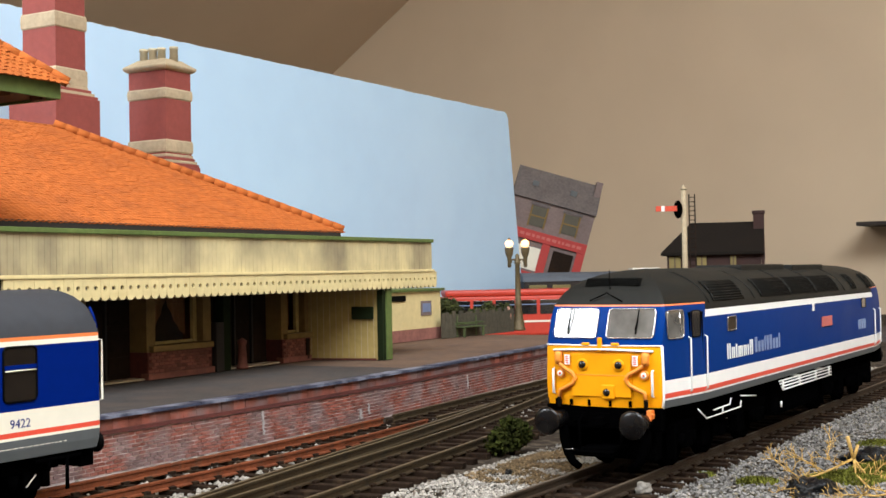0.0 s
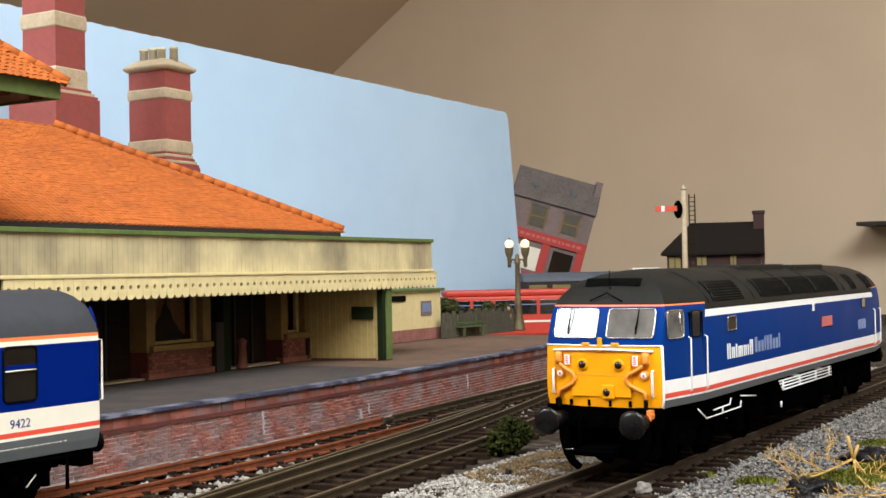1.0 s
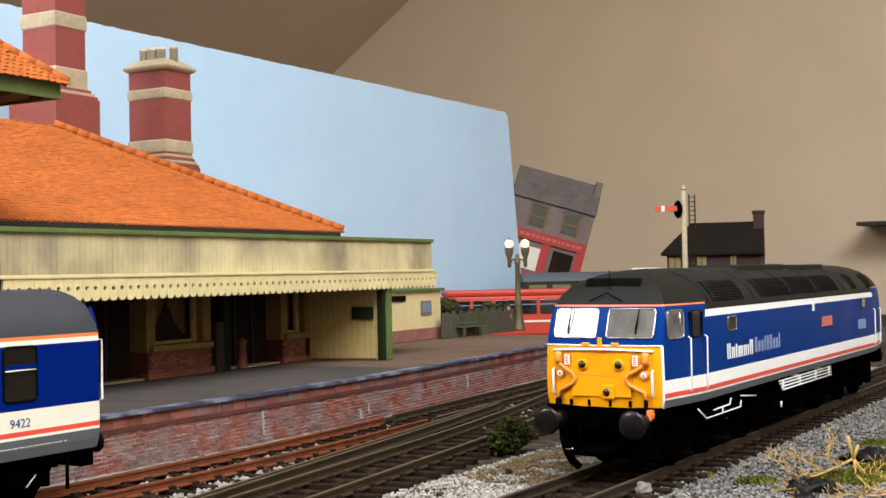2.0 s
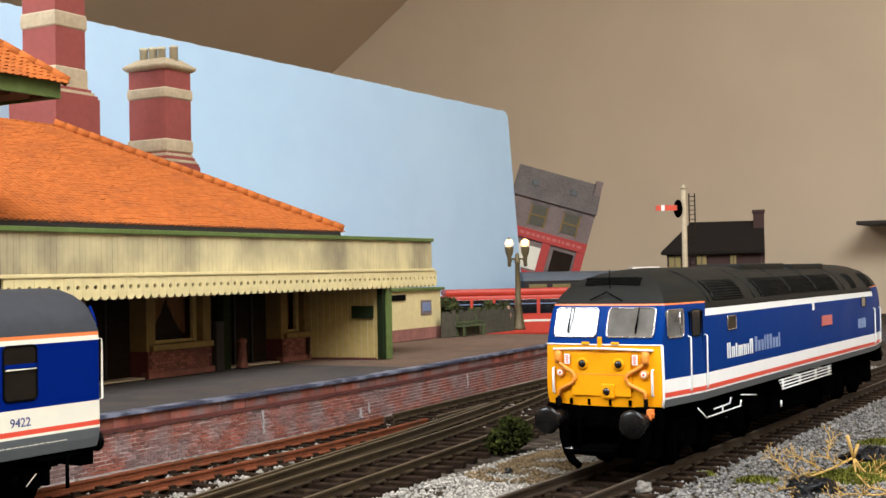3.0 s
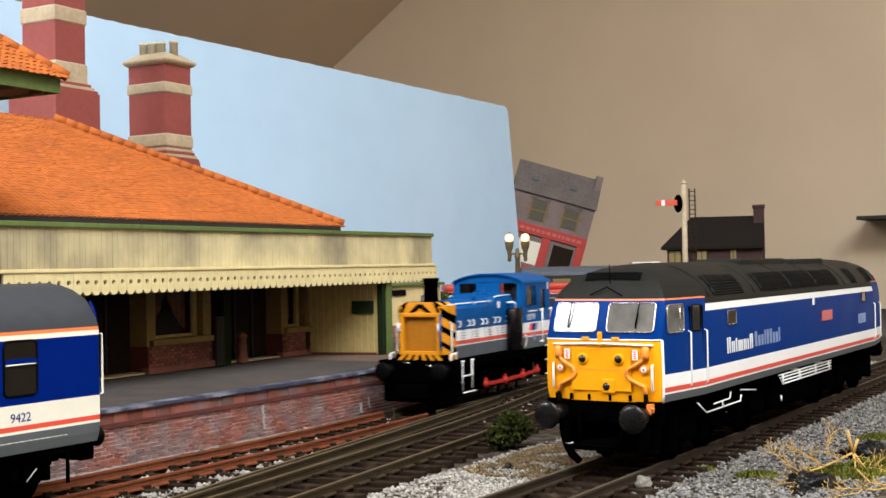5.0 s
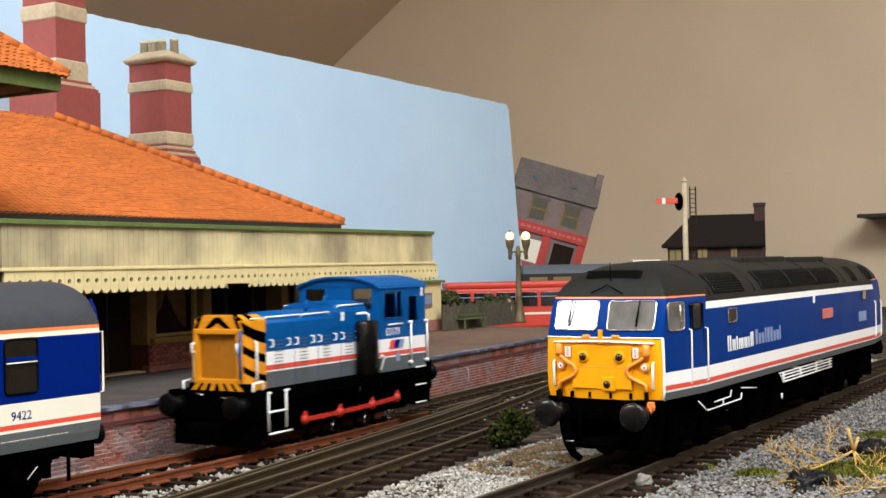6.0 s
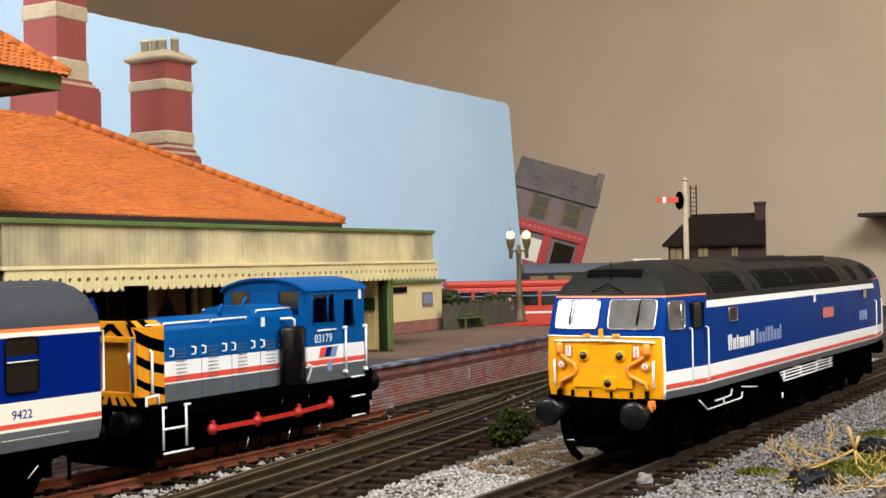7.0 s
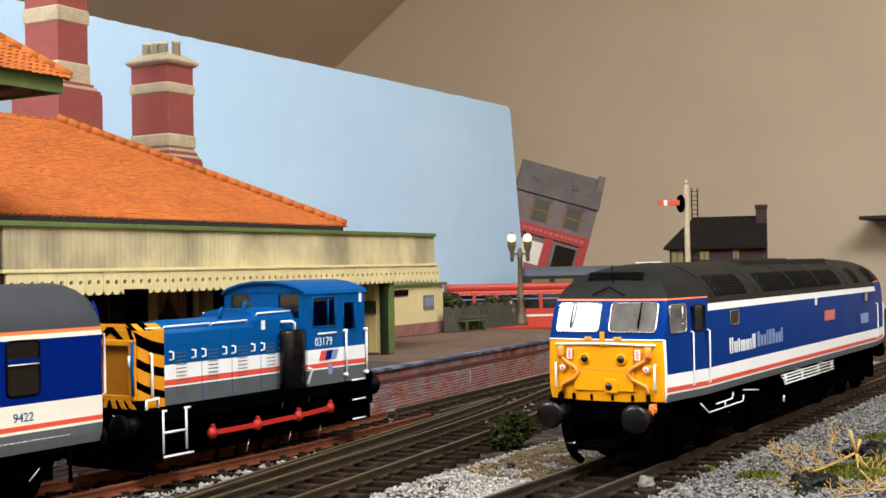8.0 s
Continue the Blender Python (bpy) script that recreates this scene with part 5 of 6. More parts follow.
    line = [(fx + d, -hw * k) for d, k in TEMPLATE_CAB[1:]] + [(fx + d, hw * k) for d, k in TEMPLATE_CAB[-2:0:-1]]
    top = [(p[0] - 0.05, p[1] * 1.004, 32.3) for p in line]
    for sgn in (-1,):
        tube(bm, [(8.15, sgn * 15.6, 32.3), (8.15, sgn * 15.75, 28), (8.15, sgn * 15.86, 23.8), (8.3, sgn * 15.7, 18.9), (8.55, sgn * 15.34, 17.0)], 0.34, 6)
    tube(bm, top, 0.18, 6)
    part("white_edge", bm, "white", lo)
    # roof fittings
    bm = bmesh.new()
    prism(bm, [(-7.5, 0), (7.5, 0), (6.8, 2.0), (-6.8, 2.0)], "x", 0, 5)
    for k in range(4):
        box(bm, -0.25, 0.1, -7.0, 7.0, 0.22 + 0.5 * k, 0.32 + 0.5 * k, mat=1)
    vent = part("roof_vent", bm, ["grille", "roofgrey"], lo)
    vent.matrix_local = at(14.3, 0, 47.0, 0, 0, 4)
    bars("aerial", [[(13.2, 0, 46), (12.8, 0, 51.0)]], 0.12, "black", lo)
    bars("wiper_pivot", [[(10.4, -4.4, 43.1), (10.9, -0.6, 45.0), (11.0, 0.0, 45.4), (10.9, 0.6, 45.0), (10.4, 4.4, 43.3)]], 0.16, "black", lo)
    # roof grilles follow the curve of the roof
    def roof_panel(s0, s1, slats, thick, name="roof_grille"):
        prof = [(17.45, 42.2), (16.55, 44.2), (14.65, 46.5), (13.2, 47.5)]
        bm = bmesh.new()
        for a, b in zip(prof, prof[1:]):
            quad(bm, [(s0, -a[0] - 0.2, a[1] + 0.1), (s1, -a[0] - 0.2, a[1] + 0.1), (s1, -b[0] - 0.2, b[1] + 0.16), (s0, -b[0] - 0.2, b[1] + 0.16)], 0)
        for k in range(slats):
            f = (k + 0.5) / slats * 3
            i = min(2, int(f))
            yy = prof[i][0] + (prof[i + 1][0] - prof[i][0]) * (f - i)
            zz = prof[i][1] + (prof[i + 1][1] - prof[i][1]) * (f - i)
            tube(bm, [(s0, -yy - 0.2, zz + 0.12), (s1, -yy - 0.2, zz + 0.12)], thick, 4, mat=1)
        for cx in (s0, s1):
            for a, b in zip(prof, prof[1:]):
                tube(bm, [(cx, -a[0] - 0.2, a[1] + 0.1), (cx, -b[0] - 0.2, b[1] + 0.14)], 0.24, 5, mat=1)
        return part(name, bm, ["grille", "roofgrey"], lo)
    for s0, s1 in ((40.6, 65.2), (82, 112), (113, 142), (143, 171), (192, 198), (216.5, 222.5)):
        roof_panel(s0, s1, 9 if s0 < 50 else 16, 0.2 if s0 < 50 else 0.05)
    bm = bmesh.new()
    box(bm, 95, 140, -7.5, 7.5, 49.4, 51.9, 0.6)
    box(bm, 146, 186, -8.5, 8.5, 48.8, 51.6, 0.6)
    part("roof_hatch", bm, "roofgrey", lo)
    for s0 in (36.5, 75, 111, 143, 180):
        bars("roof_rib", [[(s0, -17.7, 42.0), (s0, -16.5, 44.2), (s0, -14.6, 46.4), (s0, -11.7, 48.4), (s0, -8.4, 49.95), (s0, 0, 51.1)]], 0.18, "roofgrey", lo, n=5)
    # cab side
    def cab_side(s):
        return 15.6 + (s - 9.0) * (18.1 - 15.6) / 22.0
    window_pane(lo, on_side(15.2, cab_side(15.2) + 0.12, 37.3) @ pose(0, 0, 0, 0, -6.5, 0), 8.4, 6.8, 0.9, "steel", 0.18, "screen", "cab_window")
    window_pane(lo, on_side(26.3, cab_side(26.3) + 0.12, 37.0) @ pose(0, 0, 0, 0, -6.5, 0), 4.8, 6.6, 0.8, "rubber", 0.16, "pane", "cab_door_window")
    window_pane(lo, on_side(52.6, 18.2, 35.9), 7.0, 3.6, 0.4, "steel", 0.14, "oldpane", "body_window")
    bars("cab_window_bar", [[(17.6, -cab_side(17.6) - 0.15, 34.2), (17.6, -cab_side(17.6) - 0.15, 40.4)], [(17.6, -cab_side(17.6) - 0.15, 36.0), (19.2, -cab_side(19.2) - 0.15, 36.0)]], 0.2, "steel", lo)
    window_pane(lo, on_side(206, 18.2, 36.7), 6.2, 3.4, 0.5, "rubber", 0.14, "pane", "body_window")
    for s, u in ((22.2, cab_side(22.2)), (31.0, 18.2), (221.8, 18.2), (232.5, 17.9)):
        bars("handrail", [[(s, -u, 33.8), (s, -u - 0.7, 33.5), (s, -u - 0.7, 20.3), (s, -u, 19.9)]], 0.23, "white", lo)
    bm = bmesh.new()
    for s in (22.9, 29.8):
        box(bm, s - 0.05, s + 0.05, -cab_side(s) - 0.3, -cab_side(s) + 0.4, 19, 40)
    part("cab_door_seam", bm, "rubber", lo)
    # company name drawn as plain upright strokes
    bm, bm2 = bmesh.new(), bmesh.new()
    s = 48.2
    for k, wd in enumerate((2.9, 2.5, 1.6, 3.6, 2.5, 1.7, 2.6)):
        z1 = 30.5 if k in (0, 6) else (30.0 if k == 2 else 29.3)
        strokes = (0, 0.4, 0.8) if wd > 3 else (0, 0.62) if wd > 2 else (0.1,)
        for f in strokes:
            box(bm, s + wd * f, s + wd * f + 0.85, -18.4, -18.2, 26.3, z1)
        s += wd * 1.32
    s = 72.4
    for k, wd in enumerate((2.5, 2.5, 2.5, 1.8, 2.5, 2.6, 2.5, 2.5, 1.8)):
        z1 = 30.9 if k in (0, 3, 4, 5, 8) else 29.7
        for f in ((0, 0.28, 0.56) if wd > 2 else (0, 0.3)):
            box(bm2, s + wd * f, s + wd * f + 0.42, -18.4, -18.2, 26.6, z1)
        s += wd * 1.2
    part("lettering", bm, "white", lo, "white block lettering")
    part("outline_lettering", bm2, "ghost", lo, "pale outlined block lettering")
    solid("nameplate", 145.3, 158.5, -18.5, -18.2, 30.4, 33.8, "shopwall2", lo, 0.1, "red nameplate")
    solid("crest", 134.0, 136.0, -18.5, -18.2, 36.2, 38.6, "white", lo, 0.1)
    bm = bmesh.new()
    for k in range(4):
        box(bm, 196.8 + 3.1 * k, 199.0 + 3.1 * k, -18.42, -18.2, 27, 30.6)
    part("number_bars", bm, "ghost", lo)
    # below the body
    bm = bmesh.new()
    box(bm, 7.3, 9.5, -15.6, 15.6, 11.5, 17.2, 0.3)
    box(bm, 9, 245, -12, 12, 12, 17.4, 0.3)
    box(bm, 244.5, 246.7, -15.6, 15.6, 11.5, 17.2, 0.3)
    part("underframe", bm, "black", lo)
    bm = bmesh.new()
    for yy in (-11.5, -7.5, -2.2, 3.5, 8.5, 12.5):
        box(bm, 6.6, 7.4, yy - 0.35, yy + 0.35, 17.2, 18.7, 0.1)
    for yy in (-6, 0, 6):
        box(bm, 6.9, 7.4, yy - 1.8, yy + 1.8, 13, 15.5, 0.2)
    box(bm, 3.6, 7.4, -1.1, 1.1, 12.6, 14.8, 0.4)
    part("beam_bracket", bm, "black", lo)
    bm = bmesh.new()
    box(bm, 3, 12, -4.5, 4.5, 5.0, 7.4, 0.5)
    tube(bm, [(4, -5, 6.6), (0.8, -5, 6.6), (0.8, 5, 6.6), (4, 5, 6.6)], 0.45, 6)
    part("coupling", bm, "black", lo)
    for sgn in (-1, 1):
        buffer(lo, -2.0, 11.35 * sgn, 13.85, 1, 3.5, 9.0)
        buffer(lo, 254.0, 11.35 * sgn, 13.85, -1)
        bm = bmesh.new()
        tube(bm, [(8, 11.2 * sgn, 12), (8, 11.0 * sgn, 8.4), (8, 10.2 * sgn, 5.0), (7.6, 8.8 * sgn, 2.9), (7.0, 6.6 * sgn, 1.7)], 1.5, 10, r1=0.9)
        part("guard_iron", bm, "black", lo)
        bars("brake_pipe", [[(7.6, 5.5 * sgn, 15), (5.6, 5.8 * sgn, 13.5), (5.2, 5.6 * sgn, 8), (6, 5.2 * sgn, 6)]], 0.4, "black", lo)
    bm = bmesh.new()
    box(bm, 5.4, 7.3, -13.7, -12.3, 14.6, 16.8, 0.2)
    tube(bm, [(6.2, -13.2, 15.6), (5.7, -13.0, 14.6), (5.7, -12.8, 13.9)], 0.55, 8)
    tube(bm, [(5.2, -14.4, 15.8), (6.4, -12.2, 16.0)], 0.32, 6)
    part("orange_tap", bm, "hose", lo, "orange air pipe tap")
    # Black blocks here and at the rear are added to darken the gaps underneath.
    solid("bogie_front", 12, 16, -12, 12, 3.6, 12.5, "black", lo, 0.4)
    bogie(lo, 0, [28, 53, 86])
    solid("bogie_rear", 238, 243, -12, 12, 3.2, 12.5, "black", lo, 0.4)
    bogie(lo, 0, [168, 201, 226])
    # Two short bright bars drawn as highlights on the dark coupling.
    for y in (-8.6, -5.4):
        bars("coupling_pin", [[(5.2, -y - 1.2, 6.3), (5.2, -y + 1.0, 6.2)]], 0.16, "steel", lo)
    bm = bmesh.new()
    box(bm, 100, 150, -15.5, 15.5, 5.0, 15.5, 1.5)
    part("fuel_tank", bm, "black", lo)
    bm = bmesh.new()
    for zz, s0 in ((13.1, 102), (14.1, 101), (15.1, 99.5), (16.0, 98.4)):
        tube(bm, [(s0, -17.2, zz), (160, -17.2, zz)], 0.24, 6)
    for ss in (102.5, 121, 140, 157):
        tube(bm, [(ss, -17.2, 13.0), (ss, -17.2, 16.1)], 0.34, 6)
    for ss in (122, 150):
        tube(bm, [(ss, -17.0, 15.8), (ss, -12, 16.4)], 0.4, 6)
    part("pipe_rack", bm, "white", lo, "white pipe rack below the body")
    bm = bmesh.new()
    tube(bm, [(27.3, -17.4, 15.0), (33.4, -17.4, 12.0), (60.9, -17.4, 12.2), (61.6, -17.4, 13.8)], 0.19, 6)
    tube(bm, [(39.2, -17.4, 13.6), (51.9, -17.4, 13.8), (52.9, -17.4, 15.4)], 0.19, 6)
    tube(bm, [(46, -17.4, 13.7), (46, -17.4, 12.1)], 0.22, 6)
    part("footstep", bm, "white", lo, "white edged footstep")
    solid("footboard", 34, 61, -17.2, -14, 11.5, 12.0, "black", lo)
    bars("white_rod", [[(62.6, -17.0, 15.1), (76.3, -17.0, 13.8)]], 0.18, "white", lo)
    bars("white_lever", [[(103.5, -16.2, 7.6), (103.8, -16.2, 9.4)]], 0.3, "white", lo)
    return lo


main_line_loco()


def coach():
    x, y, w = track_at(-40.6)
    c = thing("passenger_coach", at(x, y, RAIL, 90 - 31.3), "blue cream and red passenger coach with grey roof", "coach")
    tpl = [(4, 1.0), (0.5, 1.0), (0.12, 0.985), (0, 0.95), (0, 0.6), (0, 0)]
    rows = [(12.9, 17.5, 0.6, 0), (15, 17.9, 0.2, 0), (17.2, 18.0, 0, 1), (17.8, 18, 0, 2), (18.9, 18, 0, 1), (23.4, 18, 0, 3), (37.2, 17.95, 0, 1), (38.3, 17.9, 0, 5), (39.1, 17.8, 0, 4), (41.2, 17.3, 0.0, 4), (43.3, 16.0, 0.0, 4), (45.5, 13.4, 0.1, 4), (47.4, 9.8, 0.2, 4), (48.6, 5.6, 0.3, 4), (49.1, 1.5, 0.5, 4)]
    body = hull(rows, 262, ["skirt", "coachwhite", "red", "coachblue", "coachroof", "orange"], c, tpl, smooth=False)
    for p in body.data.polygons:
        p.use_smooth = p.material_index == 4 and abs(p.normal.x) < 0.5
    body.matrix_local = at(-262, 0, 0)
    for k in range(9):
        window_pane(c, on_side(-22.6 - 27.5 * k, 18.0, 31.2), 8.6, 11.6, 1.1, "rubber", 0.25, "coachpane", "window")
        bm = bmesh.new()
        box(bm, -26.8 - 27.5 * k, -18.4 - 27.5 * k, -18.35, -18.05, 32.3, 33.2)
        part("window_transom", bm, "coachblue", c)
        bars("white_bar", [[(-26.6 - 27.5 * k, -18.4, 32.0), (-18.6 - 27.5 * k, -18.4, 32.0)]], 0.16, "coachwhite", c)
    words("coach_number", "9422", 2.75, on_side(-25.4, 18.03, 19.75), "coachblue", c, "dark blue number 9422")
    bm = bmesh.new()
    s = -31.0
    rnd = random.Random(5)
    while s < -10:
        wd = rnd.uniform(0.4, 1.5)
        box(bm, s, s + wd, -17.96, -17.7, 15.4, 15.55)
        s += wd + 0.35
    part("small_print_bars", bm, "coachwhite", c)
    bars("end_handrail", [[(0, -15.5, 37.5), (2.4, -15.8, 37.2), (2.6, -15.8, 23.4), (0, -15.5, 23.0)]], 0.3, "coachwhite", c)
    bm = bmesh.new()
    box(bm, 0, 4.0, -6.5, 6.5, 15, 41, 0.6)
    part("gangway", bm, "black", c)
    for sgn in (-1, 1):
        buffer(c, 5.4, 11.35 * sgn, 13.0, -1, 2.5, 5.4, "rubber")
    bm = bmesh.new()
    box(bm, -262, -0.3, -14, 14, 10.5, 13.2, 0.3)
    box(bm, -4, 0, -15.5, 15.5, 8.5, 13.2, 0.3)
    part("underframe", bm, "black", c)
    bm = bmesh.new()
    box(bm, -18, -5, -17.2, -14.8, 11.4, 12.1, 0.2)
    tube(bm, [(-14, -16.8, 9.2), (-14, -16.8, 12.5)], 0.4, 6)
    tube(bm, [(-9, -16.8, 4.5), (-9, -16.8, 12.5)], 0.5, 6)
    part("footboard", bm, "black", c)
    bars("white_rod", [[(-20.5, -17.0, 6.6), (-17.8, -17.0, 9.0)], [(-19, -16.4, 13.0), (-13, -16.4, 13.2)]], 0.09, "coachwhite", c)
    bogie(c, 0, [-52, -17], 6.0)
    bogie(c, 0, [-246, -211], 6.0)
    # blue corner strip on the roof end
    bars("end_pipe", [[(-0.4, -17.4, 40.0), (-0.5, -16.6, 42.8), (-0.5, -15.3, 44.8)]], 0.28, "coachblue", c)
    return c


coach()


WHEELS, RODS = [], []


def shunter():
    lo = thing("shunting_locomotive", at(-73.6, 323.9, RAIL, 90 - 31.3), "small blue diesel shunter with black and yellow striped nose", "locomotive")
    bands = ["skirt", "white", "red", "shuntblue", "black", "shuntyellow"]
    # bonnet
    bm = bmesh.new()
    levels = [(17.5, 10.6, 0), (22.0, 10.6, 1), (22.4, 10.6, 2), (23.9, 10.6, 1), (27.7, 10.6, 3), (32.6, 10.6, 3), (35.5, 10.5, 3), (36.5, 10.1, 3), (37.3, 9.0, 3), (38.0, 6.6, 3), (38.4, 3.2, 3), (38.5, 0, 3)]
    loops = []
    for s in (-13.6, 39):
        ring = [(s, -w_, z) for z, w_, _ in levels] + [(s, w_, z) for z, w_, _ in levels[-2::-1]]
        loops.append([bm.verts.new(p) for p in ring])
    n = len(loops[0])
    for k in range(n - 1):
        f = bm.faces.new((loops[0][k], loops[1][k], loops[1][k + 1], loops[0][k + 1]))
        f.material_index = levels[k if k < len(levels) - 1 else n - 2 - k][2]
        f.smooth = levels[k if k < len(levels) - 1 else n - 2 - k][0] > 35
    bm.faces.new(loops[0])
    bm.faces.new(loops[1][::-1])
    bmesh.ops.recalc_face_normals(bm, faces=bm.faces)
    bonnet = part("bonnet", bm, bands, lo)
    bm = bmesh.new()
    prism(bm, [(-10.64, 32.7), (10.64, 32.7), (10.5, 37.3), (10.0, 38.4), (9.0, 39.2), (6.6, 40.0), (3, 40.5), (-3, 40.5), (-6.6, 40.0), (-9.0, 39.2), (-10.0, 38.4), (-10.5, 37.3)], "x", 21.6, 39)
    for v in bm.verts:
        if v.co.x < 30 and v.co.z > 38:
            v.co.x += 0.8
    for ss in (13, 21.0):
        tube(bm, [(ss + (2 if ss > 20 else 0), -5.6, 37.6), (ss + (2 if ss > 20 else 0), -5.6, 40.2 + (1.6 if ss > 20 else 0)), (ss + 1.2 + (2 if ss > 20 else 0), -5.6, 41.0 + (1.6 if ss > 20 else 0))], 0.55, 8)
    part("bonnet_hump", bm, "shuntblue", lo)
    # striped nose: rounded corners in sloping bands
    bm = bmesh.new()
    prof = [(-13.5, 10.65), (-17.5, 10.5), (-19.6, 9.9), (-20.8, 8.8), (-21.4, 7.0)]
    edges = [16.8, 19.4, 21.3, 24.7, 27.0, 30.1, 33.2, 36.8]
    for sgn in (-1, 1):
        for i, (z0, z1) in enumerate(zip(edges, edges[1:])):
            for j, (a, b) in enumerate(zip(prof, prof[1:])):
                da, db = 0.95 * j, 0.95 * (j + 1)
                def cz(z, d):
                    return min(36.8, max(16.8, z + d)) if 16.8 < z < 36.8 else z
                quad(bm, [(a[0], sgn * a[1], cz(z0, da)), (b[0], sgn * b[1], cz(z0, db)), (b[0], sgn * b[1], cz(z1, db)), (a[0], sgn * a[1], cz(z1, da))], i % 2)
    top = [(-13.5, -10.65), *[(p[0], -p[1]) for p in prof[1:]], *[(p[0], p[1]) for p in prof[::-1]]]
    peak = [(x_ * 0.98, y_ * 0.7, 38.4) for x_, y_ in top]
    low = [(x_, y_, 36.8) for x_, y_ in top]
    va, vb = [bm.verts.new(p) for p in low], [bm.verts.new(p) for p in peak]
    for i in range(len(va) - 1):
        f = bm.faces.new((va[i], va[i + 1], vb[i + 1], vb[i]))
        f.material_index = 1 if i % 2 else 0
    f = bm.faces.new(vb)
    f.material_index = 1
    bmesh.ops.remove_doubles(bm, verts=bm.verts, dist=0.02)
    bmesh.ops.recalc_face_normals(bm, faces=bm.faces)
    part("nose", bm, ["shuntyellow", "black"], lo, "black and yellow striped nose corners")
    bm = bmesh.new()
    box(bm, -20.4, -14, -7.2, 7.2, 20.0, 33.4)
    part("radiator", bm, "radiator", lo, "ochre radiator panel")
    bm = bmesh.new()
    for y0, y1 in ((-8.4, -6.7), (6.7, 8.4)):
        box(bm, -22, -20.2, y0, y1, 19.4, 34.2, 0.3)
    box(bm, -22, -20.2, -8.4, 8.4, 33.0, 34.5, 0.3)
    box(bm, -21.8, -20.2, -8.4, 8.4, 19.2, 20.6, 0.3)
    part("radiator_frame", bm, "shuntyellow", lo)
    bm = bmesh.new()
    prism(bm, [(-8.4, 34.5), (8.4, 34.5), (7.8, 36.2), (5.2, 38.2), (-5.2, 38.2), (-7.8, 36.2)], "x", -21.3, -17)
    part("nose_top", bm, "shuntyellow", lo)
    solid("nose_apron", -21.9, -19, -10.2, 10.2, 16.6, 19.4, "black", lo, 0.2)
    def stripe(corners, x0, x1, mat):
        bm = bmesh.new()
        prism(bm, corners, "x", x0, x1)
        part("nose_stripe", bm, mat, lo)
    for sgn in (-1, 1):
        stripe([(0, 36.2), (0, 37.7), (sgn * 1.0, 37.7), (sgn * 4.6, 34.6), (sgn * 2.6, 34.6)], -21.5, -21.2, "black")
        stripe([(sgn * 5.4, 38.0), (sgn * 6.8, 37.0), (sgn * 8.2, 34.6), (sgn * 7.0, 34.6)], -21.5, -21.2, "black")
        for k in range(3):
            stripe([(sgn * (1.4 + 3.3 * k), 16.7), (sgn * (3.0 + 3.5 * k), 16.7), (sgn * (1.8 + 2.7 * k), 19.4), (sgn * (0.4 + 2.6 * k), 19.4)], -22.1, -21.7, "shuntyellow")
    bars("blue_hose", [[(-22.2, -8.8, 34.0), (-22.8, -9.0, 33.4), (-22.6, -8.6, 27), (-22.6, -8.9, 20.8)]], 0.4, "shuntblue", lo)
    for sgn in (-1, 1):
        bars("nose_handrail", [[(-18.2, 10.5 * sgn, 31.0), (-18.4, 11.3 * sgn, 30.6), (-18.4, 11.3 * sgn, 20.6), (-18.2, 10.5 * sgn, 20.2)]], 0.33, "white", lo)
        bars("lamp_bracket", [[(-21.6, 12.4 * sgn, 15.6), (-21.6, 12.4 * sgn, 19.6), (-18.0, 12.8 * sgn, 19.9), (-18.0, 12.8 * sgn, 17.6)]], 0.4, "white", lo)
        bars("radiator_handle", [[(-21.9, 8.0 * sgn, 28.0), (-22.9, 8.0 * sgn, 28.0), (-22.9, 8.0 * sgn, 30.4), (-21.9, 8.0 * sgn, 30.4)]], 0.4, "white", lo)
        for pts in ([(-13.2, 9.8 * sgn, 36.6), (-13.0, 10.2 * sgn, 37.4), (3.8, 10.2 * sgn, 37.5), (4.0, 9.8 * sgn, 36.7)],
                    [(4.6, 9.8 * sgn, 36.7), (4.8, 10.2 * sgn, 37.4), (18.8, 10.2 * sgn, 37.6), (19.0, 9.8 * sgn, 36.8)],
                    [(-19, 9.4 * sgn, 36.6), (-18.6, 9.6 * sgn, 37.2), (-14.2, 9.9 * sgn, 37.2)],
                    [(23.2, 9.6 * sgn, 38.4), (23.4, 10.0 * sgn, 39.2), (38, 10.0 * sgn, 39.4)]):
            bars("bonnet_rail", [pts], 0.24, "white", lo)
        for ss in (-11.6, -3.5, 0.3, 8.4, 12.0, 20.0, 24.1, 32.2):
            bars("door_handle", [[(ss, 10.5 * sgn, 28.9), (ss + 0.7, 11.3 * sgn, 29.1), (ss + 0.7, 11.3 * sgn, 30.8), (ss, 10.5 * sgn, 31.0)]], 0.25, "white", lo)
        # Louvre slats; their grey stands in for the shadows they cast on the door.
        for ss in (-7.4, 4.6, 16.4, 28.4):
            bm = bmesh.new()
            for k in range(12):
                box(bm, ss - 1.9, ss + 1.9, sgn * 10.55 - 0.18, sgn * 10.55 + 0.18, 19.6 + k * 0.98, 19.8 + k * 0.98)
            part("louvre", bm, "skirt", lo)
        bm = bmesh.new()
        for ss in (0.2, 12, 24):
            box(bm, ss - 0.08, ss + 0.08, sgn * 10.6 - 0.06, sgn * 10.6 + 0.06, 17.8, 35.5)
        box(bm, -13.5, 39, sgn * 10.6 - 0.06, sgn * 10.6 + 0.06, 32.4, 32.55)
        part("door_seam", bm, "shuntblue", lo)
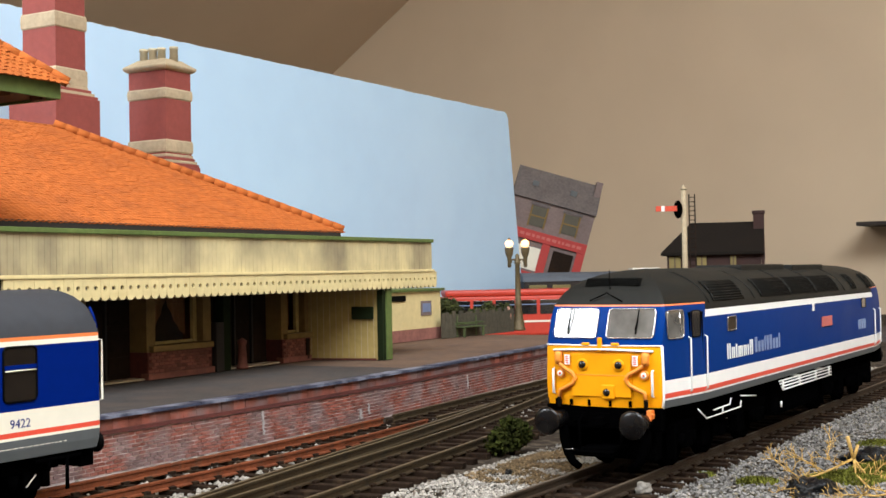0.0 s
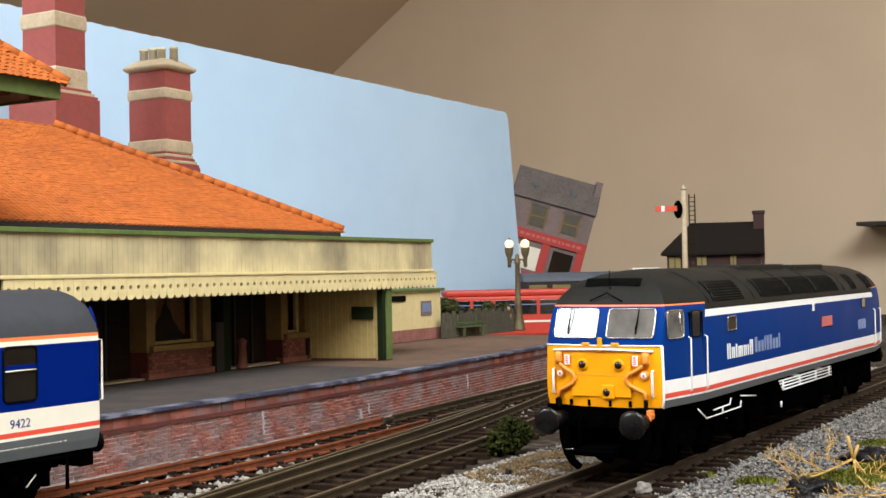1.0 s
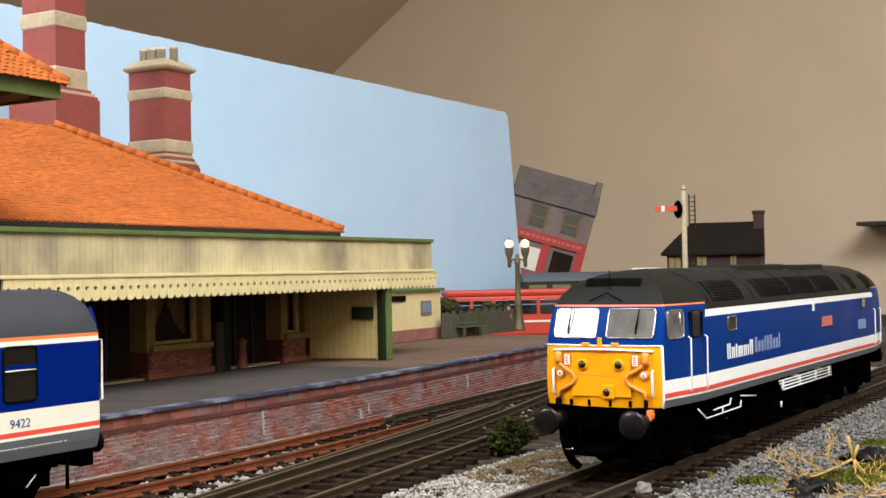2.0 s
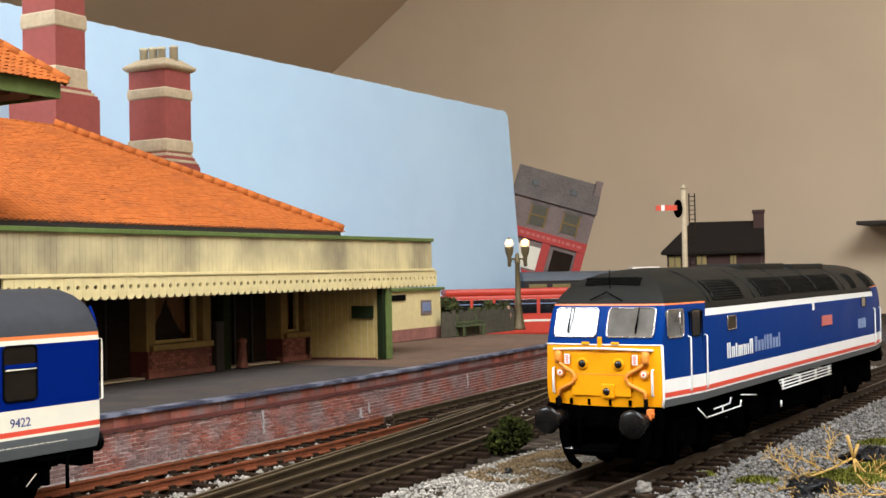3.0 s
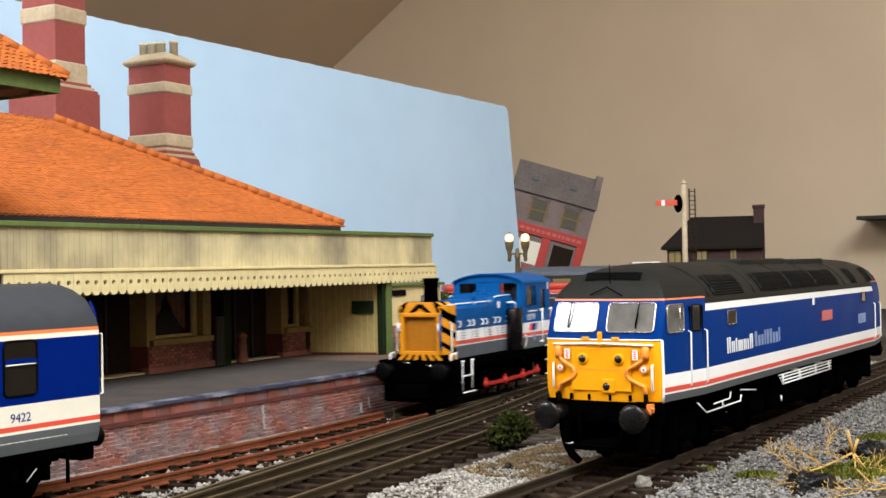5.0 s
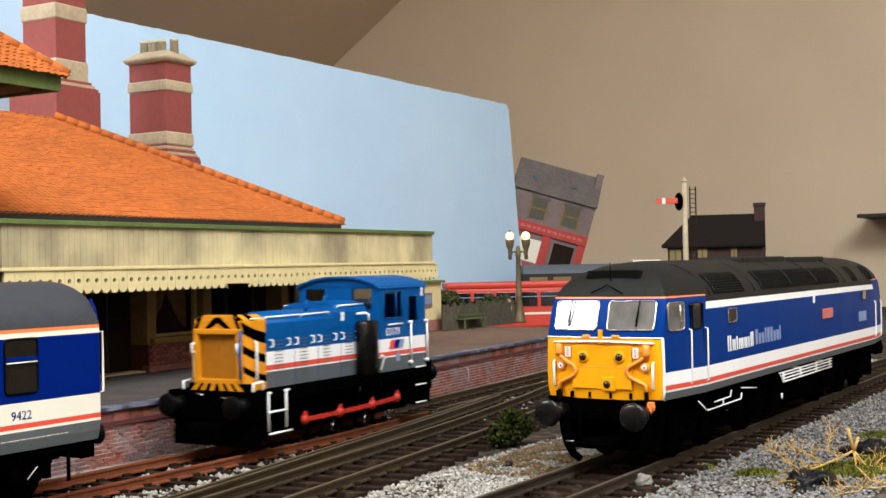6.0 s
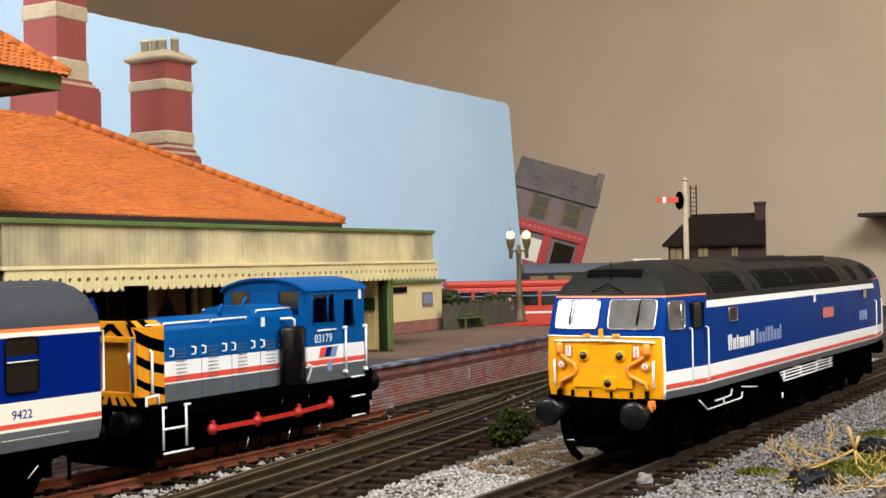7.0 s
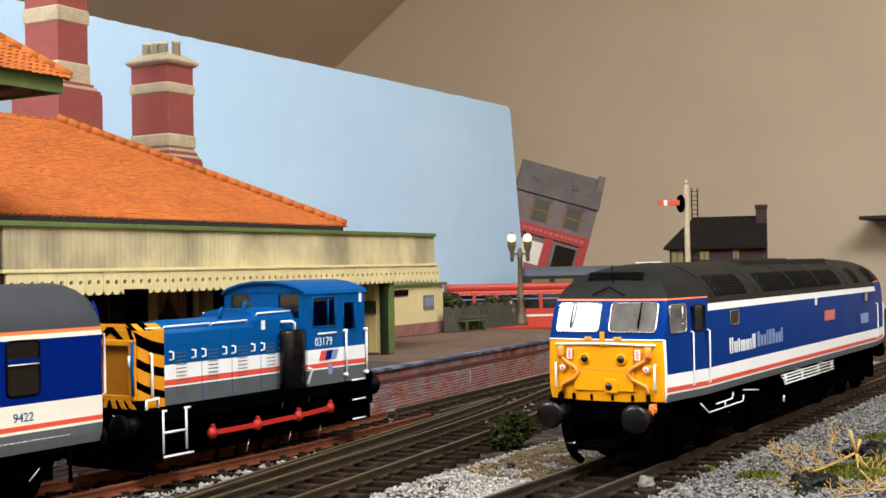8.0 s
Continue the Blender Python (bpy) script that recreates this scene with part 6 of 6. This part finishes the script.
    solid("bonnet_label", 24.4, 25.9, -10.8, -10.5, 34.6, 37.2, "white", lo, 0.05)
    # exhaust
    bm = bmesh.new()
    lathe(bm, (-12.2, 0, 37.8), (0, 0, 1), [(0, 2.8), (7.9, 2.7), (8.1, 3.1), (9.2, 3.1), (9.2, 2.4), (4, 2.3)], 20)
    part("exhaust", bm, "black", lo)
    # cab: walls with real window openings
    def panel(bm, y0, y1, holes, x0, x1, z0, z1):
        xs = sorted({x0, x1, *[v for h_ in holes for v in h_[:2]]})
        zs = sorted({z0, z1, 22.0, 22.4, 23.8, 27.9, *[v for h_ in holes for v in h_[2:]]})
        for a, b in zip(xs, xs[1:]):
            for c, d in zip(zs, zs[1:]):
                mx, mz = (a + b) / 2, (c + d) / 2
                if any(h_[0] < mx < h_[1] and h_[2] < mz < h_[3] for h_ in holes):
                    continue
                m_ = 0 if mz < 22 else 1 if mz < 22.4 else 2 if mz < 23.8 else 1 if mz < 27.9 else 3
                box(bm, a, b, y0, y1, c, d, mat=m_)
    for y0, y1 in ((-15.6, -14.8), (14.8, 15.6)):
        bm = bmesh.new()
        panel(bm, y0, y1, [(41.3, 52.2, 34.5, 43.0), (56.3, 62.1, 32.9, 41.2)], 38.8, 67.4, 17.5, 44.4)
        bmesh.ops.remove_doubles(bm, verts=bm.verts, dist=0.01)
        part("cab_side", bm, bands, lo)
    for x0, x1 in ((38.6, 39.6), (66.6, 67.6)):
        bm = bmesh.new()
        for y0, y1, z0, z1 in ((-14.8, 14.8, 17.5, 37.2), (-14.8, -12.8, 37.2, 44), (-5.2, 5.2, 37.2, 44), (12.8, 14.8, 37.2, 44), (-14.8, 14.8, 44, 44.6)):
            box(bm, x0, x1, y0, y1, z0, z1)
        prism(bm, [(-15.4, 44.3), (15.4, 44.3), (13.5, 45.4), (9, 46.8), (4, 47.6), (-4, 47.6), (-9, 46.8), (-13.5, 45.4)], "x", x0, x1)
        end = part("cab_end", bm, "shuntblue", lo)
        for sgn in (-1, 1):
            part("cab_end_glass", box(bmesh.new(), x0 + 0.4, x1 - 0.4, min(5.2 * sgn, 12.8 * sgn), max(5.2 * sgn, 12.8 * sgn), 37.2, 44), "glass", end)
    bm = bmesh.new()
    outer = [(-16.0, 44.0), (-15.4, 45.0), (-13.5, 46.0), (-9, 47.3), (-4, 48.0), (4, 48.0), (9, 47.3), (13.5, 46.0), (15.4, 45.0), (16.0, 44.0)]
    inner = [(15.5, 44.0), (14.8, 44.6), (13.1, 45.5), (9, 46.7), (4, 47.4), (-4, 47.4), (-9, 46.7), (-13.1, 45.5), (-14.8, 44.6), (-15.5, 44.0)]
    prism(bm, outer + inner, "x", 37.6, 68.4)
    part("cab_roof", bm, "shuntblue", lo)
    for y0, y1 in ((-15.3, -15.1), (15.1, 15.3)):
        for hole in ((41.3, 52.2, 34.5, 43.0), (56.3, 62.1, 32.9, 41.2)):
            part("cab_glass", box(bmesh.new(), hole[0], hole[1], y0, y1, hole[2], hole[3]), "glass", lo)
        sgn = -1 if y0 < 0 else 1
        bm = bmesh.new()
        for x0, x1, z0, z1 in ((41.3, 52.2, 34.5, 43.0), (56.3, 62.1, 32.9, 41.2)):
            pts = [(x0, sgn * 15.7, z0), (x1, sgn * 15.7, z0), (x1, sgn * 15.7, z1), (x0, sgn * 15.7, z1), (x0, sgn * 15.7, z0)]
            for a, b in zip(pts, pts[1:]):
                tube(bm, [a, b], 0.2, 6)
        tube(bm, [(49, sgn * 15.5, 34.5), (49, sgn * 15.5, 43.0)], 0.25, 6)
        part("window_frame", bm, "shuntblue", lo)
    bm = bmesh.new()
    box(bm, 40, 66.4, -14.6, 14.6, 19.7, 20.4)
    box(bm, 41, 44, -10, 10, 20.4, 33, 0.5)
    part("cab_interior", bm, "dark", lo)
    bm = bmesh.new()
    lathe(bm, (46.5, -9, 20.4), (0, 0, 1), [(0, 2.4), (8, 2.6), (13, 3.2), (16.5, 2.8), (17.6, 1.2), (18.2, 1.7), (20, 1.9), (21.6, 1.4), (22.2, 0.1)], 12)
    part("driver_figurine", bm, "figure", lo, "small plain painted figurine")
    # numbers and marks
    words("cab_number", "03179", 3.5, on_side(42.2, 15.62, 28.9), "white", lo, "white number 03179", 0.98)
    bars("number_rail", [[(43.6, -15.8, 32.4), (52.4, -15.8, 32.4)]], 0.28, "white", lo)
    for k, mt in enumerate(("red", "coachblue", "ghost")):
        bm = bmesh.new()
        prism(bm, [(44 + 2.8 * k, 24.6), (46.6 + 2.8 * k, 24.6), (47.8 + 2.8 * k, 27.4), (45.2 + 2.8 * k, 27.4)], "y", -15.8, -15.5)
        part("flash", bm, mt, lo)
    solid("cab_label", 64.4, 65.8, -15.75, -15.5, 41.0, 44.2, "white", lo, 0.05)
    solid("depot_mark", 48.2, 50.4, -15.72, -15.5, 20.4, 23.2, "ghost", lo, 0.3)
    for ss in (56.3, 66.8):
        for sgn in (-1, 1):
            bm = bmesh.new()
            tube(bm, [(ss, sgn * 16.6, 19.6), (ss, sgn * 16.6, 32.6)], 0.34, 8)
            for zz in (19.6, 32.6):
                lathe(bm, (ss, sgn * 15.4, zz), (0, sgn, 0), [(0, 0.45), (0.7, 0.6), (1.4, 0.6), (1.7, 0.3)], 10)
            part("handrail", bm, "white", lo)
    # air tank and its pipes beside the bonnet
    bm = bmesh.new()
    lathe(bm, (0, 0, 0), (0, 0, 1), [(0, 4.2), (0.3, 4.7), (16.0, 4.7), (16.7, 4.2), (16.8, 0.3)], 24)
    bmesh.ops.scale(bm, vec=(1.0, 0.62, 1.0), verts=bm.verts)
    bmesh.ops.translate(bm, vec=(34.8, -13.3, 17.4), verts=bm.verts)
    part("air_tank", bm, "buffer", lo, "black upright air tank")
    bars("tank_pipe", [[(32.4, -11, 36.4), (35.2, -12.6, 36.5), (36.0, -13.2, 36.0), (36.0, -13.2, 34.0)], [(38.0, -16.4, 23.0), (39.4, -16.6, 22.6), (37.2, -16.7, 18.6)]], 0.4, "white", lo)
    # frames, wheels, rods
    bm = bmesh.new()
    box(bm, -21.5, 70.2, -15.6, 15.6, 14.4, 17.4, 0.2)
    part("running_plate", bm, "black", lo)
    solid("main_frame", -20, 69, -6.8, 6.8, 3.2, 14.5, "black", lo, 0.3)
    # Front beam is widened and a black block added to stand in for shadow.
    solid("buffer_beam", -24, -21.4, -16.2, 16.2, 9.5, 17.4, "black", lo, 0.4)
    solid("front_guard", -23.4, -20.6, -14.6, 14.6, 2.2, 9.6, "black", lo, 0.4)
    solid("front_coupling", -29.0, -23.4, -6.0, 6.0, 4.2, 9.0, "black", lo, 0.8)
    solid("buffer_beam", 68.5, 71.2, -15.6, 15.6, 9.5, 19.5, "black", lo, 0.4)
    solid("sand_box", 44, 51, -12, 12, 6, 14.5, "black", lo, 0.4)
    for ss in (0, 18, 36):
        for yy in (-8.9, 8.9):
            WHEELS.append(wheel(lo, ss, yy, 7.1))
    for sgn in (-1, 1):
        bm = bmesh.new()
        for a, b in (((0, 9.2), (18, 9.2)), ((18, 9.2), (36, 9.5)), ((36, 9.5), (51, 10.2))):
            prism(bm, [(a[0], a[1] - 0.6), (b[0], b[1] - 0.6), (b[0], b[1] + 0.6), (a[0], a[1] + 0.6)], "y", sgn * 14.2 - 0.35, sgn * 14.2 + 0.35)
        for ss, zz in ((0, 9.2), (18, 9.2), (36, 9.5), (51, 10.2)):
            lathe(bm, (ss, sgn * 13.6, zz), (0, sgn, 0), [(0, 1.55), (1.0, 1.5), (1.1, 0.95), (1.5, 0.85), (1.55, 0.1)], 16)
            box(bm, ss - 0.6, ss + 0.6, sgn * 14.2 - 0.4, sgn * 14.2 + 0.4, zz + 1.1, zz + 2.3, 0.2)
        RODS.append(part("coupling_rod", bm, "nosered", lo, "bright red coupling rod"))
        bm = bmesh.new()
        for ss in (5, 13, 23, 31, 41):
            tube(bm, [(ss, sgn * 10.5, 1.8), (ss + 2.2, sgn * 10.5, 7), (ss + 2.0, sgn * 10.5, 15)], 0.5, 6)
            lathe(bm, (ss + 4, sgn * 11, 12.5), (0, sgn, 0), [(0, 1.5), (1.5, 1.5), (1.6, 0.4)], 10)
        part("brake_gear", bm, "black", lo)
        # Thin slanted bars that draw the glints on the dark running gear.
        bars("rod_highlight", [[(ss, sgn * 13.4, 2.2), (ss + 1.2, sgn * 13.4, 5.4)] for ss in (14, 32, 46)] + [[(28, sgn * 14.6, 12.6), (28.8, sgn * 14.6, 15.2)], [(40, sgn * 14.6, 13.0), (41, sgn * 14.6, 15.6)]], 0.12, "steel", lo)
        # front ladder, white edged
        for pts in ([(-19.6, sgn * 15.9, 16.8), (-19.6, sgn * 15.9, 6.6)], [(-11.5, sgn * 15.9, 17.0), (-11.5, sgn * 15.9, 6.8)], [(-19.9, sgn * 16.4, 5.8), (-9.6, sgn * 16.4, 5.8)], [(-20.0, sgn * 16.0, 11.7), (-11.8, sgn * 16.0, 11.7)], [(-12.1, sgn * 15.9, 17.1), (-10.0, sgn * 15.9, 17.1)], [(-19.8, sgn * 15.9, 17.0), (-18.4, sgn * 15.9, 17.0)]):
            bars("ladder_rail", [pts], 0.3, "white", lo)
        for zz in (5.2, 11.1):
            solid("step", -19.8, -9.8, min(sgn * 12.6, sgn * 16), max(sgn * 12.6, sgn * 16), zz, zz + 0.4, "black", lo)
        solid("step_plate", -20.5, -20.0, min(sgn * 12.4, sgn * 16), max(sgn * 12.4, sgn * 16), 4.4, 17, "black", lo)
        for zz in (5.4, 11.2, 16.9):
            solid("step", 58, 67, min(sgn * 12, sgn * 16.2), max(sgn * 12, sgn * 16.2), zz, zz + 0.5, "black", lo)
        solid("step_plate", 57, 69, min(sgn * 12, sgn * 13), max(sgn * 12, sgn * 13), 5.4, 19, "black", lo)
        solid("step_plate", 68, 69, min(sgn * 12, sgn * 16), max(sgn * 12, sgn * 16), 5.4, 19, "black", lo)
        bars("step_edge", [[(59.4, sgn * 16.3, zz), (66, sgn * 16.3, zz)] for zz in (5.9, 11.7, 17.6)], 0.26, "white", lo)
        buffer(lo, -30.5, 11.35 * sgn, 13.85, 1, 3.2, 7, "rubber")
        buffer(lo, 77.5, 11.35 * sgn, 14.6, -1, 3.2, 7, "rubber")
    bars("front_rod", [[(-24.3, -6, 15.4), (-24.3, -3.5, 15.9)], [(-24.3, 3, 16.4), (-24.3, 5.5, 16.7)]], 0.25, "steel", lo)
    return lo


SHUNTER = shunter()


RUN = ((0, 622), (0.5, 617), (1.5, 562), (2.5, 462), (3.5, 345), (4.0, 287), (4.2, 262.5), (4.4, 237.5), (4.5, 224.5), (4.7, 197.5), (5.2, 130), (5.8, 57), (6.0, 39.5), (6.2, 25.5), (6.5, 10), (6.65, 5.6), (6.8, 2.6), (7.0, 0.4), (7.2, 0), (8.0, 0))


def still_to_go(t):
    """How far the shunter is from its stop, on a smooth curve through RUN."""
    k = max(i for i in range(len(RUN) - 1) if RUN[i][0] <= t)
    def slope(i):
        if i <= 0 or i >= len(RUN) - 1:
            return 0.0
        return (RUN[i + 1][1] - RUN[i - 1][1]) / (RUN[i + 1][0] - RUN[i - 1][0])
    (t0, a), (t1, b) = RUN[k], RUN[k + 1]
    d = t1 - t0
    x = (t - t0) / d
    m0, m1 = slope(k) * d, slope(k + 1) * d
    return max(0.0, (2 * x ** 3 - 3 * x ** 2 + 1) * a + (x ** 3 - 2 * x ** 2 + x) * m0 + (3 * x ** 2 - 2 * x ** 3) * b + (x ** 3 - x ** 2) * m1)


def motions():
    times = [min(8.0, k / 15) for k in range(121)]
    rows, roll, crank = [], [], []
    for t in times:
        s = still_to_go(t)
        x, y, _ = track_at(s)
        x2, y2, _ = track_at(s + 36)
        w = math.degrees(math.atan2(x2 - x, y2 - y))
        rows.append((t, at(x, y, RAIL, 90 - w)))
        roll.append(math.degrees(s / 7.1))
        a = radians(150) - s / 7.1
        crank.append((t, at(2.5 * (math.cos(a) - math.cos(radians(150))), 0, 2.5 * (math.sin(a) - 0.5))))
    walk(SHUNTER, rows)
    for ob in WHEELS:
        base = ob.matrix_local.translation.copy()
        walk(ob, [(t, Matrix.Translation(base) @ pose(0, 0, 0, 0, a, 0)) for t, a in zip(times, roll)])
    for ob in RODS:
        walk(ob, crank)


# ---- ballast, bricks and tiles ----
def stones(name, label, area, count, lo, hi, mat, seed, z=1.7, pile=0.8):
    """Loose stones: small uneven lumps thrown over a stretch of ground, one mesh."""
    rnd = random.Random(seed)
    verts, faces = [], []
    made = 0
    while made < count:
        p = area(rnd)
        if p is None:
            continue
        made += 1
        r = rnd.uniform(lo, hi)
        zz = z + rnd.uniform(0, pile)
        rot = rnd.uniform(0, 6.28)
        k = len(verts)
        for dx, dy, dz in ((1, 0, 0), (0, 1, 0), (-1, 0, 0), (0, -1, 0), (0, 0, 1), (0, 0, -1)):
            q = r * rnd.uniform(0.65, 1.15)
            c, s = math.cos(rot), math.sin(rot)
            verts.append(((p[0] + (dx * c - dy * s) * q + rnd.uniform(-0.2, 0.2) * r) * MM, (p[1] + (dx * s + dy * c) * q + rnd.uniform(-0.2, 0.2) * r) * MM, (zz + dz * q * 0.8) * MM))
        faces += [(k, k + 1, k + 4), (k + 1, k + 2, k + 4), (k + 2, k + 3, k + 4), (k + 3, k, k + 4), (k + 1, k, k + 5), (k + 2, k + 1, k + 5), (k + 3, k + 2, k + 5), (k, k + 3, k + 5)]
    me = bpy.data.meshes.new(name)
    me.from_pydata(verts, [], faces)
    me.materials.append(M[mat])
    tagged(new(name, me), label, "ballast", kind="stuff")


def near_goods(rnd, right=False):
    """One side of the goods track, denser towards the front."""
    s = -60 + 460 * rnd.random() ** 1.6
    u = rnd.uniform(11, 62) if right else rnd.uniform(-46, -11)
    x, y, w = loco_at(s)
    x, y = x + u * math.cos(radians(w)), y - u * math.sin(radians(w))
    if not right:
        if noise.noise((x * 0.07, y * 0.07, 5.0)) > 0.2 and rnd.random() < 0.7:
            return None
        mx, my, mw = middle_at(max(-140, (x + 73.6) * math.sin(radians(31.3)) + (y - 323.9) * math.cos(radians(31.3))))
        if (x - mx) * math.cos(radians(mw)) - (y - my) * math.sin(radians(mw)) < 15 + 3 * noise.noise((x * 0.1, y * 0.1, 1.0)):
            return None
    return x, y


def in_platform_road(rnd):
    s = rnd.uniform(-60, 260)
    u = rnd.uniform(-27, -12) if rnd.random() < 0.08 else rnd.choice((rnd.uniform(-6.5, 6.5), rnd.uniform(11, 24)))
    if noise.noise((s * 0.06, u * 0.1, 3.0)) < 0.08:
        return None
    return beside(s, u)


def in_goods(rnd):
    s = rnd.uniform(-60, 300)
    u = rnd.uniform(-7, 7)
    x, y, w = loco_at(s)
    return x + u * math.cos(radians(w)), y - u * math.sin(radians(w))


stones("trackside_ballast", "pale grey crushed stone ballast beside the goods track", near_goods, 24000, 0.3, 0.68, "ballast", 1)
def by_bush(rnd):
    """Round the bush and on towards the goods track, thinning outwards."""
    a, d = rnd.uniform(0, 6.28), 30 * rnd.random() ** 0.8
    x, y = 26 + d * math.cos(a), 356 + 1.5 * d * math.sin(a)
    u = (x - 35.3) * math.cos(radians(31.9)) - (y - 297.7) * math.sin(radians(31.9))
    if u > -11 or u < -42 or noise.noise((x * 0.09, y * 0.09, 8.0)) < -0.15:
        return None
    return x, y


stones("brown_scatter", "brown earth and stone scatter round the bush", by_bush, 6500, 0.3, 0.6, "scatter", 14, 2.1)
stones("cess_ballast", "dull grey crushed stone ballast along the cess", lambda rnd: near_goods(rnd, True), 26000, 0.32, 0.75, "greyballast", 4)
stones("scattered_ballast", "pale crushed stone lying between the rusty rails", in_platform_road, 4200, 0.35, 0.85, "ballast", 2, 2.0, 1.0)
def among_rusty_rails(rnd):
    """The near end of the platform road, where the stones lie thickest."""
    s = rnd.uniform(-70, 75)
    u = rnd.choice((rnd.uniform(-6.8, 6.8), rnd.uniform(10.5, 23)))
    if noise.noise((s * 0.09, u * 0.16, 6.0)) < -0.02:
        return None
    x, y, w = track_at(s)
    return x + u * math.cos(radians(w)), y - u * math.sin(radians(w))


stones("rusty_track_ballast", "white and grey crushed stone among the rusty rails", among_rusty_rails, 2600, 0.35, 0.8, "ballast", 21, 2.0, 1.0)
stones("goods_track_ballast", "dark stone ballast between the goods track sleepers", in_goods, 5000, 0.4, 0.8, "darkballast", 3, 1.6, 0.9)


def platform_bricks():
    brick = shared("brick", box(bmesh.new(), 0, 2.6, 0, 0.9, 0, 0.92), "brick")
    rnd = random.Random(6)
    verts, faces = [], []
    count = 0
    for row in range(9):
        z = 2.2 + 1.2 * row
        s = -20.0 + (1.45 if row % 2 else 0)
        while s < 428:
            x, y = beside(s, -30.45 + rnd.uniform(-0.14, 0.14))
            way = edge_at(s)[2]
            m = at(x, y, z, 90 - way)
            if s < 75 and count < 300:
                child("brick", brick, PLATFORM, m)
                count += 1
            else:
                k = len(verts)
                for v in brick.vertices:
                    verts.append(m @ v.co)
                faces += [tuple(k + i for i in p.vertices) for p in brick.polygons]
            s += 2.9
    me = bpy.data.meshes.new("brickwork")
    me.from_pydata(verts, [], faces)
    me.materials.append(M["brick"])
    tagged(child("brickwork", me, PLATFORM, Matrix()), kind="stuff")


def pantile():
    """A clay tile with a raised roll, thick at its lower edge; x across, y up the slope, z out."""
    bm = bmesh.new()
    prof = [(-1.3, 0.06), (-0.68, 0.0), (-0.08, 0.06), (0.38, 0.28), (0.86, 0.33), (1.3, 0.14)]
    a = [bm.verts.new((x, 0, z + 0.2)) for x, z in prof]
    b = [bm.verts.new((x, 3.2, z)) for x, z in prof]
    c = [bm.verts.new((x, 0, z - 0.1)) for x, z in prof]
    for i in range(5):
        bm.faces.new((a[i], a[i + 1], b[i + 1], b[i]))
        bm.faces.new((c[i], c[i + 1], a[i + 1], a[i]))
    return shared("tile", bm, "tile")


def tile_slope(owner, roof, corner0, along, up, out, length, height, cut0, cut1, first, seed, bound=300):
    """Rows of tiles on a slope; cut0 and cut1: how far each end draws in from eave to ridge."""
    tile = TILE
    rnd = random.Random(seed)
    verts, faces = [], []
    made = 0
    al, upv, ov = Vector(along).normalized(), Vector(up).normalized(), Vector(out).normalized()
    rows = int(height / 2.4)
    for r in range(rows):
        d = 2.4 * r
        a0, a1 = cut0 * d / height, length - cut1 * d / height
        x = a0 + 1.3
        while x < a1 - 1.2:
            p = Vector(corner0) + al * x + upv * (d - 0.7 + rnd.uniform(-0.12, 0.12)) + ov * (0.1 + rnd.uniform(-0.08, 0.1))
            m = Matrix((al, upv, ov)).transposed().to_4x4()
            m = Matrix.Translation(p * MM) @ m @ pose(0, 0, 0, rnd.uniform(-0.8, 0.8), 0, rnd.uniform(-1.2, 1.2))
            if made < bound and first(x, d):
                child("tile", tile, roof, m)
                made += 1
            else:
                k = len(verts)
                verts += [m @ v.co for v in tile.vertices]
                faces += [tuple(k + i for i in q.vertices) for q in tile.polygons]
            x += 2.6
    if faces:
        me = bpy.data.meshes.new("tile_field")
        me.from_pydata(verts, [], faces)
        me.materials.append(M["tile"])
        tagged(child("tile_field", me, roof, Matrix()), kind="stuff")


def ridge_line(roof, p0, p1, r=2.0):
    p0, p1 = Vector(p0), Vector(p1)
    n = int((p1 - p0).length / 5.2)
    bm = bmesh.new()
    tube(bm, [(0, 0, 0), (5.4, 0, 0.12)], r, 8, r1=r * 1.03)
    me = shared("ridge_tile", bm, "tile")
    q = (p1 - p0).to_track_quat("X", "Z").to_matrix().to_4x4()
    for k in range(n):
        child("ridge_tile", me, roof, Matrix.Translation((p0 + (p1 - p0) * (k / n)) * MM) @ q)


platform_bricks()
TILE = pantile()
run = math.hypot(90, 47.1)
tile_slope(STATION_THING, ROOF, (-70, 29.0, 58.3), (1, 0, 0), (0, 90, 47.1), (0, -47.1, 90), 237, run, 0, 90, lambda x, d: 30 < x < 130 and d < 40, 5)
ridge_line(ROOF, (166.6, 29.6, 59.6), (76, 120, 107), 1.9)
ridge_line(ROOF, (-70, 120, 105.3), (76, 120, 105.3), 1.1)
hrun = math.hypot(52, 40.6)
tile_slope(HOUSE, HOUSE_ROOF, (-197, -12.4, 100.2), (1, 0, 0), (0, 52, 40.6), (0, -40.6, 52), 157.5, hrun, 52, 52, lambda x, d: x > 95, 9)
ridge_line(HOUSE_ROOF, (-40, -11.5, 100.8), (-92, 40.5, 141.4), 1.6)
motions()
